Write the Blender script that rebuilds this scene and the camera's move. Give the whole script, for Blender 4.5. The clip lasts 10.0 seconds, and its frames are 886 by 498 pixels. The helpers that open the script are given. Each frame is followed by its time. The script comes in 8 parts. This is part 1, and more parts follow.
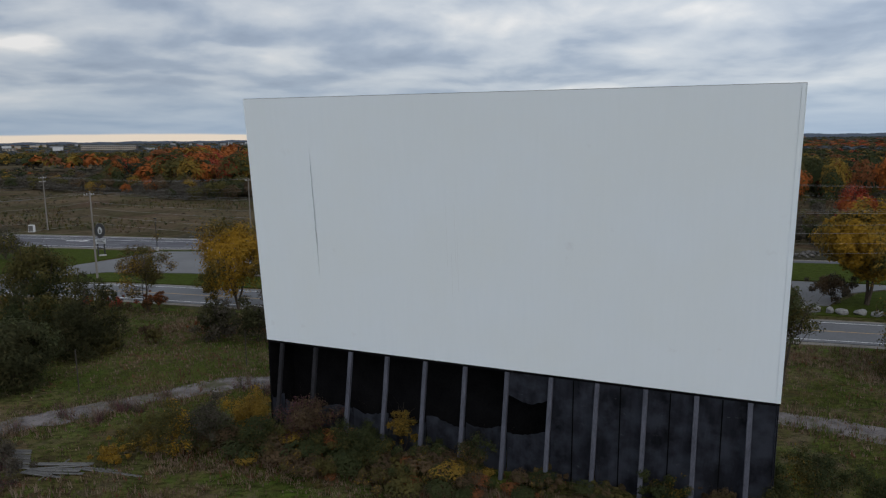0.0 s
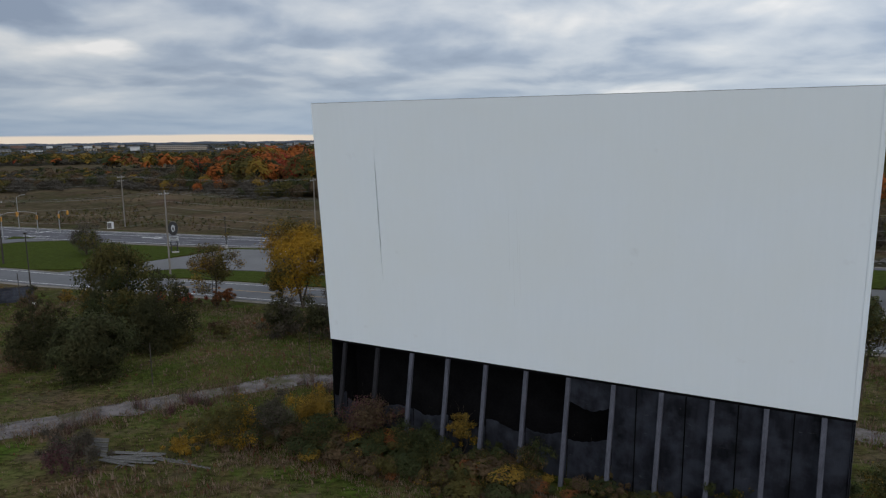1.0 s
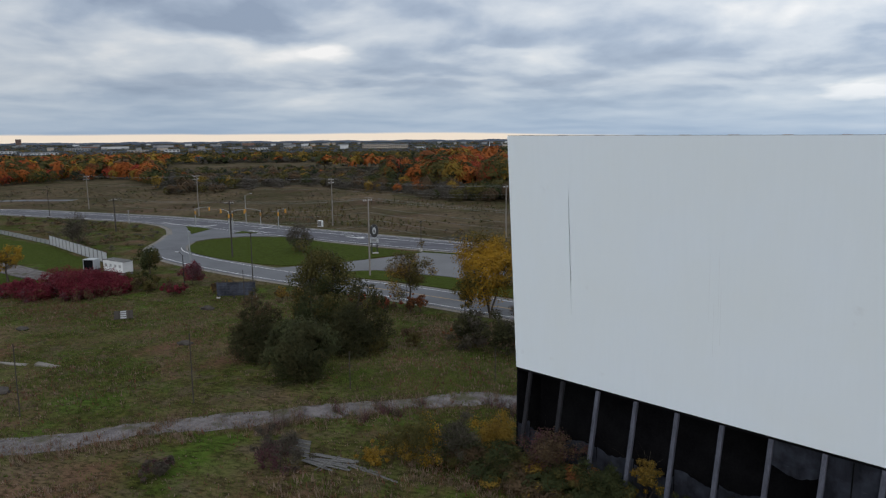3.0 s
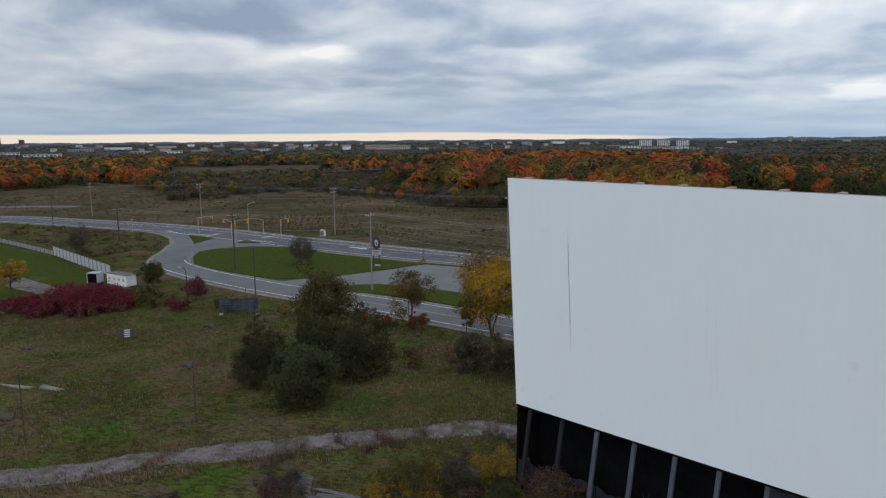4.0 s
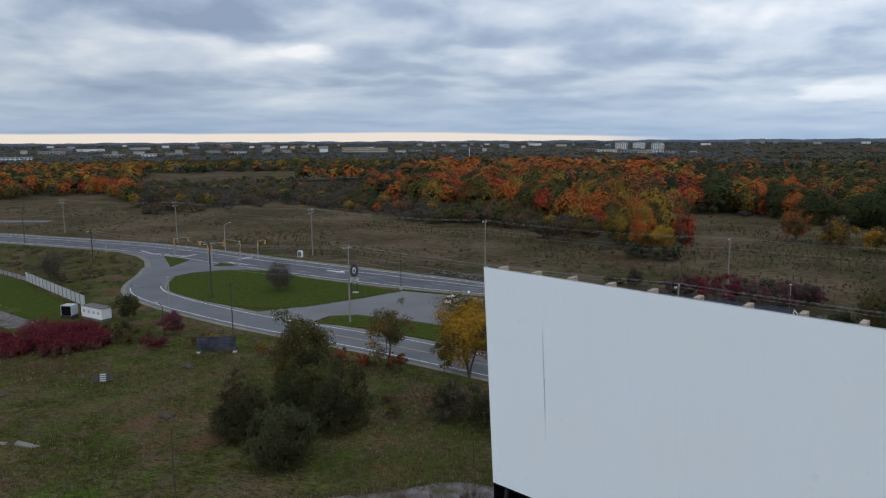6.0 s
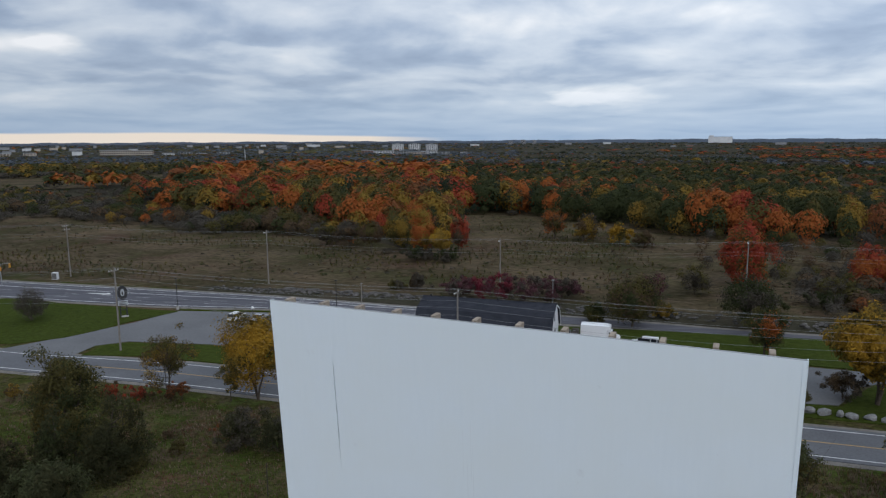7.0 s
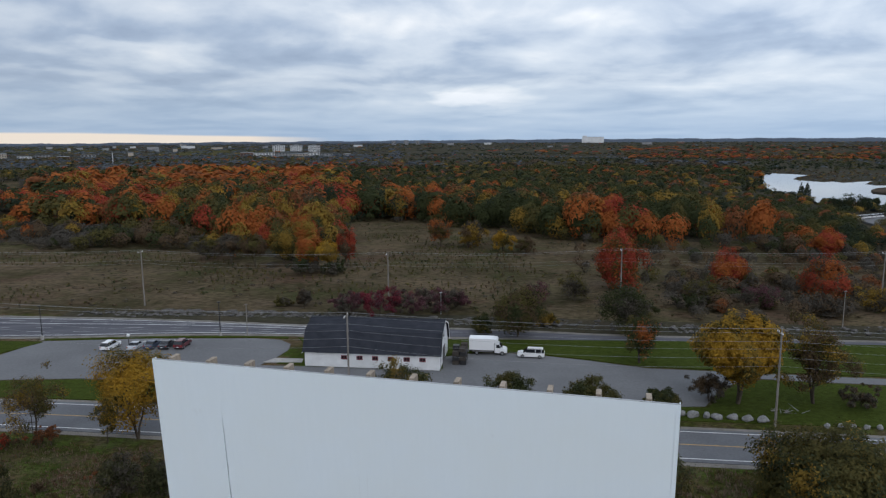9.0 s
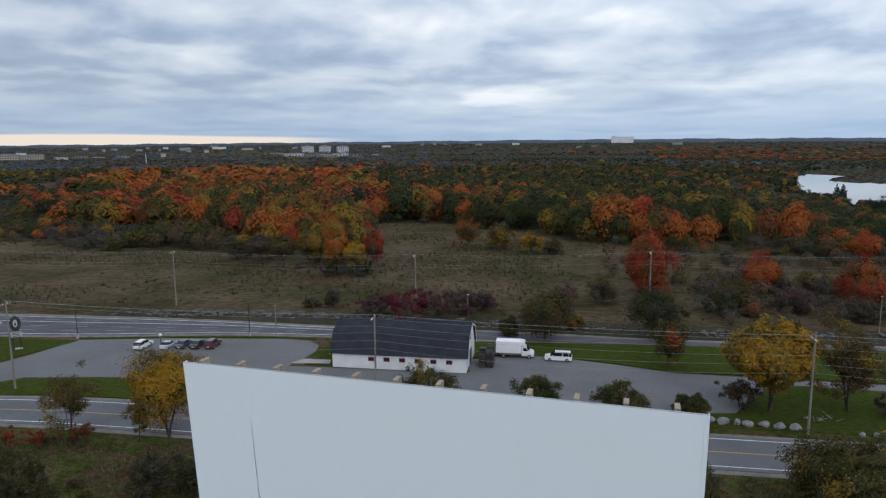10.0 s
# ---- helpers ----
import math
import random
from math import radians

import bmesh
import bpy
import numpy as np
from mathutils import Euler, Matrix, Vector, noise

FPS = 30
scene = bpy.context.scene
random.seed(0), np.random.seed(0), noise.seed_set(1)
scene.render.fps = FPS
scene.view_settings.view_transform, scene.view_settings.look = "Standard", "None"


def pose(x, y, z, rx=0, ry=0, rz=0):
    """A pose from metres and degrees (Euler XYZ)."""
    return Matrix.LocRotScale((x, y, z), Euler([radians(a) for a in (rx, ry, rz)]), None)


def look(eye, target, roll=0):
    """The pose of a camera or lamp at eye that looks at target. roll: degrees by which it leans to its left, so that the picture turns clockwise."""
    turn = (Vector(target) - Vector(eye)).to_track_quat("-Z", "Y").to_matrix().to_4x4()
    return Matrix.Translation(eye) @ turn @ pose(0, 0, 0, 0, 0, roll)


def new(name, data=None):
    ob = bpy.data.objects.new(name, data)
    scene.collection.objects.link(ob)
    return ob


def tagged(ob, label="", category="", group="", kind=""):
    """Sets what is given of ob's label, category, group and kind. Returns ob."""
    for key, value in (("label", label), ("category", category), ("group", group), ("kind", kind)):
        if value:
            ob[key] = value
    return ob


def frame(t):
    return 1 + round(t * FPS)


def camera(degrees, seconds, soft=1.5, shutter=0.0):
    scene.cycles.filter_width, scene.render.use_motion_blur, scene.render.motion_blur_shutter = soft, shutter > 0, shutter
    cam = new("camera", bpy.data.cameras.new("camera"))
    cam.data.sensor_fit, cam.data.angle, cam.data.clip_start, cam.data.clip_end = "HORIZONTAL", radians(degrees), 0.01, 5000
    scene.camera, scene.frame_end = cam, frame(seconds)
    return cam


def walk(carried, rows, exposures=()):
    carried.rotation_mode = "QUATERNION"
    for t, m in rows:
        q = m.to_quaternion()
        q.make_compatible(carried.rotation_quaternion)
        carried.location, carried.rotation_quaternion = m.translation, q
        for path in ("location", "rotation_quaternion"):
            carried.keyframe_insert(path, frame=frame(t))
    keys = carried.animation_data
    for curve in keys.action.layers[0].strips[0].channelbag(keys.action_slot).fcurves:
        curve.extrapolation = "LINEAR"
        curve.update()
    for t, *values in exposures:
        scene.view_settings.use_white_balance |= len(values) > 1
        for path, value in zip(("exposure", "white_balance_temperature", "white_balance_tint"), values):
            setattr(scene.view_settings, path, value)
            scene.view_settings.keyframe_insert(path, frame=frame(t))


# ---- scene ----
from mathutils.geometry import tessellate_polygon

cam = camera(64.83, 10.0, soft=1.25)
# seconds, eye, heading to the left of +y, tilt and roll in degrees
PATH = [
    (0, 0.00, -0.02, 24.01, -0.02, -9.14, -0.60),
    (0.5, -0.01, -0.07, 24.06, 2.51, -9.09, -0.61),
    (1, -0.09, -0.09, 24.23, 5.02, -9.07, -0.62),
    (1.5, -0.09, -0.02, 24.32, 9.85, -9.04, -0.61),
    (2, -0.18, 0.11, 24.84, 16.40, -9.03, -0.54),
    (2.5, -0.31, 0.26, 25.42, 19.51, -9.04, -0.48),
    (2.7, -0.29, 0.27, 25.82, 20.24, -9.04, -0.47),
    (3.8, -0.12, 0.25, 28.76, 20.88, -9.06, -0.44),
    (4, -0.10, 0.25, 29.42, 20.83, -9.06, -0.43),
    (4.5, -0.09, 0.37, 31.10, 20.82, -9.07, -0.38),
    (5, -0.09, 0.41, 32.72, 20.80, -9.06, -0.33),
    (5.2, -0.11, 0.43, 33.34, 20.81, -9.06, -0.32),
    (6.3, -0.06, 0.37, 36.39, 16.06, -9.07, -0.29),
    (6.5, -0.06, 0.37, 36.72, 12.17, -9.07, -0.28),
    (7, -0.15, 0.10, 37.80, 1.12, -9.10, -0.28),
    (7.5, -0.20, 0.12, 38.61, -8.08, -9.12, -0.33),
    (8, -0.24, 0.14, 39.41, -12.51, -9.14, -0.38),
    (8.5, -0.36, 0.22, 40.35, -12.20, -9.16, -0.37),
    (9, -0.44, 0.32, 41.16, -8.33, -9.16, -0.36),
    (9.5, -0.45, 0.30, 41.66, -6.73, -9.14, -0.38),
    (10, -0.40, 0.30, 41.56, -6.05, -9.11, -0.47),
]
walk(cam, [(t, pose(x, y, z, 90 + tilt, 0, yaw) @ pose(0, 0, 0, 0, 0, roll)) for t, x, y, z, yaw, tilt, roll in PATH],
     exposures=[(0.0, -0.20, 6580, 11.5), (1.5, -0.18, 6560, 11.5), (2.5, -0.03, 6560, 11.5), (4.5, 0.02, 6400, 11.5), (6.5, 0.0, 6230, 11.5), (7.5, -0.11, 6230, 11.5), (8.5, -0.01, 6260, 11.5), (10.0, 0.05, 6260, 11.5)])

# ---- light: an overcast afternoon with a bright strip under the cloud deck ----
world = bpy.data.worlds.new("overcast_sky")
scene.world = world
world.use_nodes = True
wt = world.node_tree
for n in list(wt.nodes):
    wt.nodes.remove(n)


def wnode(kind, **values):
    n = wt.nodes.new(kind)
    for k, v in values.items():
        if k in n.inputs:
            n.inputs[k].default_value = v
    return n


def wmath(op, a, b=None, c=None, clamp=False):
    n = wt.nodes.new("ShaderNodeMath")
    n.operation, n.use_clamp = op, clamp
    for i, v in enumerate((a, b, c)):
        if v is None:
            continue
        if isinstance(v, (int, float)):
            n.inputs[i].default_value = v
        else:
            wt.links.new(v, n.inputs[i])
    return n.outputs[0]


def wramp(fac, stops):
    n = wt.nodes.new("ShaderNodeValToRGB")
    el = n.color_ramp.elements
    while len(el) < len(stops):
        el.new(0.5)
    for e, (p, c) in zip(el, stops):
        e.position, e.color = p, (*c, 1)
    wt.links.new(fac, n.inputs[0])
    return n.outputs[0]


def wmix(fac, a, b):
    n = wt.nodes.new("ShaderNodeMix")
    n.data_type = "RGBA"
    if isinstance(fac, (int, float)):
        n.inputs[0].default_value = fac
    else:
        wt.links.new(fac, n.inputs[0])
    for i, v in ((6, a), (7, b)):
        if isinstance(v, tuple):
            n.inputs[i].default_value = (*v, 1)
        else:
            wt.links.new(v, n.inputs[i])
    return n.outputs[2]


coord = wt.nodes.new("ShaderNodeTexCoord").outputs["Generated"]
split = wt.nodes.new("ShaderNodeSeparateXYZ")
wt.links.new(coord, split.inputs[0])
sx, sy, sz = split.outputs
DEG = 57.29578
az = wmath("MULTIPLY", wmath("ARCTAN2", wmath("MULTIPLY", sx, -1.0), sy), DEG)
el = wmath("MULTIPLY", wmath("ARCSINE", wmath("MAXIMUM", sz, 0.0)), DEG)
# the deck seen in perspective: bands crowd together towards the horizon
comb = wt.nodes.new("ShaderNodeCombineXYZ")
wt.links.new(wmath("MULTIPLY", az, 0.085), comb.inputs[0])
wt.links.new(wmath("MULTIPLY", wmath("LOGARITHM", wmath("ADD", el, 2.2), 2.71828), 2.2), comb.inputs[1])


def wnoise(scale, detail, rough, distort, offset):
    m = wt.nodes.new("ShaderNodeMapping")
    m.inputs["Location"].default_value = offset
    wt.links.new(comb.outputs[0], m.inputs[0])
    n = wnode("ShaderNodeTexNoise", Scale=scale, Detail=detail, Roughness=rough, Distortion=distort)
    wt.links.new(m.outputs[0], n.inputs["Vector"])
    return n.outputs[0]


big = wnoise(0.62, 3.0, 0.5, 0.2, (3.1, 1.7, 0.0))
mid = wnoise(1.25, 8.0, 0.50, 0.25, (0.4, 5.2, 0.0))
above = wnoise(1.25, 8.0, 0.50, 0.25, (0.43, 5.38, 0.0))
warp_a = wnoise(1.1, 5.0, 0.5, 0.1, (9.0, 2.0, 0.0))
warp_b = wnoise(1.2, 5.0, 0.5, 0.1, (4.0, 8.0, 0.0))
az_w = wmath("MULTIPLY_ADD", warp_a, 16.0, wmath("ADD", az, -8.0))
el_w = wmath("MULTIPLY_ADD", warp_b, 3.4, wmath("ADD", el, -1.7))
fine_roll = wnoise(3.0, 6.0, 0.50, 0.4, (7.7, 3.3, 0.0))
puff = wmath("ADD", wmath("MULTIPLY", big, 0.40), wmath("MULTIPLY", mid, 0.51))
puff = wmath("MULTIPLY_ADD", fine_roll, 0.09, puff)
# crests of the rolls catch the light, their undersides are dull
puff = wmath("MULTIPLY_ADD", wmath("SUBTRACT", mid, above), 0.26, puff)
# large cloud masses and thin places: heading, height, half width, half height, amount
for a_, e_, w_, h_, k_ in ((22, 6.4, 8.5, 1.7, -0.15), (29.5, 6.5, 2.8, 0.8, 0.09), (36, 8.2, 6, 1.0, -0.07), (29, 8.6, 9, 2.0, -0.10), (12, 8.0, 8, 1.2, -0.05), (-2, 6.6, 10, 0.9, -0.06), (38, 8.6, 7, 1.5, -0.13), (46, 11.2, 9, 1.6, -0.13), (-8.5, 5.3, 8, 1.4, -0.09), (42, 2.8, 11, 1.1, -0.09), (25, 4.0, 6, 0.8, -0.07), (-33, 6.0, 9, 1.3, -0.07),
                           (40, 5.9, 9, 1.4, 0.10), (13.5, 6.1, 7, 1.0, 0.13), (-12.8, 2.85, 5.5, 0.9, 0.2), (31, 6.6, 4.5, 1.0, 0.09), (-5, 9.2, 8, 1.4, 0.11), (-24, 9.2, 10, 1.6, 0.08), (-10, 2.8, 3, 0.6, 0.1), (24, 10.5, 12, 1.6, -0.08), (36, 10.2, 9, 2.2, -0.10)):
    qa = wmath("POWER", wmath("ABSOLUTE", wmath("DIVIDE", wmath("SUBTRACT", az_w, float(a_)), float(w_))), 2.0)
    qe = wmath("POWER", wmath("ABSOLUTE", wmath("DIVIDE", wmath("SUBTRACT", el_w, float(e_)), float(h_))), 2.0)
    q_ = wmath("POWER", wmath("SUBTRACT", 1.0, wmath("ADD", qa, qe), clamp=True), 1.0)
    puff = wmath("MULTIPLY_ADD", q_, float(k_), puff)
cloud = wramp(puff, [(0.30, (0.31, 0.39, 0.52)), (0.41, (0.42, 0.51, 0.64)), (0.49, (0.56, 0.64, 0.74)), (0.57, (0.67, 0.74, 0.815)), (0.66, (0.83, 0.87, 0.90)), (0.76, (1.03, 1.04, 1.04))])
# towards the horizon the deck closes into even blue-grey, brighter overhead
low = wramp(sz, [(0.0, (1, 1, 1)), (0.02, (0.85, 0.85, 0.85)), (0.075, (0, 0, 0))])
cloud = wmix(wmath("MULTIPLY", low, 0.70), cloud, (0.36, 0.515, 0.715))
lift = wramp(sz, [(0.0, (0.95, 0.95, 0.95)), (0.25, (1.12, 1.1, 1.08)), (0.8, (1.5, 1.45, 1.4))])
lit = wt.nodes.new("ShaderNodeMix")
lit.data_type, lit.blend_type = "RGBA", "MULTIPLY"
lit.inputs[0].default_value = 1.0
wt.links.new(cloud, lit.inputs[6])
wt.links.new(lift, lit.inputs[7])
cloud = lit.outputs[2]
# the cloud is thicker to the west
thick = wmath("MULTIPLY_ADD", sx, 0.18, 0.98)
tone = wt.nodes.new("ShaderNodeVectorMath")
tone.operation = "SCALE"
wt.links.new(cloud, tone.inputs[0])
wt.links.new(thick, tone.inputs[3])
cloud = tone.outputs[0]
# bright clear strip low over the town, thinning out towards the east
strip_noise = wnode("ShaderNodeTexNoise", Scale=7.0, Detail=4.0, Roughness=0.5)
wt.links.new(coord, strip_noise.inputs["Vector"])
edge = wmath("MULTIPLY_ADD", strip_noise.outputs[0], 0.0038, 0.0064)
west = wmath("MULTIPLY_ADD", sx, -3.0, 0.0, clamp=True)
edge = wmath("MULTIPLY", edge, west)
inside = wmath("MULTIPLY", wmath("SUBTRACT", edge, sz), 420.0, clamp=True)
inside = wmath("MULTIPLY", inside, wmath("MULTIPLY_ADD", sx, -9.0, -0.1, clamp=True))
cloud = wmix(inside, cloud, (0.90, 0.79, 0.66))

sky = wt.nodes.new("ShaderNodeTexSky")
sky.sky_type, sky.sun_disc = "NISHITA", False
sky.sun_elevation, sky.sun_rotation = radians(38), radians(200)
sky_dim = wt.nodes.new("ShaderNodeVectorMath")
sky_dim.operation = "SCALE"
sky_dim.inputs[3].default_value = 0.09
wt.links.new(sky.outputs[0], sky_dim.inputs[0])
mixed = wmix(0.9, sky_dim.outputs[0], cloud)
back = wnode("ShaderNodeBackground", Strength=1.0)
wt.links.new(mixed, back.inputs[0])
wt.links.new(back.outputs[0], wt.nodes.new("ShaderNodeOutputWorld").inputs[0])

sun_data = bpy.data.lights.new("sun", "SUN")
sun_data.energy, sun_data.angle, sun_data.color = 0.9, radians(50), (1.0, 0.97, 0.93)
sun = new("sun", sun_data)
# the brighter part of the cloud deck lies behind the camera, to the south
sun.matrix_world = look((20, -60, 80), (0, 40, 10))

# ---- materials ----
def shader(name, rough=0.8, metal=0.0):
    m = bpy.data.materials.new(name)
    m.use_nodes = True
    b = m.node_tree.nodes["Principled BSDF"]
    b.inputs["Roughness"].default_value, b.inputs["Metallic"].default_value = rough, metal
    return m, m.node_tree, b


def noise_fac(nt, scale, detail=5.0, rough=0.55, stretch=(1, 1, 1), space="Object"):
    co = nt.nodes.new("ShaderNodeTexCoord")
    mp = nt.nodes.new("ShaderNodeMapping")
    mp.inputs["Scale"].default_value = stretch
    nt.links.new(co.outputs[space], mp.inputs[0])
    n = nt.nodes.new("ShaderNodeTexNoise")
    n.inputs["Scale"].default_value, n.inputs["Detail"].default_value, n.inputs["Roughness"].default_value = scale, detail, rough
    nt.links.new(mp.outputs[0], n.inputs["Vector"])
    return n.outputs[0]


def ramp(nt, fac, stops):
    n = nt.nodes.new("ShaderNodeValToRGB")
    el = n.color_ramp.elements
    while len(el) < len(stops):
        el.new(0.5)
    for e, (p, c) in zip(el, stops):
        e.position, e.color = p, (*c, 1)
    nt.links.new(fac, n.inputs[0])
    return n.outputs[0]


def mix(nt, fac, a, b, mode="MIX"):
    n = nt.nodes.new("ShaderNodeMix")
    n.data_type, n.blend_type = "RGBA", mode
    if isinstance(fac, (int, float)):
        n.inputs[0].default_value = fac
    else:
        nt.links.new(fac, n.inputs[0])
    for i, v in ((6, a), (7, b)):
        if isinstance(v, tuple):
            n.inputs[i].default_value = (*v, 1)
        else:
            nt.links.new(v, n.inputs[i])
    return n.outputs[2]


def bump(nt, b, fac, strength, distance):
    n = nt.nodes.new("ShaderNodeBump")
    n.inputs["Strength"].default_value, n.inputs["Distance"].default_value = strength, distance
    nt.links.new(fac, n.inputs["Height"])
    nt.links.new(n.outputs[0], b.inputs["Normal"])


def surface(name, dark, light, scale, rough=0.8, metal=0.0, fine=8.0, relief=0.2, depth=0.02, stretch=(1, 1, 1), spread=(0.35, 0.65)):
    """Two tones mixed by a coarse and a fine noise, with a fine relief."""
    m, nt, b = shader(name, rough, metal)
    if rough > 0.8:
        b.inputs["Specular IOR Level"].default_value = 0.15
    a = noise_fac(nt, scale, 4.0, 0.55, stretch)
    f = noise_fac(nt, scale * fine, 4.0, 0.6, stretch)
    both = nt.nodes.new("ShaderNodeMath")
    both.operation = "MULTIPLY_ADD"
    both.inputs[1].default_value = 0.45
    nt.links.new(f, both.inputs[0])
    half = nt.nodes.new("ShaderNodeMath")
    half.operation = "MULTIPLY"
    half.inputs[1].default_value = 0.55
    nt.links.new(a, half.inputs[0])
    nt.links.new(half.outputs[0], both.inputs[2])
    nt.links.new(ramp(nt, both.outputs[0], [(spread[0], dark), (spread[1], light)]), b.inputs["Base Color"])
    if relief:
        bump(nt, b, f, relief, depth)
    return m


def plain(name, color, rough=0.5, metal=0.0):
    m, nt, b = shader(name, rough, metal)
    a = noise_fac(nt, 3.0)
    dim = tuple(c * 0.86 for c in color)
    nt.links.new(ramp(nt, a, [(0.35, dim), (0.65, color)]), b.inputs["Base Color"])
    return m


def foliage(name, tones, patch=0.5):
    """Leaves: every leaf takes a tone of its own, and larger patches drift between tones."""
    m, nt, b = shader(name, 0.75)
    geo = nt.nodes.new("ShaderNodeNewGeometry")
    n = noise_fac(nt, patch, 2.0)
    add = nt.nodes.new("ShaderNodeMath")
    add.operation = "MULTIPLY_ADD"
    add.inputs[1].default_value, add.inputs[2].default_value = 0.30, 0.06
    nt.links.new(geo.outputs["Random Per Island"], add.inputs[0])
    s = nt.nodes.new("ShaderNodeMath")
    s.operation = "MULTIPLY_ADD"
    s.inputs[1].default_value = 0.68
    nt.links.new(n, s.inputs[0])
    nt.links.new(add.outputs[0], s.inputs[2])
    k = len(tones)
    tones = [(r * 1.20, g * 1.28, b * 1.42 + 0.005) for r, g, b in tones]
    nt.links.new(ramp(nt, s.outputs[0], [(0.15 + 0.7 * i / max(1, k - 1), t) for i, t in enumerate(tones)]), b.inputs["Base Color"])
    b.inputs["Specular IOR Level"].default_value = 0.04
    # thin leaves let part of the light through
    thin = nt.nodes.new("ShaderNodeBsdfTranslucent")
    nt.links.new(b.inputs["Base Color"].links[0].from_socket, thin.inputs["Color"])
    both = nt.nodes.new("ShaderNodeMixShader")
    both.inputs[0].default_value = 0.32
    nt.links.new(b.outputs[0], both.inputs[1])
    nt.links.new(thin.outputs[0], both.inputs[2])
    out = [n_ for n_ in nt.nodes if n_.type == "OUTPUT_MATERIAL"][0]
    nt.links.new(both.outputs[0], out.inputs["Surface"])
    return m


M = {}
# foliage
M["orange"] = foliage("leaves_orange", [(0.14, 0.042, 0.012), (0.21, 0.060, 0.014), (0.29, 0.085, 0.017), (0.23, 0.088, 0.021)])
M["red"] = foliage("leaves_red", [(0.10, 0.020, 0.013), (0.18, 0.031, 0.015), (0.26, 0.046, 0.018), (0.20, 0.06, 0.021)])
M["gold"] = foliage("leaves_gold", [(0.07, 0.047, 0.012), (0.13, 0.080, 0.015), (0.21, 0.125, 0.018), (0.14, 0.103, 0.023)])
M["yellow"] = foliage("leaves_yellow", [(0.10, 0.054, 0.008), (0.20, 0.108, 0.011), (0.295, 0.158, 0.013), (0.22, 0.132, 0.018)])
M["olive"] = foliage("leaves_olive", [(0.034, 0.031, 0.010), (0.052, 0.046, 0.013), (0.078, 0.064, 0.016), (0.10, 0.072, 0.019)])
M["green"] = foliage("leaves_green", [(0.019, 0.022, 0.008), (0.028, 0.033, 0.010), (0.040, 0.044, 0.013), (0.055, 0.054, 0.016)])
M["pine"] = foliage("needles_dark", [(0.015, 0.019, 0.010), (0.021, 0.027, 0.013), (0.028, 0.035, 0.016), (0.036, 0.042, 0.019)])
M["juniper"] = foliage("needles_juniper", [(0.018, 0.019, 0.008), (0.030, 0.031, 0.011), (0.046, 0.043, 0.015), (0.068, 0.055, 0.020)])
M["cedar"] = foliage("needles_grey_green", [(0.023, 0.026, 0.010), (0.037, 0.040, 0.014), (0.054, 0.056, 0.019), (0.070, 0.070, 0.026)])
M["brown"] = foliage("leaves_brown", [(0.035, 0.024, 0.013), (0.06, 0.040, 0.020), (0.09, 0.058, 0.028), (0.12, 0.075, 0.032)])
M["twig"] = foliage("twigs_grey", [(0.032, 0.026, 0.017), (0.050, 0.041, 0.027), (0.070, 0.057, 0.037), (0.090, 0.073, 0.048)])
M["bare"] = foliage("twigs_ash", [(0.034, 0.028, 0.018), (0.052, 0.043, 0.029), (0.072, 0.060, 0.041), (0.092, 0.077, 0.054)])
M["rusty"] = foliage("leaves_russet", [(0.075, 0.028, 0.013), (0.12, 0.044, 0.016), (0.17, 0.062, 0.020), (0.15, 0.075, 0.026)])
# blue-grey tones put the haze of distance into the leaf colour of far trees
M["haze_tint"] = foliage("twigs_haze_tinted", [(0.048, 0.054, 0.059), (0.067, 0.075, 0.080), (0.088, 0.097, 0.100), (0.112, 0.120, 0.120)])
M["crimson"] = foliage("leaves_crimson", [(0.042, 0.009, 0.010), (0.084, 0.014, 0.016), (0.138, 0.021, 0.024), (0.105, 0.034, 0.026)])
M["maroon"] = foliage("twigs_maroon", [(0.044, 0.022, 0.021), (0.068, 0.031, 0.029), (0.104, 0.044, 0.042), (0.090, 0.056, 0.048)])
M["straw"] = foliage("dry_grass", [(0.084, 0.056, 0.034), (0.128, 0.086, 0.054), (0.170, 0.116, 0.074), (0.21, 0.148, 0.098)], 0.2)
M["rust"] = foliage("rusty_grass", [(0.05, 0.022, 0.012), (0.085, 0.036, 0.018), (0.12, 0.052, 0.026), (0.13, 0.075, 0.04)], 0.2)
M["blade"] = foliage("green_grass_tufts", [(0.030, 0.040, 0.008), (0.052, 0.070, 0.012), (0.082, 0.094, 0.018), (0.120, 0.108, 0.034)], 0.12)
M["bark"] = surface("bark", (0.035, 0.028, 0.022), (0.10, 0.08, 0.062), 1.2, 0.95, relief=0.6, depth=0.05, stretch=(1, 1, 0.25))
# structure
M["asphalt"] = surface("asphalt_road", (0.085, 0.088, 0.096), (0.135, 0.138, 0.148), 0.12, 0.85, fine=30, relief=0.15, depth=0.01)
M["highway"] = surface("asphalt_dark", (0.052, 0.053, 0.064), (0.108, 0.108, 0.122), 0.55, 0.85, fine=9, relief=0.15, depth=0.01, stretch=(0.05, 1, 1))
M["lot"] = surface("asphalt_old", (0.108, 0.109, 0.114), (0.152, 0.154, 0.159), 0.09, 0.88, fine=24, relief=0.15, depth=0.01)
M["shoulder"] = surface("gravel_shoulder", (0.11, 0.10, 0.088), (0.22, 0.205, 0.185), 0.4, 0.95, fine=12, relief=0.5, depth=0.03)
M["gravel"] = surface("gravel_track", (0.048, 0.043, 0.043), (0.158, 0.142, 0.143), 1.1, 0.95, fine=6, relief=0.9, depth=0.06, spread=(0.34, 0.58))
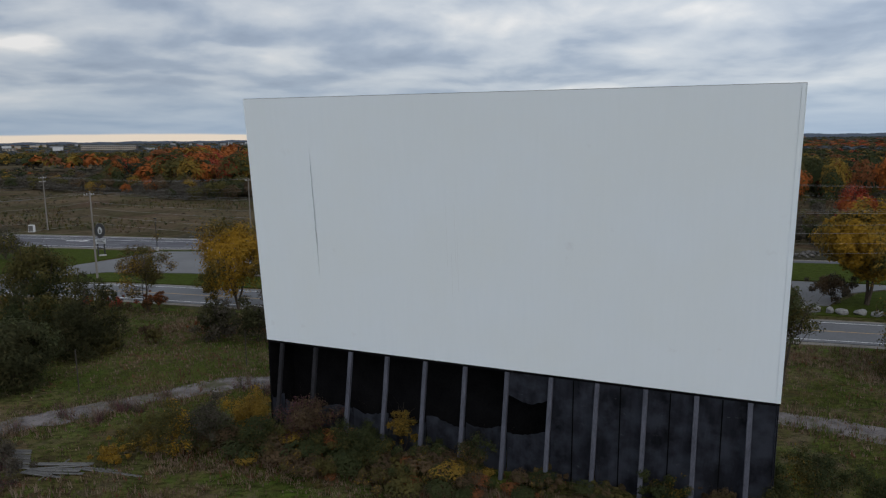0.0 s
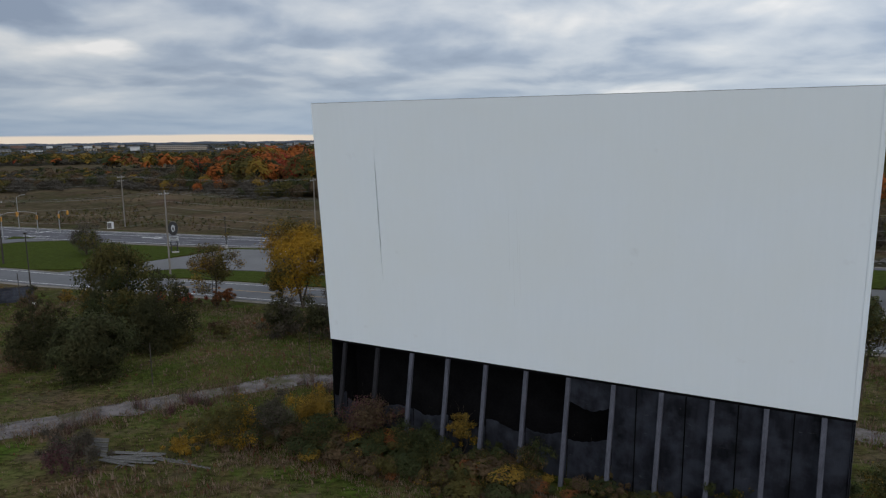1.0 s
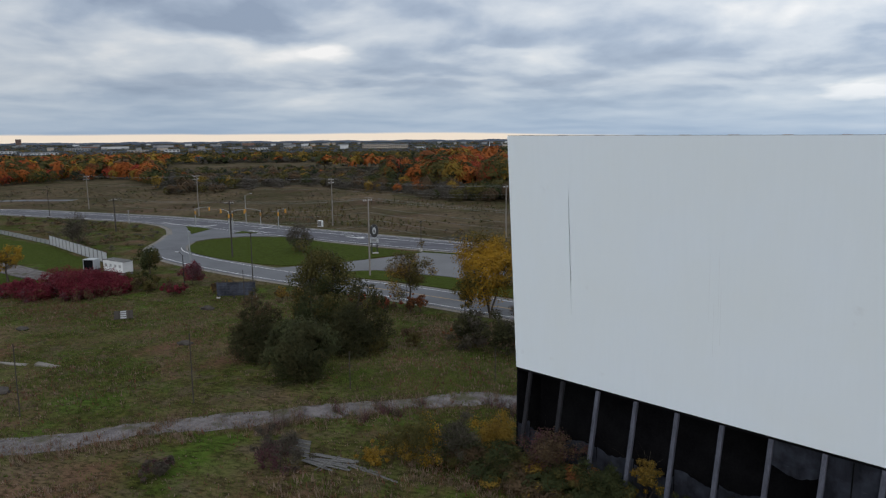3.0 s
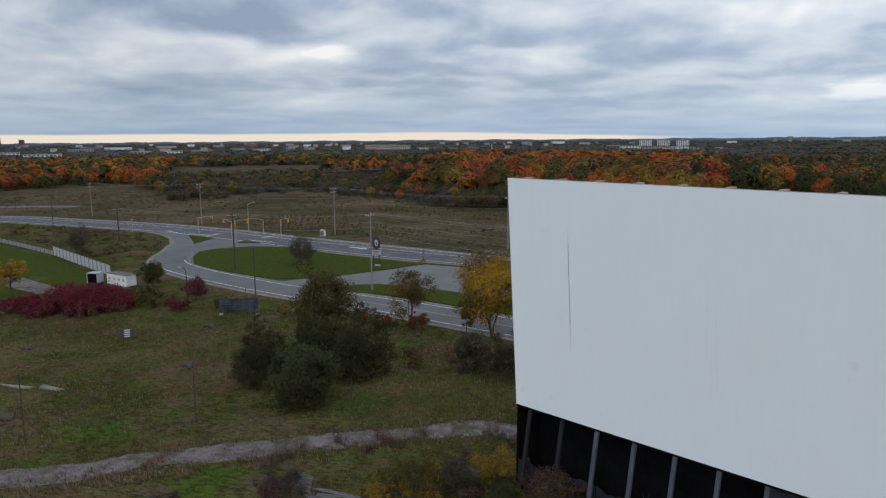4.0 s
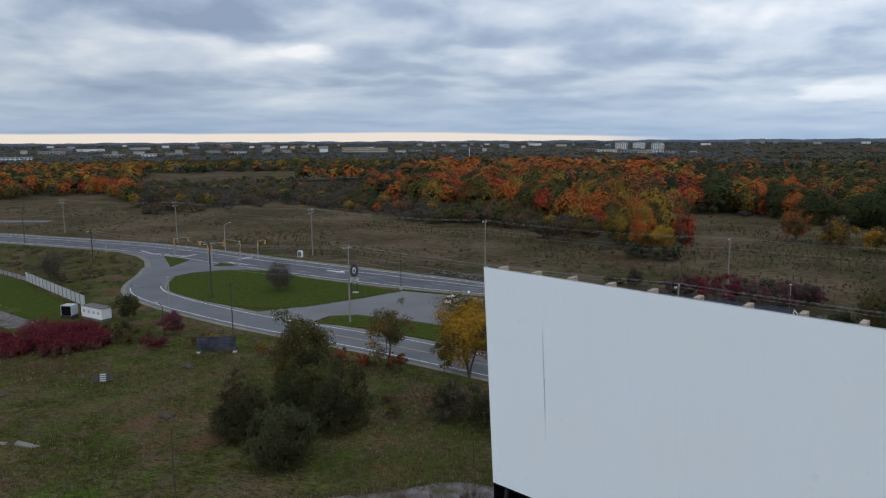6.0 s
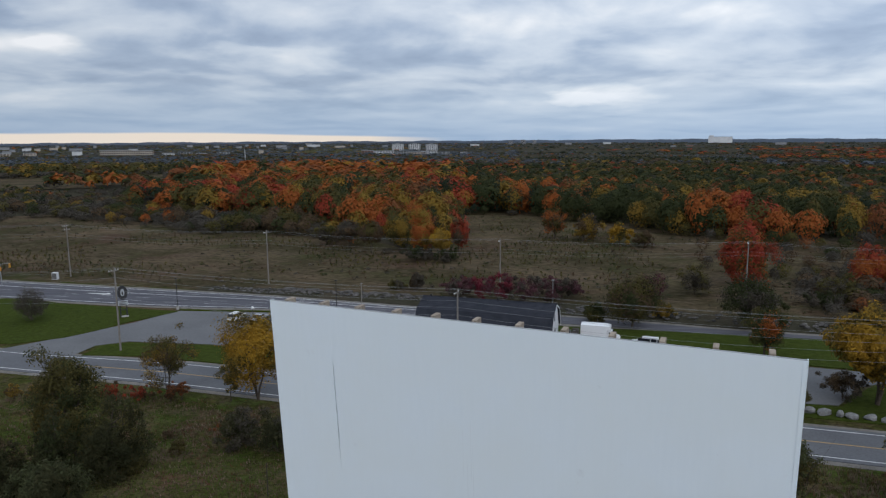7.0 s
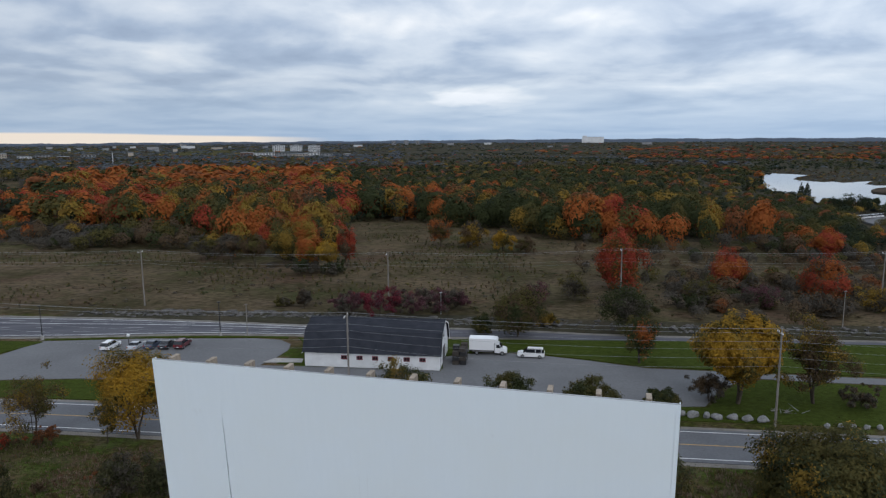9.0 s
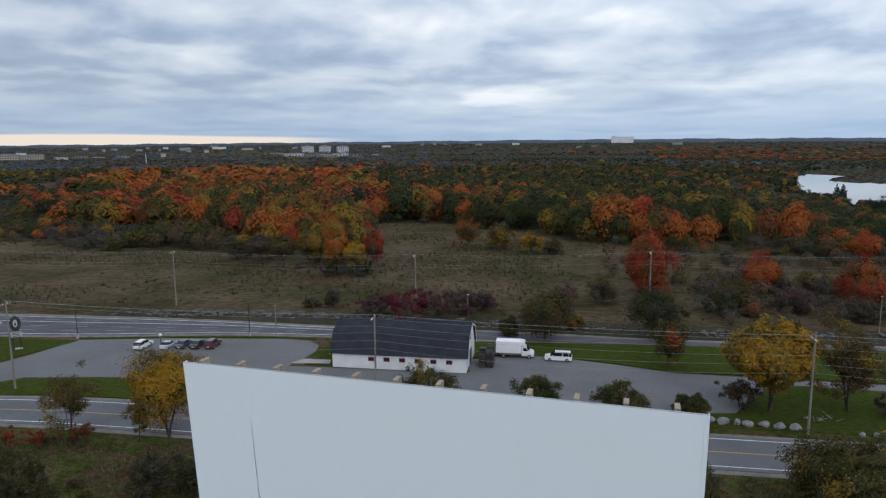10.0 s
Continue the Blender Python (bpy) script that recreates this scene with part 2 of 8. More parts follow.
M["line_white"] = surface("road_paint_white", (0.38, 0.38, 0.38), (0.72, 0.72, 0.71), 0.8, 0.7, relief=0)
M["line_worn"] = surface("road_paint_worn", (0.14, 0.14, 0.145), (0.46, 0.46, 0.46), 0.9, 0.75, relief=0)
M["line_yellow"] = surface("road_paint_yellow", (0.26, 0.175, 0.08), (0.42, 0.27, 0.09), 0.8, 0.7, relief=0)
M["concrete"] = surface("concrete", (0.22, 0.21, 0.20), (0.40, 0.39, 0.37), 1.0, 0.9)
M["stone"] = surface("pale_stone", (0.12, 0.12, 0.12), (0.29, 0.29, 0.285), 1.4, 0.9, relief=0.6, depth=0.06)
M["wood_pole"] = surface("pole_wood", (0.13, 0.115, 0.10), (0.27, 0.25, 0.23), 1.0, 0.9, relief=0.5, stretch=(3, 3, 0.15))
M["wood_dark"] = surface("old_dark_wood", (0.03, 0.026, 0.023), (0.075, 0.066, 0.058), 1.0, 0.9, stretch=(3, 3, 0.15))
M["timber"] = surface("weathered_timber", (0.20, 0.165, 0.13), (0.40, 0.34, 0.27), 1.3, 0.9, relief=0.5, stretch=(1, 1, 0.3))
M["plank"] = surface("grey_plank", (0.055, 0.054, 0.054), (0.175, 0.172, 0.168), 0.9, 0.9, relief=0.4, stretch=(0.3, 3, 3))
M["metal"] = surface("galvanised_steel", (0.26, 0.27, 0.28), (0.42, 0.43, 0.44), 2.0, 0.5, 0.6, relief=0.1)
M["black_metal"] = plain("black_painted_metal", (0.02, 0.02, 0.022), 0.5)
M["wire"] = plain("aluminium_wire", (0.24, 0.25, 0.26), 0.5)
M["white_paint"] = surface("white_wall_paint", (0.56, 0.57, 0.58), (0.74, 0.75, 0.76), 0.5, 0.7, fine=12, relief=0.1, depth=0.01)
M["weathered_white"] = surface("weathered_white_paint", (0.27, 0.285, 0.30), (0.42, 0.435, 0.45), 0.4, 0.75, relief=0.1)
M["shingle"] = surface("dark_shingle", (0.018, 0.020, 0.027), (0.038, 0.041, 0.052), 0.6, 0.85, fine=14, relief=0.5, depth=0.03)
M["red_trim"] = plain("dark_red_trim", (0.16, 0.03, 0.04), 0.6)
M["tyre"] = plain("rubber", (0.018, 0.018, 0.019), 0.85)
M["rim"] = plain("alloy_rim", (0.40, 0.41, 0.42), 0.35, 0.8)
M["lamp_amber"] = plain("amber_signal_housing", (0.55, 0.26, 0.03), 0.5)
M["light_glass"] = plain("lamp_glass", (0.75, 0.76, 0.77), 0.25)
M["tail"] = plain("tail_lamp", (0.30, 0.02, 0.02), 0.3)
M["black_rock"] = surface("blasted_rock", (0.022, 0.022, 0.022), (0.16, 0.15, 0.142), 0.8, 0.95, relief=0.8, depth=0.1)


def glass_mat(name, color=(0.015, 0.018, 0.022)):
    m, nt, b = shader(name, 0.08)
    b.inputs["Base Color"].default_value = (*color, 1)
    return m


M["glass"] = glass_mat("dark_glass")


def paint_mat(name, color):
    m, nt, b = shader(name, 0.35)
    b.inputs["Base Color"].default_value = (*color, 1)
    b.inputs["Coat Weight"].default_value = 0.6
    return m


# the big white screen: chalky paint with faint vertical streaks and soft stains
def screen_paint():
    m, nt, b = shader("chalky_white_screen_paint", 0.85)
    streak = noise_fac(nt, 1.0, 5.0, 0.6, (4.0, 4.0, 0.06))
    stain = noise_fac(nt, 0.16, 4.0, 0.55)
    spots = noise_fac(nt, 0.8, 3.0, 0.5)
    c = ramp(nt, streak, [(0.3, (0.766, 0.838, 0.895)), (0.7, (0.783, 0.853, 0.909))])
    c = mix(nt, ramp(nt, stain, [(0.38, (0, 0, 0)), (0.7, (0.6, 0.6, 0.6))]), c, (0.77, 0.825, 0.84))
    c = mix(nt, ramp(nt, spots, [(0.70, (0, 0, 0)), (0.80, (0.35, 0.35, 0.35))]), c, (0.62, 0.65, 0.68))
    nt.links.new(c, b.inputs["Base Color"])
    bump(nt, b, streak, 0.05, 0.01)
    return m


M["screen"] = screen_paint()


def sheet_black():
    m, nt, b = shader("weathered_black_sheeting", 0.6)
    streak = noise_fac(nt, 0.9, 5.0, 0.6, (1.0, 1.0, 0.25))
    blotch = noise_fac(nt, 0.5, 4.0, 0.6)
    c = ramp(nt, streak, [(0.35, (0.013, 0.014, 0.018)), (0.7, (0.044, 0.049, 0.066))])
    c = mix(nt, ramp(nt, blotch, [(0.42, (0, 0, 0)), (0.62, (0.75, 0.75, 0.75))]), c, (0.074, 0.083, 0.110))
    scuff = noise_fac(nt, 1.6, 6.0, 0.7, (1.0, 1.0, 2.5))
    c = mix(nt, ramp(nt, scuff, [(0.64, (0, 0, 0)), (0.74, (0.6, 0.6, 0.6))]), c, (0.15, 0.16, 0.18))
    nt.links.new(c, b.inputs["Base Color"])
    bump(nt, b, blotch, 0.4, 0.15)
    return m


M["sheeting"] = sheet_black()
# near-black for boards, and for the shade in the void and the trailer
M["pitch_black"] = surface("black_boards_and_shade", (0.004, 0.004, 0.005), (0.010, 0.010, 0.011), 0.8, 0.95, relief=0.1)
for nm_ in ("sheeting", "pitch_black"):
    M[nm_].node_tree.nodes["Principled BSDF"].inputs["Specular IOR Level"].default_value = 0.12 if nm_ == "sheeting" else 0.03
# darker tone for the first two raked posts
M["near_black_post"] = surface("near_black_post", (0.010, 0.010, 0.012), (0.028, 0.028, 0.033), 1.2, 0.85, relief=0.3, stretch=(2, 2, 0.3))
M["seam_grey"] = plain("seam_grey", (0.60, 0.64, 0.67), 0.8)
M["post_paint"] = surface("grey_weathered_post", (0.034, 0.037, 0.052), (0.088, 0.094, 0.122), 1.2, 0.8, relief=0.3, stretch=(2, 2, 0.3))


def ground_mat(name, cols, dry, dry_amount, scale, grain=4.0, gaps=0.75, lush=None, rust=None):
    """Grass with drifts of dry stalks and bare soil."""
    m, nt, b = shader(name, 0.95)
    b.inputs["Specular IOR Level"].default_value = 0.02
    coarse = noise_fac(nt, scale, 5.0, 0.6)
    fine = noise_fac(nt, scale * 9, 5.0, 0.7)
    tiny = noise_fac(nt, grain, 4.0, 0.75, (0.4, 1.0, 1.0))
    c = ramp(nt, fine, [(0.3, cols[0]), (0.5, cols[1]), (0.7, cols[2])])
    if lush:
        wide = noise_fac(nt, scale * 1.7, 4.0, 0.65)
        c = mix(nt, ramp(nt, wide, [(0.50, (0, 0, 0)), (0.64, (0.85, 0.85, 0.85))]), c, lush)
    c = mix(nt, ramp(nt, coarse, [(0.5 - dry_amount, (0, 0, 0)), (0.78 - dry_amount, (0.9, 0.9, 0.9))]), c, dry)
    if rust:
        # tan and reddish stands of dead grass, a few steps across
        stand = noise_fac(nt, scale * 2.6, 6.0, 0.68)
        c = mix(nt, ramp(nt, stand, [(0.52, (0, 0, 0)), (0.62, (0.7, 0.7, 0.7))]), c, (0.105, 0.078, 0.054))
        red = noise_fac(nt, scale * 1.1, 5.0, 0.6)
        c = mix(nt, ramp(nt, red, [(0.55, (0, 0, 0)), (0.68, (0.7, 0.7, 0.7))]), c, rust)
    c = mix(nt, ramp(nt, tiny, [(0.36, (gaps, gaps, gaps)), (0.56, (0, 0, 0))]), c, tuple(k * 0.6 for k in cols[0]))
    nt.links.new(c, b.inputs["Base Color"])
    bump(nt, b, fine, 0.9, 0.4)
    return m


M["rough_grass"] = ground_mat("rough_grass", ((0.018, 0.020, 0.006), (0.048, 0.054, 0.013), (0.092, 0.091, 0.024)), (0.150, 0.096, 0.066), 0.04, 0.095, 3.2, 0.82, (0.060, 0.100, 0.016), (0.135, 0.068, 0.048))
M["lawn"] = ground_mat("mown_lawn", ((0.030, 0.042, 0.008), (0.044, 0.060, 0.011), (0.060, 0.076, 0.016)), (0.072, 0.070, 0.024), -0.1, 0.12, 3.0, 0.45)
M["field"] = ground_mat("autumn_field", ((0.028, 0.026, 0.012), (0.054, 0.046, 0.024), (0.086, 0.068, 0.041)), (0.142, 0.103, 0.068), 0.08, 0.030, 1.1, 0.78, (0.047, 0.053, 0.019), (0.090, 0.053, 0.039))
M["marsh"] = ground_mat("marsh_reeds", ((0.040, 0.032, 0.024), (0.066, 0.052, 0.038), (0.090, 0.070, 0.052)), (0.105, 0.080, 0.058), 0.05, 0.05)
M["floor_leaf"] = ground_mat("forest_floor", ((0.030, 0.029, 0.020), (0.048, 0.045, 0.030), (0.066, 0.060, 0.042)), (0.085, 0.066, 0.046), 0.0, 0.05)


def water_mat():
    m, nt, b = shader("lake_water", 0.05)
    b.inputs["Base Color"].default_value = (0.03, 0.04, 0.045, 1)
    bump(nt, b, noise_fac(nt, 0.25, 3.0), 0.02, 0.1)
    return m


M["water"] = water_mat()


def overgrow(m, low, high):
    """Grass that has crept over a surface in uneven patches."""
    nt = m.node_tree
    b = nt.nodes["Principled BSDF"]
    base = b.inputs["Base Color"].links[0].from_socket
    f = noise_fac(nt, 0.42, 6.0, 0.68)
    c = mix(nt, ramp(nt, f, [(low, (0, 0, 0)), (high, (0.9, 0.9, 0.9))]), base, (0.052, 0.050, 0.020))
    nt.links.new(c, b.inputs["Base Color"])


overgrow(M["gravel"], 0.50, 0.66)
overgrow(M["shoulder"], 0.55, 0.72)

# ---- building helpers ----
def ss(a, b, v):
    """Smooth step from 0 at a to 1 at b."""
    v = np.clip((np.asarray(v, float) - a) / (b - a), 0, 1)
    return v * v * (3 - 2 * v)


def road_edge(x):
    return 103.5 - 0.266 * (x + 53)


HWY_X = [-420, -330, -256, -222, -192, -171, -145, -120, -100, -68, -40, -25, -10, 21.5, 40.5, 65, 160, 320]
HWY_Y = [120, 168, 187.5, 188, 186.8, 185, 180, 173.3, 168.6, 161.6, 156.6, 153.2, 149.2, 141.6, 136.1, 128.4, 104, 62]


def hgt(x, y):
    """Height of the ground: flat along the roads, a low rise under the big screen."""
    x, y = np.asarray(x, float), np.asarray(y, float)
    d = (road_edge(x) - y) * 0.966
    rise = 2.7 * ss(3, 38, d) * ss(-105, -15, x)
    roll = 0.12 * np.sin(x * 0.31 + y * 0.17) * np.sin(y * 0.23 - x * 0.11) * ss(3, 20, d)
    beyond = y - np.interp(x, HWY_X, HWY_Y)
    hills = ss(30, 110, beyond) * (1.0 + np.sin(x * 0.009 + 1.0) * np.cos(y * 0.007)) * ss(-60, -160, x)
    return rise + roll + hills * 1.2


def gz(x, y):
    return float(hgt(x, y))


def mesh_of(name, verts, faces, mats=(), index=None, smooth=False):
    me = bpy.data.meshes.new(name)
    me.from_pydata([tuple(v) for v in verts], [], [tuple(f) for f in faces])
    for m in mats:
        me.materials.append(m)
    if index is not None:
        me.polygons.foreach_set("material_index", index)
    if smooth:
        me.polygons.foreach_set("use_smooth", [True] * len(me.polygons))
    me.update()
    return me


def loose_mesh(name, co, mats, index=None):
    """A mesh of loose triangles from an array of 3n corners."""
    co = np.ascontiguousarray(co, dtype=np.float32).reshape(-1, 3)
    n = len(co) // 3
    me = bpy.data.meshes.new(name)
    me.vertices.add(3 * n)
    me.vertices.foreach_set("co", co.ravel())
    me.loops.add(3 * n)
    me.loops.foreach_set("vertex_index", np.arange(3 * n, dtype=np.int32))
    me.polygons.add(n)
    me.polygons.foreach_set("loop_start", np.arange(0, 3 * n, 3, dtype=np.int32))
    for m in mats:
        me.materials.append(m)
    if index is not None:
        me.polygons.foreach_set("material_index", np.asarray(index, dtype=np.int32))
    me.update(calc_edges=True)
    return me


def part(name, bm, material, parent=None, label="", smooth=False):
    """Link a bmesh, or a ready mesh, as one object under a thing or a part."""
    if isinstance(bm, bmesh.types.BMesh):
        me = bpy.data.meshes.new(name)
        bm.to_mesh(me)
        bm.free()
    else:
        me = bm
    if material is not None:
        me.materials.clear()
        me.materials.append(material)
    if smooth:
        me.polygons.foreach_set("use_smooth", [True] * len(me.polygons))
    ob = new(name, me)
    if parent is not None:
        ob.parent = parent
    if label:
        tagged(ob, label)
    return ob


def empty(name, m, label, category, group="", kind=""):
    ob = new(name)
    ob.matrix_world = m
    return tagged(ob, label, category, group, kind)


def box_bm(x0, x1, y0, y1, z0, z1, bevel=0.0, bm=None):
    own = bmesh.new()
    r = bmesh.ops.create_cube(own, size=1.0)
    for v in r["verts"]:
        v.co = Vector((x0 + (v.co.x + 0.5) * (x1 - x0), y0 + (v.co.y + 0.5) * (y1 - y0), z0 + (v.co.z + 0.5) * (z1 - z0)))
    if bevel:
        bmesh.ops.bevel(own, geom=own.edges[:], offset=bevel, segments=1, affect="EDGES")
    if bm is None:
        return own
    me = bpy.data.meshes.new("tmp")
    own.to_mesh(me)
    own.free()
    bm.from_mesh(me)
    bpy.data.meshes.remove(me)
    return bm


def prism_bm(profile, y0, y1, bevel=0.0):
    """A profile in x and z drawn out along y."""
    bm = bmesh.new()
    a = [bm.verts.new((x, y0, z)) for x, z in profile]
    b = [bm.verts.new((x, y1, z)) for x, z in profile]
    n = len(profile)
    bm.faces.new(a)
    bm.faces.new(b[::-1])
    for i in range(n):
        bm.faces.new((a[(i + 1) % n], a[i], b[i], b[(i + 1) % n]))
    bmesh.ops.recalc_face_normals(bm, faces=bm.faces[:])
    if bevel:
        bmesh.ops.bevel(bm, geom=bm.edges[:], offset=bevel, segments=2, affect="EDGES")
    return bm


def tube(points, radii, sides=7, close=True):
    """Corners and faces of a tapered tube along a line of points."""
    verts, faces = [], []
    pts = [Vector(p) for p in points]
    for i, p in enumerate(pts):
        d = (pts[min(i + 1, len(pts) - 1)] - pts[max(i - 1, 0)]).normalized()
        a = d.orthogonal().normalized()
        b = d.cross(a)
        for k in range(sides):
            w = 2 * math.pi * k / sides
            verts.append(p + radii[i] * (math.cos(w) * a + math.sin(w) * b))
    for i in range(len(pts) - 1):
        for k in range(sides):
            k2 = (k + 1) % sides
            faces.append((i * sides + k, i * sides + k2, (i + 1) * sides + k2, (i + 1) * sides + k))
    if close:
        faces.append(tuple(range(sides))[::-1])
        faces.append(tuple((len(pts) - 1) * sides + k for k in range(sides)))
    return verts, faces


def join_shapes(shapes):
    verts, faces = [], []
    for v, f in shapes:
        o = len(verts)
        verts += list(v)
        faces += [tuple(i + o for i in q) for q in f]
    return verts, faces


def tube_mesh(name, points, radii, sides=8):
    v, f = tube(points, radii, sides)
    return mesh_of(name, v, f, smooth=False)


def strip(points, width, z, offset=0.0):
    """A flat ribbon along a line on the ground plan."""
    p = np.array(points, float)
    d = np.gradient(p, axis=0)
    d /= np.linalg.norm(d, axis=1)[:, None]
    nrm = np.stack([-d[:, 1], d[:, 0]], 1)
    off = np.broadcast_to(np.asarray(offset, float), (len(p),))[:, None]
    return p + nrm * (off + width / 2), p + nrm * (off - width / 2)


def smooth_line(points, step=3.0):
    """A Catmull-Rom line through the points, at even steps."""
    p = np.array(points, float)
    p = np.vstack([2 * p[0] - p[1], p, 2 * p[-1] - p[-2]])
    out = []
    for i in range(1, len(p) - 2):
        n = max(2, int(np.linalg.norm(p[i + 1] - p[i]) / step))
        for t in np.linspace(0, 1, n, endpoint=False):
            out.append(0.5 * (2 * p[i] + (p[i + 1] - p[i - 1]) * t + (2 * p[i - 1] - 5 * p[i] + 4 * p[i + 1] - p[i + 2]) * t**2 + (3 * p[i] - p[i - 1] - 3 * p[i + 1] + p[i + 2]) * t**3))
    out.append(p[-2])
    return np.array(out)


def ribbon_mesh(name, line, width, z, offset=0.0, thick=0.0, drape=False):
    l, r = strip(line, width, z, offset)
    n = len(line)
    zl = hgt(l[:, 0], l[:, 1]) + z if drape else np.full(n, z)
    zr = hgt(r[:, 0], r[:, 1]) + z if drape else np.full(n, z)
    verts = [(*l[i], zl[i]) for i in range(n)] + [(*r[i], zr[i]) for i in range(n)]
    faces = [(i, n + i, n + i + 1, i + 1) for i in range(n - 1)]
    if thick:
        verts += [(*l[i], zl[i] - thick) for i in range(n)] + [(*r[i], zr[i] - thick) for i in range(n)]
        faces += [(i + 1, 2 * n + i + 1, 2 * n + i, i) for i in range(n - 1)]
        faces += [(n + i, 3 * n + i, 3 * n + i + 1, n + i + 1) for i in range(n - 1)]
    return mesh_of(name, verts, faces)


def dashes_mesh(name, line, width, z, offset, dash, gap):
    p = np.array(line, float)
    s = np.r_[0, np.cumsum(np.linalg.norm(np.diff(p, axis=0), axis=1))]
    l, r = strip(line, width, z, offset)
    verts, faces = [], []
    a = 0.0
    while a < s[-1]:
        b = min(a + dash, s[-1])
        q = [np.array([np.interp(u, s, c[:, 0]), np.interp(u, s, c[:, 1])]) for u, c in ((a, l), (a, r), (b, r), (b, l))]
        o = len(verts)
        verts += [(*v, z) for v in q]
        faces.append((o, o + 1, o + 2, o + 3))
        a = b + gap
    return mesh_of(name, verts, faces)


def slab_mesh(name, outline, z, thick=0.1):
    """A flat plate of any outline with a real edge."""
    bm = bmesh.new()
    top = [bm.verts.new((x, y, z)) for x, y in outline]
    low = [bm.verts.new((x, y, z - thick)) for x, y in outline]
    n = len(outline)
    for a, b, c in tessellate_polygon([[Vector((x, y, 0)) for x, y in outline]]):
        (ax, ay), (bx, by), (cx, cy) = outline[a], outline[b], outline[c]
        turn = (bx - ax) * (cy - ay) - (by - ay) * (cx - ax)
        if abs(turn) > 1e-6:
            bm.faces.new((top[a], top[b], top[c]) if turn > 0 else (top[a], top[c], top[b]))
    area = sum(outline[i][0] * outline[(i + 1) % n][1] - outline[(i + 1) % n][0] * outline[i][1] for i in range(n))
    for i in range(n):
        j = (i + 1) % n
        bm.faces.new((top[j], top[i], low[i], low[j]) if area > 0 else (top[i], top[j], low[j], low[i]))
    me = bpy.data.meshes.new(name)
    bm.to_mesh(me)
    bm.free()
    return me


def structure(name, me, material, label, category="ground"):
    ob = part(name, me, material)
    return tagged(ob, label, category, kind="structure")


def inside(x, y, poly):
    x, y = np.asarray(x), np.asarray(y)
    hit = np.zeros(x.shape, bool)
    n = len(poly)
    for i in range(n):
        (x0, y0), (x1, y1) = poly[i], poly[(i + 1) % n]
        c = (y0 > y) != (y1 > y)
        hit ^= c & (x < (x1 - x0) * (y - y0) / ((y1 - y0) if y1 != y0 else 1e-9) + x0)
    return hit

# ---- the ground, roads and water ----
def axis_steps(lo, hi, fine, far):
    a = list(np.arange(lo, hi + fine, fine))
    s = fine
    while a[-1] < far:
        s *= 1.3
        a.append(a[-1] + s)
    s = fine
    while a[0] > -far:
        s *= 1.3
        a.insert(0, a[0] - s)
    return np.array(a)


gx, gy = axis_steps(-130, 110, 2.5, 4700), axis_steps(0, 120, 2.5, 4700)
X, Y = np.meshgrid(gx, gy)
Z = hgt(X, Y)
nx, ny = len(gx), len(gy)
idx = np.arange(nx * ny).reshape(ny, nx)
ground = part("ground", mesh_of("ground", np.stack([X.ravel(), Y.ravel(), Z.ravel()], 1).tolist(),
              np.stack([idx[:-1, :-1], idx[:-1, 1:], idx[1:, 1:], idx[1:, :-1]], -1).reshape(-1, 4).tolist(), smooth=True), M["rough_grass"])
tagged(ground, "rough grassy ground with drifts of dry stalks", "ground", kind="structure")

HIGHWAY = smooth_line(list(zip(HWY_X, HWY_Y)), 4.0)
SERVICE = smooth_line([(-138, 158), (-131.5, 148), (-125.5, 137.5), (-118, 129.9), (-106, 123.9), (-94.4, 119.8), (-82, 116.0), (-72.5, 113.8), (-54.3, 110.1), (-42.1, 107.2), (0, 95.2), (49.0, 81.8), (120, 61.5), (240, 27)], 2.5)


def width_mesh(name, line, near, far, z, thick=0.3):
    """A road whose two edges lie at their own offsets, given for each point of the line."""
    l, _ = strip(line, 0, z)
    d = np.gradient(np.array(line), axis=0)
    d /= np.linalg.norm(d, axis=1)[:, None]
    nrm = np.stack([-d[:, 1], d[:, 0]], 1)
    a, b = line + nrm * far[:, None], line + nrm * near[:, None]
    n = len(line)
    verts = [(*p, z) for p in a] + [(*p, z) for p in b] + [(*p, z - thick) for p in a] + [(*p, z - thick) for p in b]
    faces = [(i, n + i, n + i + 1, i + 1) for i in range(n - 1)] + [(i + 1, 2 * n + i + 1, 2 * n + i, i) for i in range(n - 1)] + [(n + i, 3 * n + i, 3 * n + i + 1, n + i + 1) for i in range(n - 1)]
    return mesh_of(name, verts, faces)


# the highway is widest at the junction and narrows towards the barn
HALF = np.interp(HIGHWAY[:, 0], (-90, -70, -55, -40, -25, -10, 20, 45), (8.0, 7.7, 6.9, 5.4, 4.0, 3.2, 2.8, 2.2))
FAR_EDGE, NEAR_EDGE = HALF, -HALF
WIDE = HIGHWAY[:, 0] < 12
structure("road_shoulder", width_mesh("road_shoulder", HIGHWAY, NEAR_EDGE - 1.3, FAR_EDGE + 1.6, 0.06), M["shoulder"], "pale gravel shoulder along the divided highway", "road shoulder")
structure("highway", width_mesh("highway", HIGHWAY, NEAR_EDGE, FAR_EDGE, 0.12), M["highway"], "dark asphalt highway with several lanes", "road")
S_HALF = np.interp(SERVICE[:, 0], (-130, -80, -45), (4.3, 4.5, 5.2))
structure("service_road_shoulder", width_mesh("service_road_shoulder", SERVICE, -S_HALF - 1.1, S_HALF + 0.9, 0.03), M["shoulder"], "gravel shoulder along the two-lane road", "road shoulder")
structure("service_road", width_mesh("service_road", SERVICE, -S_HALF, S_HALF, 0.09), M["asphalt"], "grey two-lane asphalt road", "road")
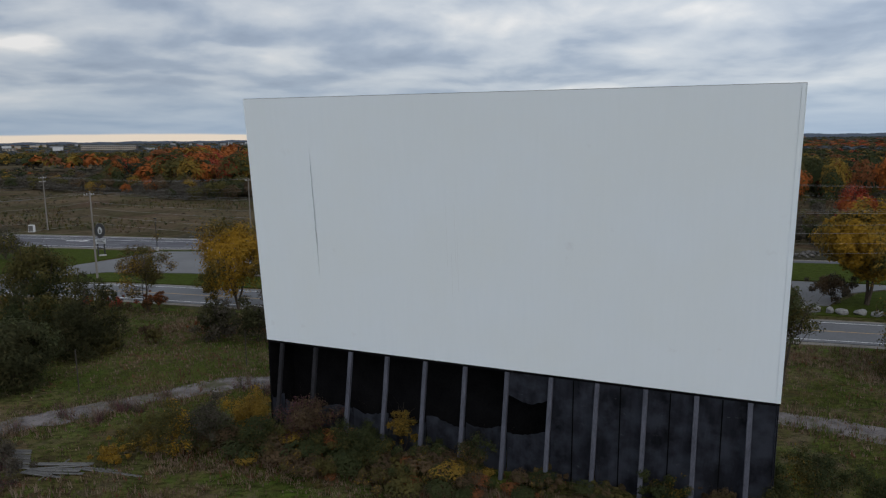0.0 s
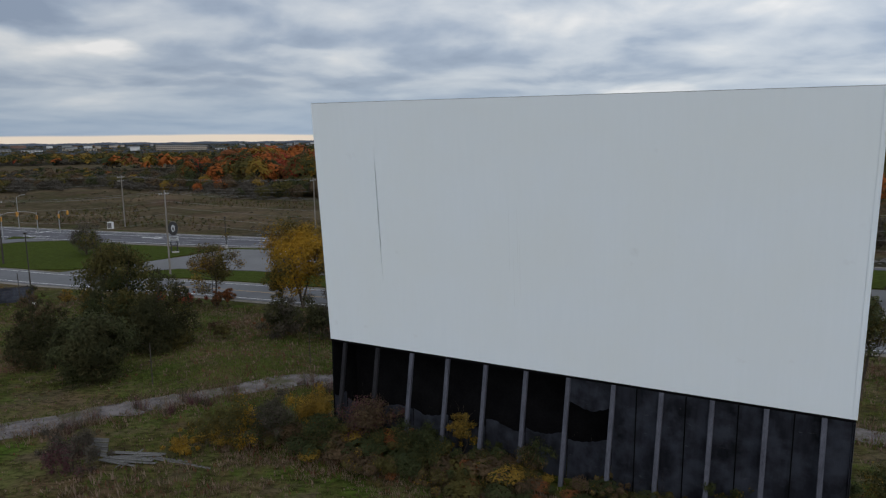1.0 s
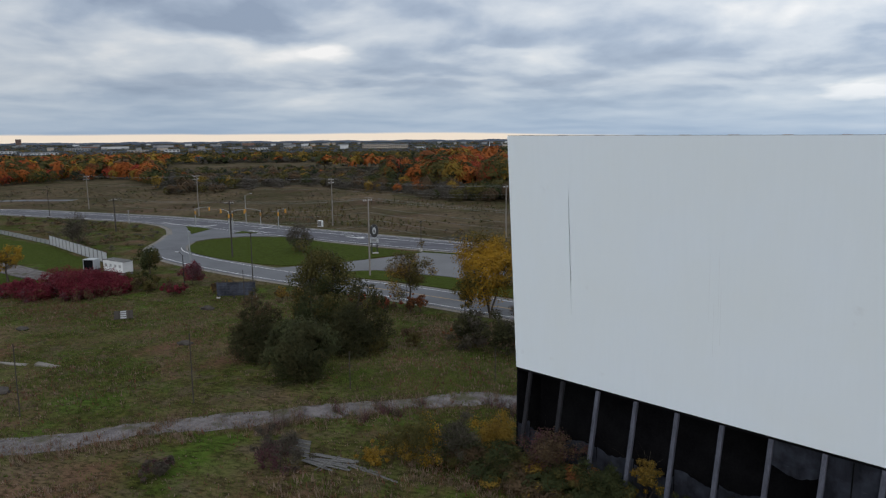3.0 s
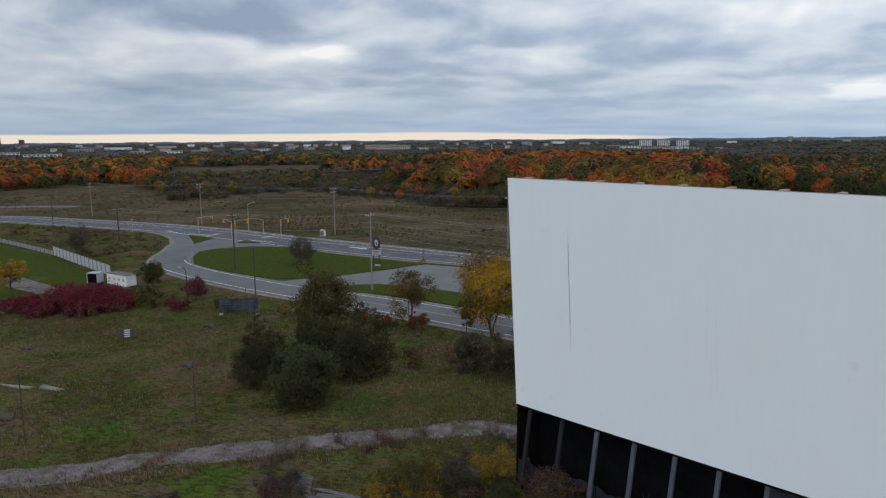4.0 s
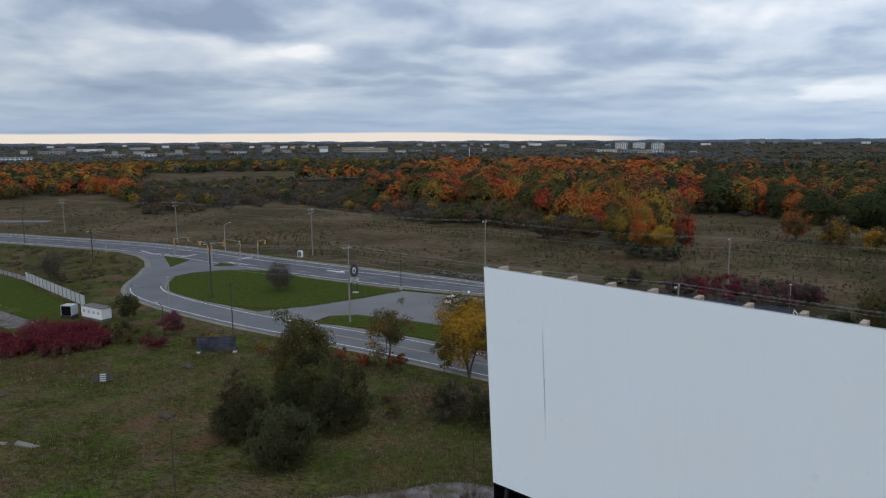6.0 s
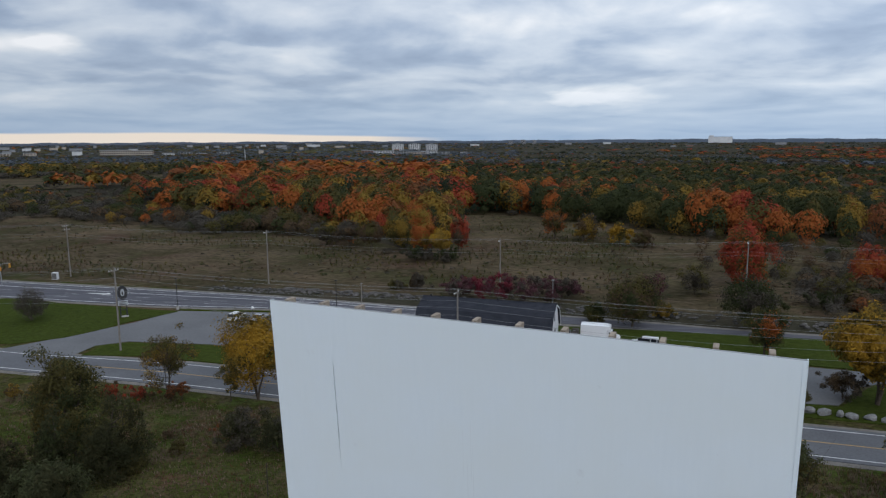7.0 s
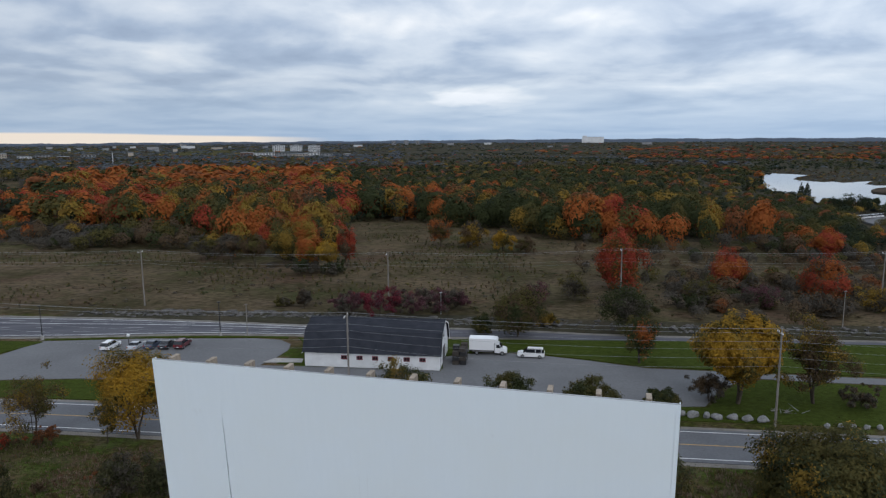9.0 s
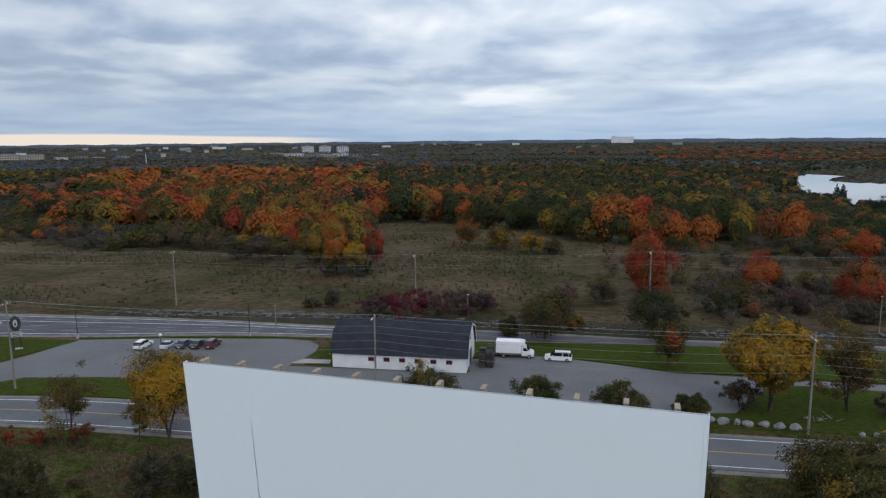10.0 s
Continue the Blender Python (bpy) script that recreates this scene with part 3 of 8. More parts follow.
OUTER = [(-184, 180), (-168.8, 176.3), (-158.1, 172.1), (-149.4, 165.8), (-141.9, 157.7), (-135, 147.7), (-130, 138), (-126.5, 132.4)]
INNER = [(-119.5, 135.0), (-121.6, 138.5), (-124, 144), (-125.6, 148), (-124.6, 153.5), (-118.5, 159.6), (-108.4, 163.4), (-98, 161.6), (-104, 166), (-118, 171), (-145, 178), (-171, 182)]
structure("junction", slab_mesh("junction", OUTER + INNER, 0.105, 0.3), M["asphalt"], "asphalt junction where the side road meets the highway", "road")
structure("junction_shoulder", slab_mesh("junction_shoulder", [(x - 1.3, y - 1.0) for x, y in OUTER] + INNER, 0.05, 0.25), M["shoulder"], "pale gravel edge round the junction", "road shoulder")
# lane markings
for nm, part_of, col, what in (("edge_line_far", 0.9, "line_white", "solid white edge line"), ("edge_line_near", -0.88, "line_white", "solid white edge line"), ("median_line", 0.38, "line_white", "solid white line between the directions")):
    structure(nm, ribbon_mesh(nm, HIGHWAY[WIDE], 0.26, 0.135, (HALF * part_of)[WIDE]), M[col], f"{what} painted on the highway", "road marking")
for nm, part_of in (("lane_line_far", 0.65), ("lane_line_near", -0.5), ("lane_line_turn", -0.08)):
    structure(nm, dashes_mesh(nm, HIGHWAY[WIDE], 0.18, 0.135, (HALF * part_of)[WIDE], 4, 6), M["line_worn"], "dashed white lane line on the highway", "road marking")
for nm, side in (("road_edge_line_far", 1), ("road_edge_line_near", -1)):
    structure(nm, ribbon_mesh(nm, SERVICE[8:], 0.2, 0.105, side * (S_HALF[8:] - 0.95)), M["line_white"], "white edge line on the two-lane road", "road marking")
structure("road_centre_line", ribbon_mesh("road_centre_line", SERVICE[32:], 0.24, 0.105, 0.0), M["line_yellow"], "worn yellow centre line on the two-lane road", "road marking")

LOT = [(-84, 120.6), (-74, 131), (-67, 140), (-62, 149.6), (-43, 148.2), (-19, 144.6), (-13.5, 142.5), (-11.2, 139), (-11.5, 135), (-13.5, 130.5), (-16, 126.5), (-8, 124.6), (16.3, 118), (17.4, 125.5), (22, 127.0), (30, 126.2), (36, 123.8), (44, 119.2), (52.7, 113.4), (69, 108.2), (84, 103.4), (140, 87), (139, 84), (83, 100.5), (69, 105.2),
       (61, 102.6), (54, 95.2), (48, 96), (-20, 117.4), (-46, 124.4), (-62, 126.2), (-67, 123.5), (-68, 117.6)]
structure("parking_lot", slab_mesh("parking_lot", LOT, 0.075, 0.3), M["lot"], "worn grey asphalt parking lot and drive", "parking lot")
ISLAND = [(-120.6, 139.6), (-123.4, 145.7), (-122.8, 151.5), (-119.6, 156), (-115.8, 159.2), (-108.2, 161.6), (-100.5, 160.2), (-92, 156.6), (-81.3, 153.6), (-71.8, 151.4), (-61.6, 148.9), (-65.3, 143.9), (-69, 139.3), (-72, 133.2), (-75.7, 128.4), (-83, 124.4), (-90.6, 124.4), (-100.5, 126.8), (-107.8, 129.6), (-114, 132.6), (-117.6, 135.6)]
structure("lawn_island", slab_mesh("lawn_island", ISLAND, 0.16, 0.4), M["lawn"], "mown green lawn island inside the road loop", "lawn")
VERGE = [(-66.5, 117.6), (-65.5, 123), (-61, 125.4), (-46, 123.6), (-20, 116.6), (48, 95.2), (54, 94.4), (61.8, 101.8), (69.5, 104.4), (83, 99.7), (139, 83.2), (138, 66.5), (56, 88.5), (-20, 108.2), (-56, 117.2)]
structure("lawn_verge", slab_mesh("lawn_verge", VERGE, 0.14, 0.4), M["lawn"], "mown green verge between lot and road", "lawn")
STRIP_X = np.linspace(-62, -12, 14)
structure("lawn_strip", slab_mesh("lawn_strip", [(float(x), float(np.interp(x, (-62, -43, -19, -12), (150.2, 148.9, 145.3, 143.2)))) for x in STRIP_X] + [(float(x), float(np.interp(x, HIGHWAY[:, 0], HIGHWAY[:, 1] - HALF)) - 1.9) for x in STRIP_X[::-1]], 0.13, 0.4), M["lawn"], "narrow grass strip between lot and highway", "lawn")
BACKLAWN = [(-10, 143.8), (-8.6, 139), (-9, 134), (-11, 130), (-13, 127), (-7.5, 125.6), (16.8, 119), (17.6, 126.2), (22, 127.7), (30, 126.9), (36, 124.5), (44, 119.9), (53, 114.1), (69.3, 109.1), (84.3, 104.3), (140, 88), (141, 109.6), (66, 127.9), (40, 133.2), (1, 140.8), (-9, 142.6)]
structure("lawn_back", slab_mesh("lawn_back", BACKLAWN, 0.15, 0.4), M["lawn"], "mown green lawn behind the barn along the highway", "lawn")
for nm, tri in (("traffic_island", [(-150.5, 173.2), (-138.3, 169.8), (-136, 158.7)]), ("traffic_island_small", [(-125, 163.5), (-126.2, 168.2), (-118.8, 166.3)])):
    structure(nm, slab_mesh(nm, tri, 0.22, 0.3), M["lawn"], "small grassed traffic island with raised edge", "traffic island")

# gravel track past the screen, and the field across the highway
TRACK = smooth_line([(-90, 14), (-75, 24.5), (-62, 32.8), (-53.6, 38), (-46.6, 42.6), (-39, 47.3), (-32.5, 51.2), (-27, 54.4), (-21.5, 57.5), (-16.6, 59.6), (-5, 60.4), (12, 56.6), (27, 50.6), (31.5, 47.4), (50, 35)], 0.8)
rag = np.random.default_rng(2)
k_ = len(TRACK)
wander = np.convolve(rag.normal(size=(k_ + 12)), np.ones(6) / 6, "same")[6:6 + k_], np.convolve(rag.normal(size=(k_ + 12)), np.ones(6) / 6, "same")[6:6 + k_]
TRACK_L, TRACK_R = strip(TRACK, 3.3, 0)
side = (TRACK_L - TRACK_R) / 3.3
TRACK_L = TRACK_L + side * (0.5 * wander[0] + 0.16 * rag.normal(size=k_))[:, None]
TRACK_R = TRACK_R + side * (0.55 * wander[1] + 0.16 * rag.normal(size=k_))[:, None]
tv, tf = [], []
for row, lift in ((TRACK_L, 0.03), (TRACK_L * 0.7 + TRACK_R * 0.3, 0.07), (TRACK_L * 0.3 + TRACK_R * 0.7, 0.07), (TRACK_R, 0.03)):
    tv += [(x, y, gz(x, y) + lift) for x, y in row]
for c in range(3):
    tf += [(c * k_ + i, (c + 1) * k_ + i, (c + 1) * k_ + i + 1, c * k_ + i + 1) for i in range(k_ - 1)]
structure("gravel_track", mesh_of("gravel_track", tv, tf), M["gravel"], "pale gravel track with weeds growing in it", "track")
FAR_ROAD = smooth_line([(-330, 168), (-318, 200), (-290, 222), (-262, 232)], 4.0)
structure("side_road", ribbon_mesh("side_road", FAR_ROAD, 7, 0.3, drape=True), M["asphalt"], "narrow side road leaving the highway", "road")

# heading and distance at which the woods and scrub begin, all round the field
EDGE_T = np.array([-60, -45, -39, -35, -31, -29, -25, -21, -19, -16, -12.3, -9, -6.3, -2, -0.3, 0.1, 2.3, 4.5, 7.2, 10.7, 13.6, 17.7, 21.9, 22.4, 24.7, 27, 29.3, 31.1, 33.7, 36.4, 39.3, 42.2, 44.2, 46.2, 50, 54, 66])
EDGE_R = np.array([270, 270, 263, 263, 273, 265, 262, 272, 275, 277, 305, 312, 335, 340, 340, 236, 213, 216, 238, 257, 275, 284, 290, 299, 315, 333, 354, 367, 362, 354, 349, 345, 450, 490, 470, 455, 455])


def forest_edge(th):
    return np.interp(th, EDGE_T, EDGE_R)


th = np.radians(np.linspace(-50, 62, 113))
near_r = []
for a in th:
    d = np.array([-math.sin(a), math.cos(a)])
    s = np.arange(60, 500, 1.0)
    pts = s[:, None] * d
    k = np.searchsorted(HIGHWAY[:, 0], pts[:, 0]).clip(1, len(HIGHWAY) - 1)
    yy = np.interp(pts[:, 0], HIGHWAY[:, 0], HIGHWAY[:, 1] + HALF) + 3.5
    over = np.nonzero(pts[:, 1] > yy)[0]
    near_r.append(s[over[0]] if len(over) else 300)
rings = 26
fv, ff = [], []
for i, a in enumerate(th):
    far_r = float(forest_edge(math.degrees(a))) + 160
    for k in range(rings):
        r = near_r[i] + (far_r - near_r[i]) * k / (rings - 1)
        x, y = -math.sin(a) * r, math.cos(a) * r
        fv.append((x, y, gz(x, y) + (0.03 + 0.12 * min(1, k / 3))))
for i in range(len(th) - 1):
    for k in range(rings - 1):
        ff.append((i * rings + k, i * rings + k + 1, (i + 1) * rings + k + 1, (i + 1) * rings + k))
structure("autumn_field", mesh_of("autumn_field", fv, ff, smooth=True), M["field"], "dry brown and green field across the highway", "field")
# woodland floor further out
wv, wf = [], []
radii = [330, 420, 520, 650, 850, 1200, 1800, 2800, 4600]
for i, a in enumerate(th):
    for k, r in enumerate(radii):
        r = float(forest_edge(math.degrees(a))) + 20 if k == 0 else max(r, float(forest_edge(math.degrees(a))) + 30 + k)
        x, y = -math.sin(a) * r, math.cos(a) * r
        wv.append((x, y, gz(x, y) + 0.3))
m_ = len(radii)
for i in range(len(th) - 1):
    for k in range(m_ - 1):
        wf.append((i * m_ + k, i * m_ + k + 1, (i + 1) * m_ + k + 1, (i + 1) * m_ + k))
structure("woodland_floor", mesh_of("woodland_floor", wv, wf), M["floor_leaf"], "dark leaf-covered woodland floor", "ground")
SPITS = [[(367, 440), (383, 454), (401, 462), (424, 461), (450, 452), (520, 440), (520, 330), (470, 340), (410, 360), (374, 374), (368, 381), (369, 401), (358, 415), (357, 426)]]
LAKE = [(355, 585), (389, 601), (415, 640), (440, 700), (441, 665), (451, 642), (452, 624), (422, 600), (397, 568), (395, 546), (399, 531), (411, 536), (407, 520), (424, 527), (445, 533), (413, 502), (410, 487), (420, 484), (434, 472), (467, 468), (560, 455), (560, 320), (470, 325), (390, 345), (350, 352), (329, 352), (306, 343), (283, 325), (278, 333), (292, 346), (300, 360), (284, 358), (276, 372), (286, 392), (292, 428), (306, 462), (318, 490), (352, 545)]
# a small lot by the shore, and the lower ground between it and the field
SHORE_LOT = [(236, 280), (240, 297), (254, 309), (266, 301), (252, 285)]
LOW_GROUND = [(228, 268), (234, 299), (252, 314), (272, 304), (262, 285), (240, 262)]
structure("lake", slab_mesh("lake", LAKE, 1.6, 1.0), M["water"], "still grey lake reflecting the overcast sky", "water")
for i, sp in enumerate(SPITS):
    structure(f"spit_{i + 1}", slab_mesh("spit", sp, 2.4, 1.6), M["marsh"], "low brown marshy spit of land in the lake", "ground")
structure("shore_lot", slab_mesh("shore_lot", SHORE_LOT, 1.3, 0.8), M["lot"], "small pale parking lot near the lake", "parking lot")
CLEARINGS = [(22.6, 29.5, 625, 770), (29.5, 42, 595, 755)]
for i, (t0, t1, r0, r1) in enumerate(CLEARINGS):
    cv, cf = [], []
    ts = np.radians(np.linspace(t0 - 2, t1 + 2, 14))
    for a in ts:
        for r in (r0 - 30, (r0 + r1) / 2, r1 + 30):
            cv.append((-math.sin(a) * r, math.cos(a) * r, gz(-math.sin(a) * r, math.cos(a) * r) + 0.6))
    for k in range(13):
        for j in range(2):
            cf.append((k * 3 + j, k * 3 + j + 1, k * 3 + j + 4, k * 3 + j + 3))
    structure(f"clearing_{i + 1}", mesh_of("clearing", cv, cf), M["field"], "pale grass clearing among the woods", "field")

# ---- the drive-in screen ----
SCREEN_U = Vector((0.9248, -0.3805, 0)).normalized()
SCREEN_F = Vector((-0.3805, -0.9248, 0)).normalized()
SW, LEAN = 33.5, 1.40
S_TOP, S_LOW = 26.51, 9.56
screen_m = Matrix.Translation((-12.68, 48.81, 0.10)) @ Matrix((SCREEN_U, -SCREEN_F, Vector((0, 0, 1)))).transposed().to_4x4() @ pose(-0.11, 0, 0, 0, 0.33, 0)
# local axes: x along the screen, y away from the audience, z up; y = 0 is the foot of the white face
screen = empty("drive_in_screen", screen_m, "huge white drive-in cinema screen on a black timber base", "screen")


def face_y(z):
    return -LEAN * (z - S_LOW) / (S_TOP - S_LOW)


def slab_between(x0, x1, z0, z1, back, front=0.0, bm=None, wob=None):
    """A leaning plate that follows the face of the screen."""
    bm = bm or bmesh.new()
    p = []
    for x, z in ((x0, z0), (x1, z0), (x1, z1), (x0, z1)):
        for y in (front, back):
            p.append(bm.verts.new((x, face_y(z) + y, z)))
    f = [(0, 2, 4, 6), (1, 7, 5, 3), (0, 1, 3, 2), (2, 3, 5, 4), (4, 5, 7, 6), (6, 7, 1, 0)]
    for q in f:
        bm.faces.new([p[i] for i in q])
    bmesh.ops.recalc_face_normals(bm, faces=bm.faces[:])
    return bm


# the face, in three sheets round the long open seam
def face_sheet():
    bm = bmesh.new()
    rng = random.Random(4)
    za = [S_LOW, 10.2] + [12.0 + 0.55 * i for i in range(21)] + [24.2, S_TOP]
    za = sorted(za)
    xs_l, xs_r = [], []
    for z in za:
        v = (S_TOP - z) * 1.0015
        gap = 0.0
        if 3.3 < v < 12.2:
            gap = 0.075 * min(1, (v - 3.3) / 1.5, (12.2 - v) / 2.6) * (0.75 + 0.5 * rng.random())
        c = 4.78 + 0.008 * (v - 3.4) + rng.uniform(-0.008, 0.008)
        xs_l.append(c - gap / 2)
        xs_r.append(c + gap / 2)
    def column(a, b):
        va = [bm.verts.new((x, face_y(z), z)) for x, z in zip(a, za)]
        vb = [bm.verts.new((x, face_y(z), z)) for x, z in zip(b, za)]
        ba = [bm.verts.new((x, face_y(z) + 0.12, z)) for x, z in zip(a, za)]
        bb = [bm.verts.new((x, face_y(z) + 0.12, z)) for x, z in zip(b, za)]
        for i in range(len(za) - 1):
            bm.faces.new((va[i], vb[i], vb[i + 1], va[i + 1]))
            bm.faces.new((ba[i + 1], bb[i + 1], bb[i], ba[i]))
            bm.faces.new((va[i + 1], ba[i + 1], ba[i], va[i]))
            bm.faces.new((vb[i], bb[i], bb[i + 1], vb[i + 1]))
        bm.faces.new((va[0], ba[0], bb[0], vb[0]))
        bm.faces.new((va[-1], vb[-1], bb[-1], ba[-1]))
    column([0.0] * len(za), xs_l)
    column(xs_r, [SW] * len(za))
    bmesh.ops.recalc_face_normals(bm, faces=bm.faces[:])
    return bm


part("screen_face", face_sheet(), M["screen"], screen, "white painted face with one long open seam")
part("backing", slab_between(0.1, SW - 0.1, S_LOW + 0.05, S_TOP - 0.1, 0.42, 0.20), M["pitch_black"], screen, "dark backing boards")
part("top_cap", slab_between(-0.03, SW + 0.03, S_TOP + 0.003, S_TOP + 0.03, 0.12, -0.005), M["weathered_white"], screen)
for u_, z0_, z1_ in ((14.27, 15.9, 19.8), (14.82, 15.7, 19.9), (14.55, 13.6, 16.8), (14.95, 14.4, 18.0)):
    part("thin_seam", slab_between(u_ - 0.003, u_ + 0.003, z0_, z1_, 0.0, -0.004), M["seam_grey"], screen)
part("side_trim", slab_between(-0.05, -0.004, S_LOW, S_TOP, 0.40, -0.01), M["screen"], screen)
part("side_trim", slab_between(SW + 0.004, SW + 0.05, S_LOW, S_TOP, 0.40, -0.01), M["screen"], screen)
part("edge_batten", slab_between(SW - 0.19, SW - 0.13, S_LOW + 0.1, S_TOP - 0.1, 0.0, -0.03), M["screen"], screen)
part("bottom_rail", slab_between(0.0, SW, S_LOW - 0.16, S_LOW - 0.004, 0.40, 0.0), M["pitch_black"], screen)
POSTS = [1.21 + 2.805 * i for i in range(12)]
FOOT = 2.3
for i, u in enumerate(POSTS):
    foot = FOOT - 0.1
    bm = bmesh.new()
    w, dpt = 0.135, 0.26
    v = [bm.verts.new((u + sx_ * w, yy, zz)) for yy, zz in ((-0.05, S_LOW - 0.17), (-0.05 + dpt, S_LOW - 0.17), (-1.38 + dpt, foot), (-1.38, foot)) for sx_ in (-1, 1)]
    for q in ((0, 1, 7, 6), (2, 4, 5, 3), (0, 6, 4, 2), (1, 3, 5, 7), (0, 2, 3, 1), (6, 7, 5, 4)):
        bm.faces.new([v[k] for k in q])
    bmesh.ops.recalc_face_normals(bm, faces=bm.faces[:])
    bmesh.ops.bevel(bm, geom=bm.edges[:], offset=0.02, segments=1, affect="EDGES")
    part("raked_post", bm, M["near_black_post" if i < 2 else "post_paint"], screen)
    # timber mast behind the face, its sawn head showing from above
    bm = slab_between(u - 0.34, u - 0.02, S_LOW + 0.3, S_TOP + 0.05, 1.35, 0.46)
    bmesh.ops.bevel(bm, geom=bm.edges[:], offset=0.02, segments=1, affect="EDGES")
    part("timber_mast", bm, M["timber"], screen)
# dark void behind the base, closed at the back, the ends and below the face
# back and roof boards are added, near-black, to keep the void dark
part("added_void_back", box_bm(0.1, SW - 0.1, 3.0, 3.12, FOOT - 0.3, S_LOW + 1.5), M["pitch_black"], screen, "added near-black boards closing the void behind the base")
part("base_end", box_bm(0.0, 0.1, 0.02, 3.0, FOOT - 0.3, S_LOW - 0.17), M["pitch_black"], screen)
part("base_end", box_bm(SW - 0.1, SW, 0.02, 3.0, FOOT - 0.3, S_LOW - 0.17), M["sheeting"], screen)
part("added_void_roof", box_bm(0.1, SW - 0.1, 0.45, 3.0, S_LOW - 0.1, S_LOW), M["pitch_black"], screen)


def sheet(u0, u1, z0s, z1s, seed):
    """A weathered sheet between two posts, with a torn upper and lower edge and soft folds."""
    rng = random.Random(seed)
    n = 14
    bm = bmesh.new()
    cols = []
    ph = rng.random() * 6
    for i in range(n + 1):
        f = i / n
        x = u0 + (u1 - u0) * f
        lo = z0s + (0.22 * math.sin(f * 5 + ph) + rng.uniform(-0.06, 0.06) if z0s > FOOT + 0.5 else 0)
        hi = z1s + (0.22 * math.sin(f * 4 + ph * 2) + rng.uniform(-0.06, 0.06) if z1s < S_LOW - 0.4 else 0)
        col = []
        for k in range(9):
            z = lo + (hi - lo) * k / 8
            y = 0.10 + 0.05 * math.sin(x * 4.1 + ph + 0.6 * z) * math.sin(z * 1.3 + ph)
            col.append(bm.verts.new((x, y, z)))
        cols.append(col)
    for i in range(n):
        for k in range(8):
            bm.faces.new((cols[i][k], cols[i + 1][k], cols[i + 1][k + 1], cols[i][k + 1]))
    bmesh.ops.solidify(bm, geom=bm.faces[:], thickness=0.02)
    return bm


edges_u = [0.1] + POSTS + [SW - 0.1]
tops = [5.4, 4.9, 5.2, 5.3, 5.0, 5.4, 5.6]
for i in range(13):
    u0, u1 = edges_u[i] + 0.02, edges_u[i + 1] - 0.02
    if i < 7:
        part("sheeting", sheet(u0, u1, FOOT - 0.2, tops[i], i), M["sheeting"], screen, "torn grey-black sheeting")
    elif i == 7:
        part("sheeting", sheet(u0, u1, FOOT - 0.2, 5.55, i), M["sheeting"], screen, "torn grey-black sheeting")
        part("sheeting", sheet(u0, u1, 7.7, S_LOW - 0.17, i + 40), M["sheeting"], screen, "torn grey-black sheeting")
    else:
        part("sheeting", sheet(u0, u1, FOOT - 0.2, S_LOW - 0.17, i), M["sheeting"], screen, "faded grey-black sheeting")
for u in POSTS[7:]:
    part("joint_batten", box_bm(u + 1.35, u + 1.42, 0.02, 0.05, FOOT, S_LOW - 0.2), M["pitch_black"], screen)

# ---- trees, bushes and woods ----
def frame_of(nrm, rng):
    """Two crosswise axes for every normal, turned at random."""
    r = rng.normal(size=nrm.shape)
    a = np.cross(nrm, r)
    a /= np.linalg.norm(a, axis=1)[:, None] + 1e-9
    return a, np.cross(nrm, a)


def leaves(cen, nrm, size, rng, long=1.25, along=None):
    """Loose pointed leaves: one at each centre, facing its normal."""
    nrm = nrm / (np.linalg.norm(nrm, axis=1)[:, None] + 1e-9)
    a, b = frame_of(nrm, rng)
    if along is not None:
        a = along / (np.linalg.norm(along, axis=1)[:, None] + 1e-9)
        b = np.cross(a, nrm)
        b /= np.linalg.norm(b, axis=1)[:, None] + 1e-9
    s = size[:, None]
    tip = nrm * s * 0.3 * rng.uniform(-1, 1, (len(cen), 1))
    return np.stack([cen - a * s * long * 0.8 - b * s * 0.75, cen - a * s * long * 0.8 + b * s * 0.75, cen + a * s * long * 1.2 + tip], 1).reshape(-1, 3)


DENSE, FINE = 3.2, 0.735


def clump_leaves(clumps, n, leaf, rng, fill=0.5, flat=0.85, jitter=0.5, long=1.25, spray=False):
    c = np.array([(*k[0], k[1]) for k in clumps], float)
    w = c[:, 3] ** 2
    pick = rng.choice(len(c), n, p=w / w.sum())
    d = rng.normal(size=(n, 3))
    d /= np.linalg.norm(d, axis=1)[:, None]
    r = c[pick, 3] * (fill + (1.32 - fill) * rng.random(n) ** 1.1)
    cen = c[pick, :3] + d * r[:, None] * (1, 1, flat)
    nrm = d + jitter * rng.normal(size=(n, 3)) + (0, 0, 0.25)
    # sprays of needles point outwards and up
    along = d * (1, 1, 0.5) + 0.5 * rng.normal(size=(n, 3)) + (0, 0, 0.7) if spray else None
    return leaves(cen, nrm, leaf * rng.uniform(0.6, 1.35, n), rng, long, along)


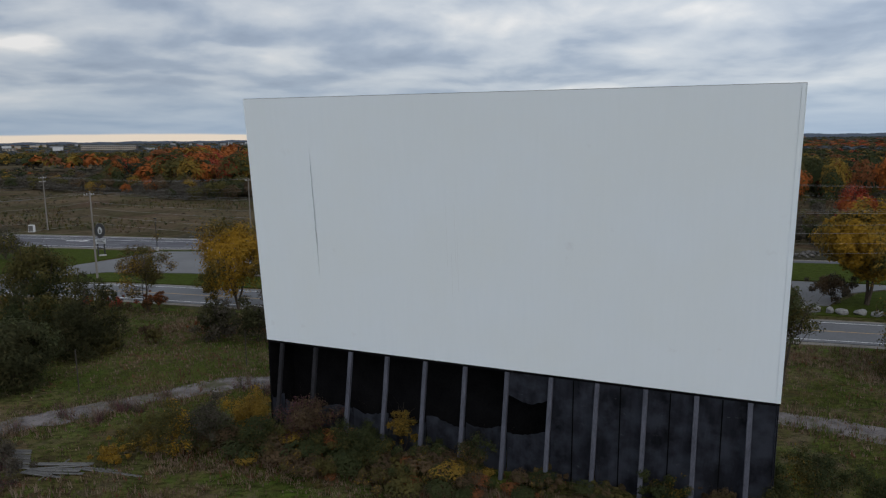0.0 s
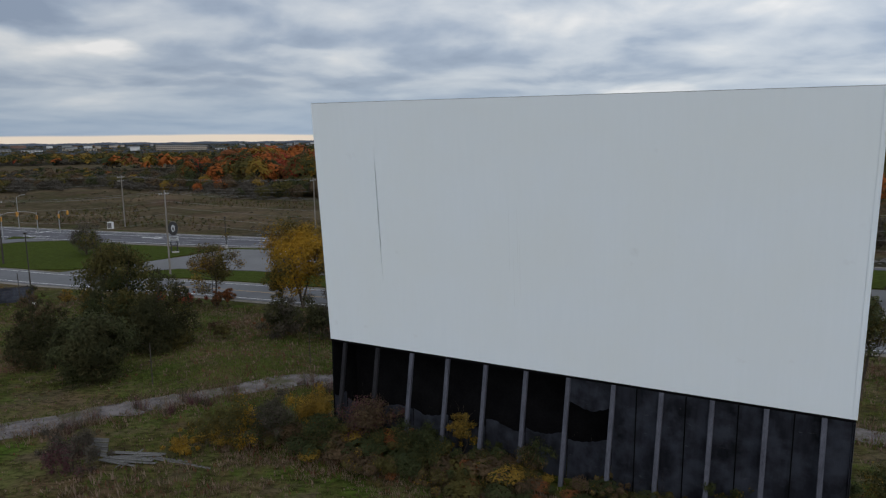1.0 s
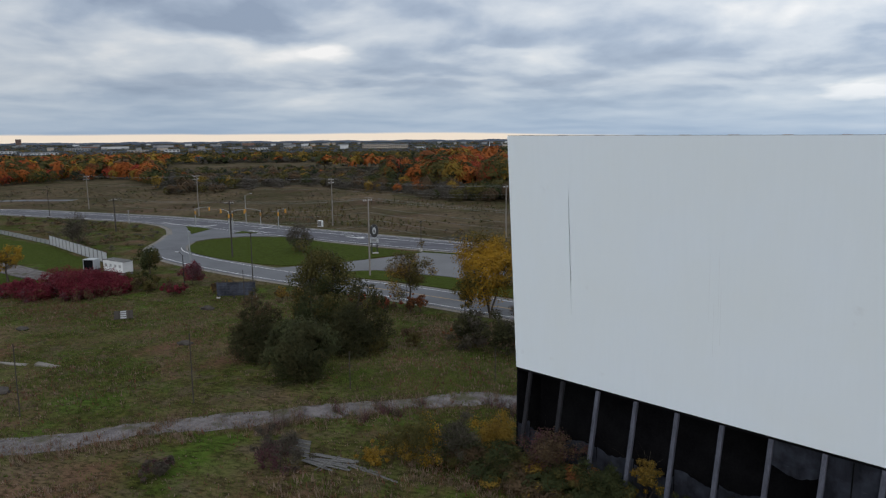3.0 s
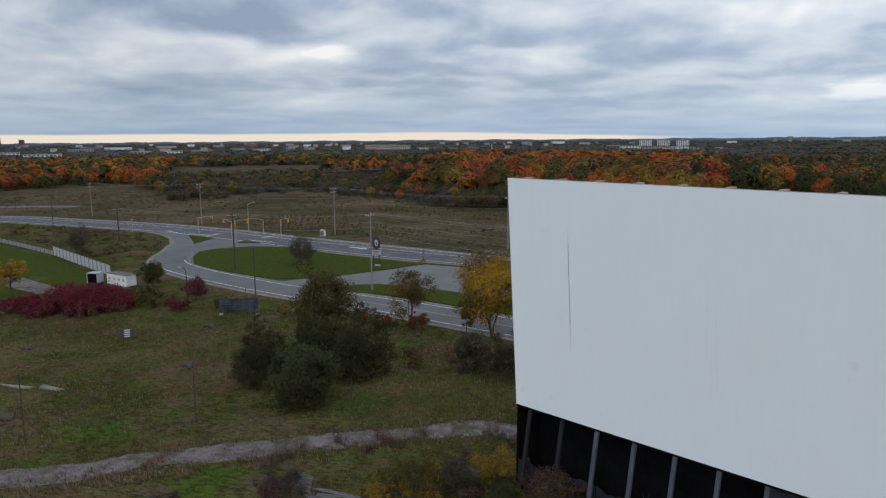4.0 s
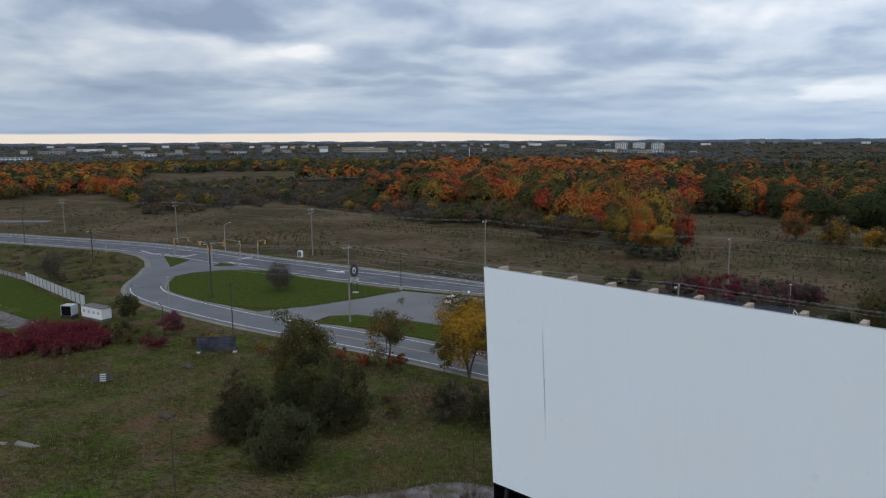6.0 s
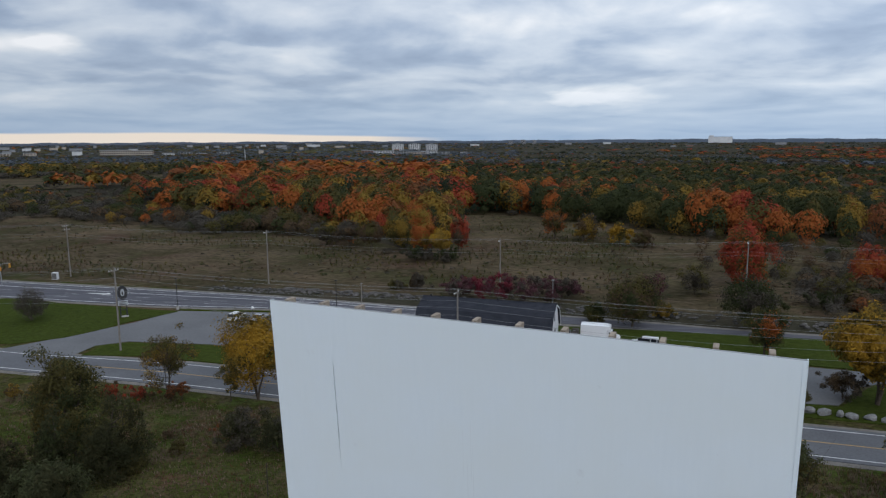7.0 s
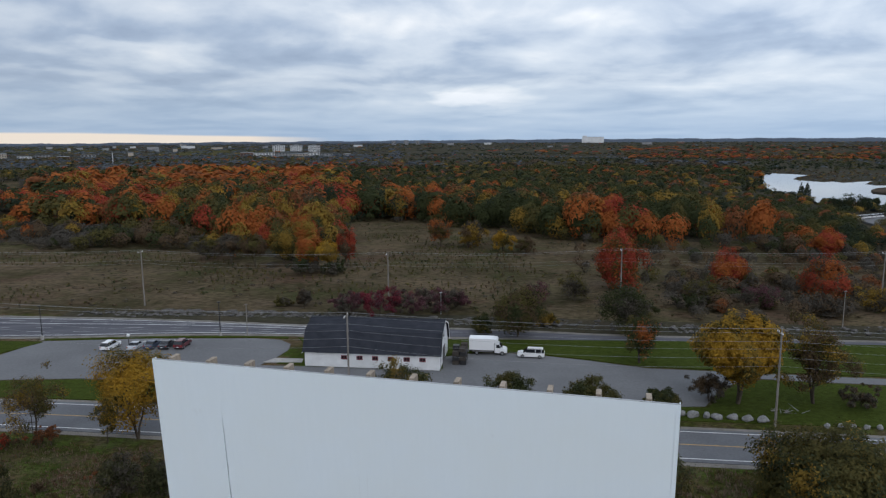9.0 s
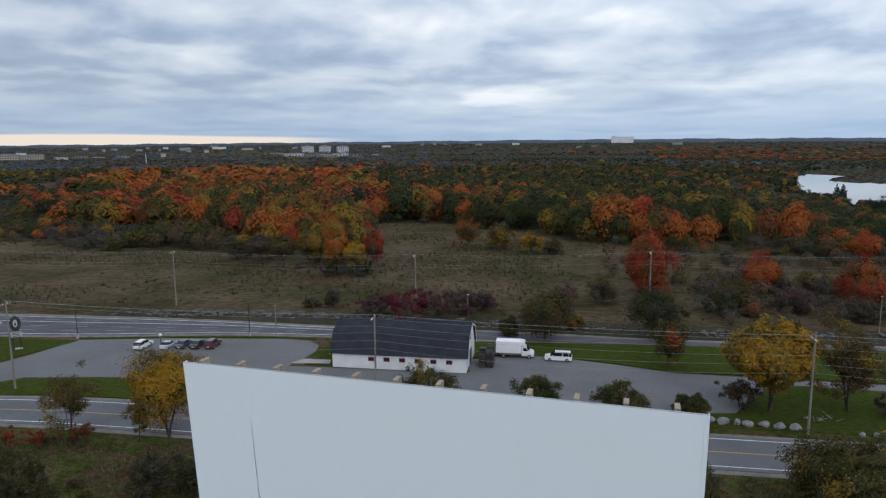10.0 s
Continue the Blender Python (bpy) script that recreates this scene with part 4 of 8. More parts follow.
def round_clumps(h, w, base, count, rng, ragged=False):
    """Clump centres of a broad crown: an uneven, lobed egg shape with small and large clumps."""
    out = []
    a, c, zc = w / 2 * 1.08, (h - base) / 2, base + (h - base) * 0.5
    count = int(count * 1.9)
    p1, p2, p3 = rng.uniform(0, 6.28, 3)
    deep = 0.20 if ragged else 0.12
    for i in range(count):
        u = 1 - 2 * (i + 0.5) / count
        ang = i * 2.39996 + rng.uniform(-0.6, 0.6)
        q = (1 - abs(u) ** 2.5) ** (1 / 2.2)
        lobe = 1 + deep * math.sin(2 * ang + p1 + 1.5 * u) + 0.6 * deep * math.sin(3 * ang + p2 - 2.2 * u) + 0.5 * deep * math.sin(4 * u + p3)
        size = rng.uniform(0.14, 0.28) if ragged else rng.uniform(0.20, 0.34)
        k = (rng.uniform(0.45, 1.0) if ragged else rng.uniform(0.62, 0.98)) * lobe - size * 0.75
        # fuller below the middle, drawn in towards the top
        belly = 1.0 + 0.12 * (-u if u > 0 else 0.3 * u)
        out.append(((math.cos(ang) * q * a * k * belly, math.sin(ang) * q * a * k * belly, zc + u * c * k), size * min(a, c * 1.15)))
    out.append(((0, 0, zc), 0.5 * min(a, c)))
    return out


def juniper_clumps(h, w, base, count, rng):
    """Several leaning spires that grow into one ragged, pointed crown."""
    out = []
    spires = max(3, int(round(w / h * 4)))
    per = max(10, int(count * 2.2 / spires))
    for s in range(spires):
        a0 = s * 2.4 + rng.uniform(-0.4, 0.4)
        off = 0.0 if s == 0 else w * rng.uniform(0.16, 0.27)
        hs = h if s == 0 else h * rng.uniform(0.55, 0.86)
        ws = w * (0.8 if s == 0 else rng.uniform(0.5, 0.66))
        lean = rng.uniform(0.0, 0.12) * w
        for i in range(per):
            f = ((i + rng.random()) / per) ** 0.9
            wid = ws / 2 * (1 - f) ** 0.48 * (0.75 + 0.25 * min(1, f * 5)) * rng.uniform(0.55, 1.1)
            ang = i * 2.4 + rng.uniform(-0.5, 0.5)
            d = off + lean * f
            out.append(((math.cos(a0) * d + math.cos(ang) * wid, math.sin(a0) * d + math.sin(ang) * wid, base + 0.25 + (hs - base) * f * 0.95), max(0.2, ws * 0.17 * (1 - 0.7 * f) * rng.uniform(0.7, 1.3))))
    return out


def cone_clumps(h, w, base, count, rng):
    out = []
    for i in range(count):
        f = (i + rng.uniform(0, 0.8)) / count
        z = base + (h - base) * f * 0.97
        wid = w / 2 * (1 - f) ** 0.75
        ang = i * 2.4 + rng.uniform(-0.5, 0.5)
        out.append(((math.cos(ang) * wid * 0.62, math.sin(ang) * wid * 0.62, z), max(0.25, wid * 0.5 + 0.15)))
    return out


def dome_leaves(h, w, base, n, leaf, rng, bumps=0.10, long=1.25, low=0.35, up=0.15, rough=0.0, loose=0.34):
    """Leaves over one full rounded crown: soft lobes, small hollows, thinner underneath."""
    d = rng.normal(size=(n, 3))
    d /= np.linalg.norm(d, axis=1)[:, None]
    d[:, 2] = np.where((d[:, 2] < -0.1) & (rng.random(n) > low), -d[:, 2], d[:, 2])
    p = rng.uniform(0, 6.28, 3)
    ang, u = np.arctan2(d[:, 1], d[:, 0]), d[:, 2]
    lobe = 1 + bumps * (np.sin(2 * ang + p[0] + u) + 0.8 * np.sin(3 * ang + p[1] - 2 * u) + 0.7 * np.sin(3.5 * u + p[2]))
    # every leaf belongs to the bough it is nearest to; boughs stand out as rounded heads
    k_b = 34 if n < 20000 else 120
    boughs = rng.normal(size=(k_b, 3))
    boughs /= np.linalg.norm(boughs, axis=1)[:, None]
    near = d @ boughs.T
    pick = near.argmax(1)
    gap = 1 - near[np.arange(n), pick]
    reach = rng.uniform(0.86 - rough, 1.08 + 0.4 * rough, k_b)
    r = lobe * reach[pick] * (1 - np.clip(gap * 1.5 * (k_b / 34) ** 0.5, 0, 0.15)) * (1.02 - (0.16 if k_b < 100 else 0.4) * rng.random(n) ** 2.0) * 0.97 * (1 + 0.5 * rough * rng.normal(size=n))
    a, c = w / 2, (h - base) / 2
    q = (1 - 0.14 * np.clip(u, 0, 1) ** 2)
    cen = np.stack([d[:, 0] * a * r * q, d[:, 1] * a * r * q, base + c + u * c * r], 1)
    nrm = d + 0.6 * (d - boughs[pick]) + loose * rng.normal(size=(n, 3)) + (0, 0, up)
    return leaves(cen, nrm, leaf * rng.uniform(0.6, 1.35, n), rng, long)


def wood_mesh(name, h, trunk_r, clumps, rng, limbs=9, sway=0.04, stems=1, twigs=0, twig_len=1.2):
    """A tapered trunk, or several stems, with limbs that reach into the crown."""
    shapes = []
    for s in range(stems):
        a0 = rng.uniform(0, 6.28)
        lean = Vector((math.cos(a0), math.sin(a0), 0)) * (0.0 if stems == 1 else 0.16 * h)
        pts, rad = [], []
        for k in range(7):
            f = k / 6
            p = lean * f + Vector((rng.normal() * sway * h * f, rng.normal() * sway * h * f, h * 0.82 * f - (0.15 if k == 0 else 0)))
            pts.append(p)
            rad.append(trunk_r * (1.25 if k == 0 else 1.0) * (1 - 0.8 * f) / (stems**0.5))
        shapes.append(tube(pts, rad, 7))
        for i in range(max(2, limbs // stems)):
            c, r = clumps[int(rng.integers(len(clumps)))]
            end = Vector(c)
            f = min(0.85, max(0.2, (end.z - r * 1.2) / h))
            k = int(f * 6)
            st = pts[k].lerp(pts[min(6, k + 1)], f * 6 - k)
            mid = st.lerp(end, 0.5) + Vector((0, 0, -0.04 * h)) + Vector(rng.normal(size=3) * 0.02 * h)
            rr = trunk_r * 0.42 / (stems**0.5)
            shapes.append(tube([st, mid, end], [rr, rr * 0.65, rr * 0.2], 5))
            for _ in range(twigs):
                a = mid.lerp(end, rng.uniform(0.2, 1.0))
                b = a + Vector(rng.normal(size=3) * twig_len + np.array((0, 0, twig_len * 0.5)))
                shapes.append(tube([a, b], [rr * 0.25, rr * 0.06], 3, close=False))
    v, f = join_shapes(shapes)
    return mesh_of(name, v, f, (M["bark"],))


def tree(name, at, h, w, base, n, leaf, mats, label, category="tree", seed=1, form="round", count=14, trunk=0.2, stems=1, limbs=10, twigs=0, share=None, group="", fill=0.5, sink=0.0, long=1.25, ragged=False):
    rng = np.random.default_rng(seed)
    x, y = at
    thing = empty(name, Matrix.Translation((x, y, gz(x, y) - sink)), label, category, group)
    cl = juniper_clumps(h, w, base, count, rng) if form == "juniper" else cone_clumps(h, w, base, count, rng) if form == "cone" else round_clumps(h, w, base, count, rng, ragged)
    part("trunk", wood_mesh("trunk", h, trunk, cl, rng, limbs, stems=stems, twigs=twigs), M["bark"], thing)
    if n:
        co = dome_leaves(h, w, base, int(n * DENSE), leaf * FINE * 1.15, rng, 0.045, long, 0.9) if form == "dome" else dome_leaves(h, w, base, int(n * DENSE), leaf * FINE * 1.1, rng, 0.09, long, 0.9, rough=0.07) if form == "full" else dome_leaves(h, w, base, int(n * DENSE), leaf * FINE * 1.1, rng, 0.10, long, 0.9, rough=0.2) if form == "lobed" else clump_leaves(cl, int(n * DENSE), leaf * FINE, rng, fill, long=long, spray=form == "juniper")
        co[:, 2] = np.maximum(co[:, 2], 0.03)
        if len(mats) > 1:
            # the tones lie in patches over the crown
            cen = co.reshape(-1, 3, 3).mean(1)
            k = np.sin(cen[:, 0] * 1.1 + seed) + np.sin(cen[:, 1] * 0.9 + 2 * seed) + np.cos(cen[:, 2] * 1.0) + rng.normal(size=len(cen)) * 0.8
            order = np.argsort(np.argsort(k)) / len(k)
            share = share or [1 / len(mats)] * len(mats)
            idx_ = np.searchsorted(np.cumsum(share)[:-1], order)
        else:
            idx_ = None
        me = loose_mesh("crown", co, [M[m] for m in mats], idx_)
        ob = new("crown", me)
        ob.parent = thing
    return thing


# woods: unit trees in three degrees of detail, set out over the plan
def unit_tree(n, seed, form="round"):
    rng = np.random.default_rng(seed)
    leaf = math.sqrt(1.6 / n) * 0.7
    if form == "bare":
        # leafless: a haze of thin upright twigs
        return dome_leaves(1.0, 1.0, 0.0, n, leaf * 0.62, rng, 0.12, long=3.2, up=0.1)
    if form == "cone":
        return clump_leaves(cone_clumps(1.0, 0.5, 0.08, 12, rng), n, leaf, rng, 0.76, jitter=0.24)
    return dome_leaves(1.0, 1.0, 0.03, n, leaf * 1.0, rng, 0.08, up=0.3 if n > 300 else 0.6, rough=0.05 if n > 300 else 0.02, loose=0.2)


KINDS = ["orange", "red", "gold", "olive", "green", "pine", "brown", "bare", "yellow", "rusty", "haze_tint"]
BARE = 7


def grow(name, xs, ys, hs, ws, kinds, per_tree, label, seed, conic=None, closed=None):
    """One mesh of many trees: each a turned and stretched unit tree."""
    rng = np.random.default_rng(seed)
    units = [unit_tree(per_tree, 100 + k) for k in range(5)]
    cones = [unit_tree(per_tree, 200 + k, "cone") for k in range(2)]
    twiggy = [unit_tree(per_tree, 300 + k, "bare") for k in range(3)]
    # inside a closed canopy only the upper part of a crown keeps its leaves
    tops = [u.reshape(-1, 3, 3)[u.reshape(-1, 3, 3)[:, :, 2].mean(1) > 0.42].reshape(-1, 3) for u in units]
    zs = hgt(xs, ys)
    out, mat = [], []
    for i in range(len(xs)):
        u = twiggy[i % 3] if kinds[i] == BARE else cones[i % 2] if conic is not None and conic[i] else (tops if closed is not None and closed[i] else units)[int(rng.integers(5))]
        a = rng.uniform(0, 6.283)
        c, s = math.cos(a), math.sin(a)
        v = np.empty_like(u)
        v[:, 0] = (u[:, 0] * c - u[:, 1] * s) * ws[i] + xs[i]
        v[:, 1] = (u[:, 0] * s + u[:, 1] * c) * ws[i] + ys[i]
        v[:, 2] = u[:, 2] * hs[i] + zs[i]
        out.append(v)
        mat.append(np.full(len(u) // 3, kinds[i]))
    ob = new(name, loose_mesh(name, np.concatenate(out), [M[k] for k in KINDS], np.concatenate(mat)))
    return tagged(ob, label, "woods", kind="stuff")


def scatter(r0, r1, area, seed, t0=-52.0, t1=62.0):
    rng = np.random.default_rng(seed)
    n = int(math.radians(t1 - t0) * (r1 * r1 - r0 * r0) / 2 / area)
    t = rng.uniform(t0, t1, n)
    r = np.sqrt(rng.uniform(r0 * r0, r1 * r1, n))
    return t, r, -np.sin(np.radians(t)) * r, np.cos(np.radians(t)) * r, rng


def patches(x, y, scale, seed):
    """Slow uneven drifts over the plan, from 0 to 1: smooth noise in three octaves."""
    table = np.random.default_rng(900 + seed).random((64, 64))
    x, y = np.asarray(x, float), np.asarray(y, float)
    v = np.zeros(x.shape)
    for k, amp in ((1.0, 0.55), (2.1, 0.28), (4.3, 0.17)):
        u, w = x / (scale * 2.2) * k + 13.7 * k, y / (scale * 2.2) * k + 5.1 * k
        i, j = np.floor(u).astype(int), np.floor(w).astype(int)
        f, g = u - i, w - j
        f, g = f * f * (3 - 2 * f), g * g * (3 - 2 * g)
        a, b = table[i % 64, j % 64], table[(i + 1) % 64, j % 64]
        c, d = table[i % 64, (j + 1) % 64], table[(i + 1) % 64, (j + 1) % 64]
        v += amp * (a * (1 - f) * (1 - g) + b * f * (1 - g) + c * (1 - f) * g + d * f * g)
    return np.clip(0.5 + (v - 0.5) * 1.75, 0, 1)


def choose(rng, weights):
    w = np.stack(weights, 1)
    w = np.cumsum(w / w.sum(1, keepdims=True), 1)
    return (rng.random(len(w))[:, None] > w).sum(1).clip(0, len(weights) - 1)


def cleared(t, r):
    hit = np.zeros(len(t), bool)
    for t0, t1, r0, r1 in CLEARINGS:
        hit |= (t > t0) & (t < t1) & (r > r0) & (r < r1)
    return hit


# what grows where: shares of each kind in KINDS
MIXES = {
    "scrub": (0.015, 0.0, 0.03, 0.12, 0.07, 0.02, 0.10, 0.645, 0.0, 0.0, 0.0),
    "maples": (0.215, 0.08, 0.16, 0.19, 0.21, 0.03, 0.02, 0.03, 0.01, 0.08, 0.0),
    "west": (0.28, 0.08, 0.19, 0.15, 0.10, 0.02, 0.04, 0.06, 0.02, 0.06, 0.0),
    "shade": (0.08, 0.03, 0.07, 0.14, 0.56, 0.05, 0.0, 0.01, 0.0, 0.05, 0.0),
    "bright": (0.25, 0.10, 0.10, 0.13, 0.32, 0.03, 0.0, 0.01, 0.0, 0.06, 0.0),
    "front": (0.24, 0.09, 0.12, 0.10, 0.38, 0.02, 0.0, 0.0, 0.0, 0.04, 0.0),
    "edge_shade_shrubs": (0.0, 0.0, 0.02, 0.14, 0.62, 0.08, 0.02, 0.10, 0.0, 0.02, 0.0),
    "deep": (0.04, 0.01, 0.06, 0.28, 0.42, 0.08, 0.02, 0.04, 0.0, 0.03, 0.0),
    "belt": (0.04, 0.01, 0.20, 0.30, 0.14, 0.02, 0.05, 0.18, 0.02, 0.03, 0.0),
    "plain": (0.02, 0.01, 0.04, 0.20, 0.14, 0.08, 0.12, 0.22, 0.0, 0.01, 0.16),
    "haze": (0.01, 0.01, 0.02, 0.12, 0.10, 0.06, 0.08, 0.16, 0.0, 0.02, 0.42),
    "plantation": (0.0, 0.0, 0.0, 0.08, 0.30, 0.55, 0.0, 0.05, 0.0, 0.0, 0.02),
    "moor": (0.0, 0.0, 0.02, 0.16, 0.06, 0.02, 0.26, 0.44, 0.0, 0.0, 0.04),
    "russet": (0.12, 0.09, 0.05, 0.12, 0.10, 0.06, 0.22, 0.12, 0.0, 0.10, 0.02),
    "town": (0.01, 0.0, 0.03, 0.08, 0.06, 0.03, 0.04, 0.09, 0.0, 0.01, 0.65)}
MIX_NAMES = list(MIXES)


def stand_of(t, r, x, y, rng):
    """The stand, the height of its trees and the room that each one has, at a heading and distance."""
    past = r - forest_edge(t)
    n = len(t)
    kind, tall = np.full(n, MIX_NAMES.index("plain")), np.full(n, 7.5)

    def lay(mask, name, height):
        kind[mask], tall[mask] = MIX_NAMES.index(name), height
    wob = 14 * (patches(x, y, 16, 21) - 0.5)
    # beyond here most trees take the slate tone painted for haze
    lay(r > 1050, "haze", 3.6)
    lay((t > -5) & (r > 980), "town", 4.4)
    lay((t > 18) & (r > 780) & (r < 930), "belt", 9.5)
    lay((t > 42.5) & (r < 830 + 3 * wob), "west", 11.5)
    lay((t > 21.5) & (t <= 42.5) & (r < 640), "scrub", 6.4)
    lay((t > 26) & (t <= 42.5) & (r > 430) & (r < 640), "scrub", 3.4)
    lay((t > -0.3) & (t <= 22 + 0.12 * wob) & (r < 690 + 3 * wob), "maples", 14.8)
    lay((t > 20) & (t < 25.2) & (r > 375) & (r < 470), "bright", 11.0)
    lay(np.hypot((t - 27.2) * 9.5, r - 560) < 34 + wob, "bright", 11.0)
    # grey thicket along the front of the maples
    lay((t > 6.0) & (t <= 22.4) & (past < 16 + 32 * ss(8, 13, t) + wob), "scrub", 8.0)
    lay((t > -0.3) & (t <= 7.5) & (past < 42), "maples", 10.5)
    lay((t > -0.3) & (t <= 6.5) & (past < 9), "scrub", 5.0)
    east = t <= -0.3
    lay(east & (r < 900), "deep", 6.0)
    lay(east & (r < 560), "deep", 8.5)
    lay(east & (r < 440), "deep", 11.0)
    lay(east & (past < 105 + 2 * wob), "shade", 12.6)
    lay(east & (past < 60 + 2 * wob) & (t > -6.2), "front", 14.0)
    lay((t < -19) & (t > -37) & (past < 24 + 0.7 * wob), "front", 15.2)
    lay(east & (past < 95) & (past > 34) & (patches(x, y, 15, 22) > 0.68), "bright", 13.0)
    # low dark green shrubs added to give the shade below the front crowns
    lay(east & (past < 3.5), "edge_shade_shrubs", 5.0)
    lay((t < -28) & (r > 350) & (r < 640), "deep", 4.5)
    lay((t < -33) & (r < 420), "deep", 6.0)
    lay((t < -30) & (past < 60) & (patches(x, y, 15, 25) < 0.5), "scrub", 7.0)
    # brown marsh and dark firs beyond the lake
    lay((t < -33.5) & (r > 560) & (r < 900), "moor", 2.2)
    lay((t < -32) & (r > 900) & (r < 1150), "plantation", 4.0)
    far_e = (t < -5) & (t > -33) & (r > 900)
    lay(far_e & (np.sin(r / 62 + 2.5 * patches(x, y, 160, 23)) > 0.25), "plantation", 3.6)
    lay(far_e & (np.sin(r / 62 + 2.5 * patches(x, y, 160, 23)) < -0.6), "moor", 2.0)
    lay((t < -23) & (r > 1250) & (r < 2500), "russet", 6.0)
    lay((t < -12) & (r > 1500) & (r < 2100) & (patches(x, y, 120, 24) > 0.55), "russet", 5.0)
    return kind, tall, past


def woods(name, r0, r1, area, per_tree, seed, label, big=1.0):
    t, r, x, y, rng = scatter(r0, r1, area, seed)
    spit = inside(x, y, SPITS[0])
    keep = (r > forest_edge(t)) & ~cleared(t, r) & (~inside(x, y, LAKE) | spit) & ~inside(x, y, LOW_GROUND)
    t, r, x, y, spit = t[keep], r[keep], x[keep], y[keep], spit[keep]
    stand, tall, past = stand_of(t, r, x, y, rng)
    share = np.array([MIXES[m] for m in MIX_NAMES])[stand]
    # kinds gather in small groups: each group favours a few of them
    for k in range(len(KINDS)):
        share[:, k] *= (0.3 if r1 < 900 else 0.12) + 1.8 * patches(x, y, (9 if r1 < 600 else 20 if r1 < 900 else 90), 40 + k) ** 2
    kinds = choose(rng, list(share.T))
    h = tall * rng.uniform(0.72, 1.22, len(t)) * np.where(t < -0.3, 1.0, 0.72 + 0.28 * np.clip(past / 25, 0, 1)) * np.where(spit, 0.45, 1.0)
    h = np.where(kinds == BARE, h * 0.72, h)
    conic = (kinds == 5) & (rng.random(len(t)) < 0.5)
    w = h * rng.uniform(0.62, 0.92, len(t)) * big * np.where(kinds == BARE, 1.5, 1.0) * np.where(tall < 8.1, 1.35, 1.0) * np.where(conic, 0.8, 1.0)
    return grow(name, x, y, h, w, kinds, per_tree, label, seed, conic, past > 70)


woods("near_woods", 200, 345, 40, 660, 11, "edge of the autumn woods in orange, red, gold and green")
woods("inner_woods", 345, 500, 52, 290, 15, "autumn woods in orange, gold and dark green", 1.15)
woods("middle_woods", 500, 900, 80, 60, 12, "autumn woods in orange, olive and green with grey scrub", 1.3)
woods("far_woods", 900, 1600, 190, 26, 13, "distant mixed woods in dark green, brown and haze grey", 1.75)
woods("distant_woods", 1600, 4550, 1900, 14, 14, "distant wooded plain in haze grey reaching the skyline", 3.4)

# ---- single trees and bushes ----
for i, (x, y, h, w, f) in enumerate([(297, 477, 7.5, 4.6, "cone"), (305, 482, 8.6, 4.8, "cone"), (313, 486, 9.4, 5.0, "cone"), (287, 424, 5.0, 9.0, "round"), (296, 424, 4.2, 8.0, "round"), (305, 428, 9.6, 5.0, "cone"), (309.5, 428, 10.2, 5.4, "cone"), (281, 371, 4.6, 7.5, "round"), (287, 373, 4.0, 7.0, "round"), (249, 322, 10.5, 7.5, "round"), (255, 321, 13.0, 8.0, "round"), (262, 320, 12.0, 8.0, "round"), (268, 324, 10.0, 7.0, "round"), (298, 353, 6.0, 6.0, "round"), (289, 331, 7.6, 7.0, "round"), (296, 329, 10.0, 8.0, "round"), (303, 332, 7.6, 7.0, "round"), (320, 336, 7.2, 8.5, "round")]):
    tree("shore_pine", (x, y), h, w, 0.6, 420, 0.36, ["pine", "green"], "dark pine standing at the lake shore" if f == "cone" else "dark spreading evergreen at the lake shore", "tree", 400 + i, form=f, count=14, trunk=0.2, limbs=8, group="shore pines", share=[0.8, 0.2])

# the evergreen group beside the field
tree("evergreen_shrub", (-38.2, 59.2), 6.6, 6.6, -0.2, 5200, 0.10, ["juniper", "cedar"], "dense egg-shaped grey-green juniper in the grass", "shrub", 3, form="lobed", count=60, trunk=0.16, fill=0.5, long=2.4)
tree("juniper", (-47.3, 64.5), 8.0, 7.0, 0.1, 4300, 0.10, ["juniper", "brown"], "dark spreading juniper with brownish tips", "tree", 22, form="juniper", count=60, trunk=0.2, share=[0.62, 0.38], long=2.4)
tree("juniper", (-37.6, 71.0), 8.8, 8.6, 0.1, 5600, 0.105, ["juniper", "olive"], "wide dark juniper tree with layered branches", "tree", 23, form="juniper", count=80, trunk=0.22, long=2.4, share=[0.85, 0.15])
tree("juniper", (-43.0, 69.0), 8.4, 6.2, 0.1, 3400, 0.10, ["juniper", "green"], "dark juniper tree in the evergreen group", "tree", 24, form="juniper", count=56, trunk=0.2, long=2.4, share=[0.6, 0.4])
tree("broadleaf_tree", (-46.6, 78.5), 13.8, 9.8, 1.6, 3600, 0.16, ["olive", "green"], "tall dull olive broadleaf tree behind dark junipers", "tree", 25, count=22, trunk=0.22, stems=2, limbs=18, twigs=2, share=[0.6, 0.4], ragged=True)
tree("yellowing_shrub", (-50.5, 80.5), 5.2, 4.5, 0.2, 1300, 0.16, ["olive", "gold"], "olive shrub turning yellow", "shrub", 26, stems=3, trunk=0.1)
tree("yellowing_shrub", (-44, 75), 7.2, 4.5, 0.4, 1300, 0.16, ["green", "olive"], "olive shrub turning yellow", "shrub", 27, stems=3, trunk=0.1)
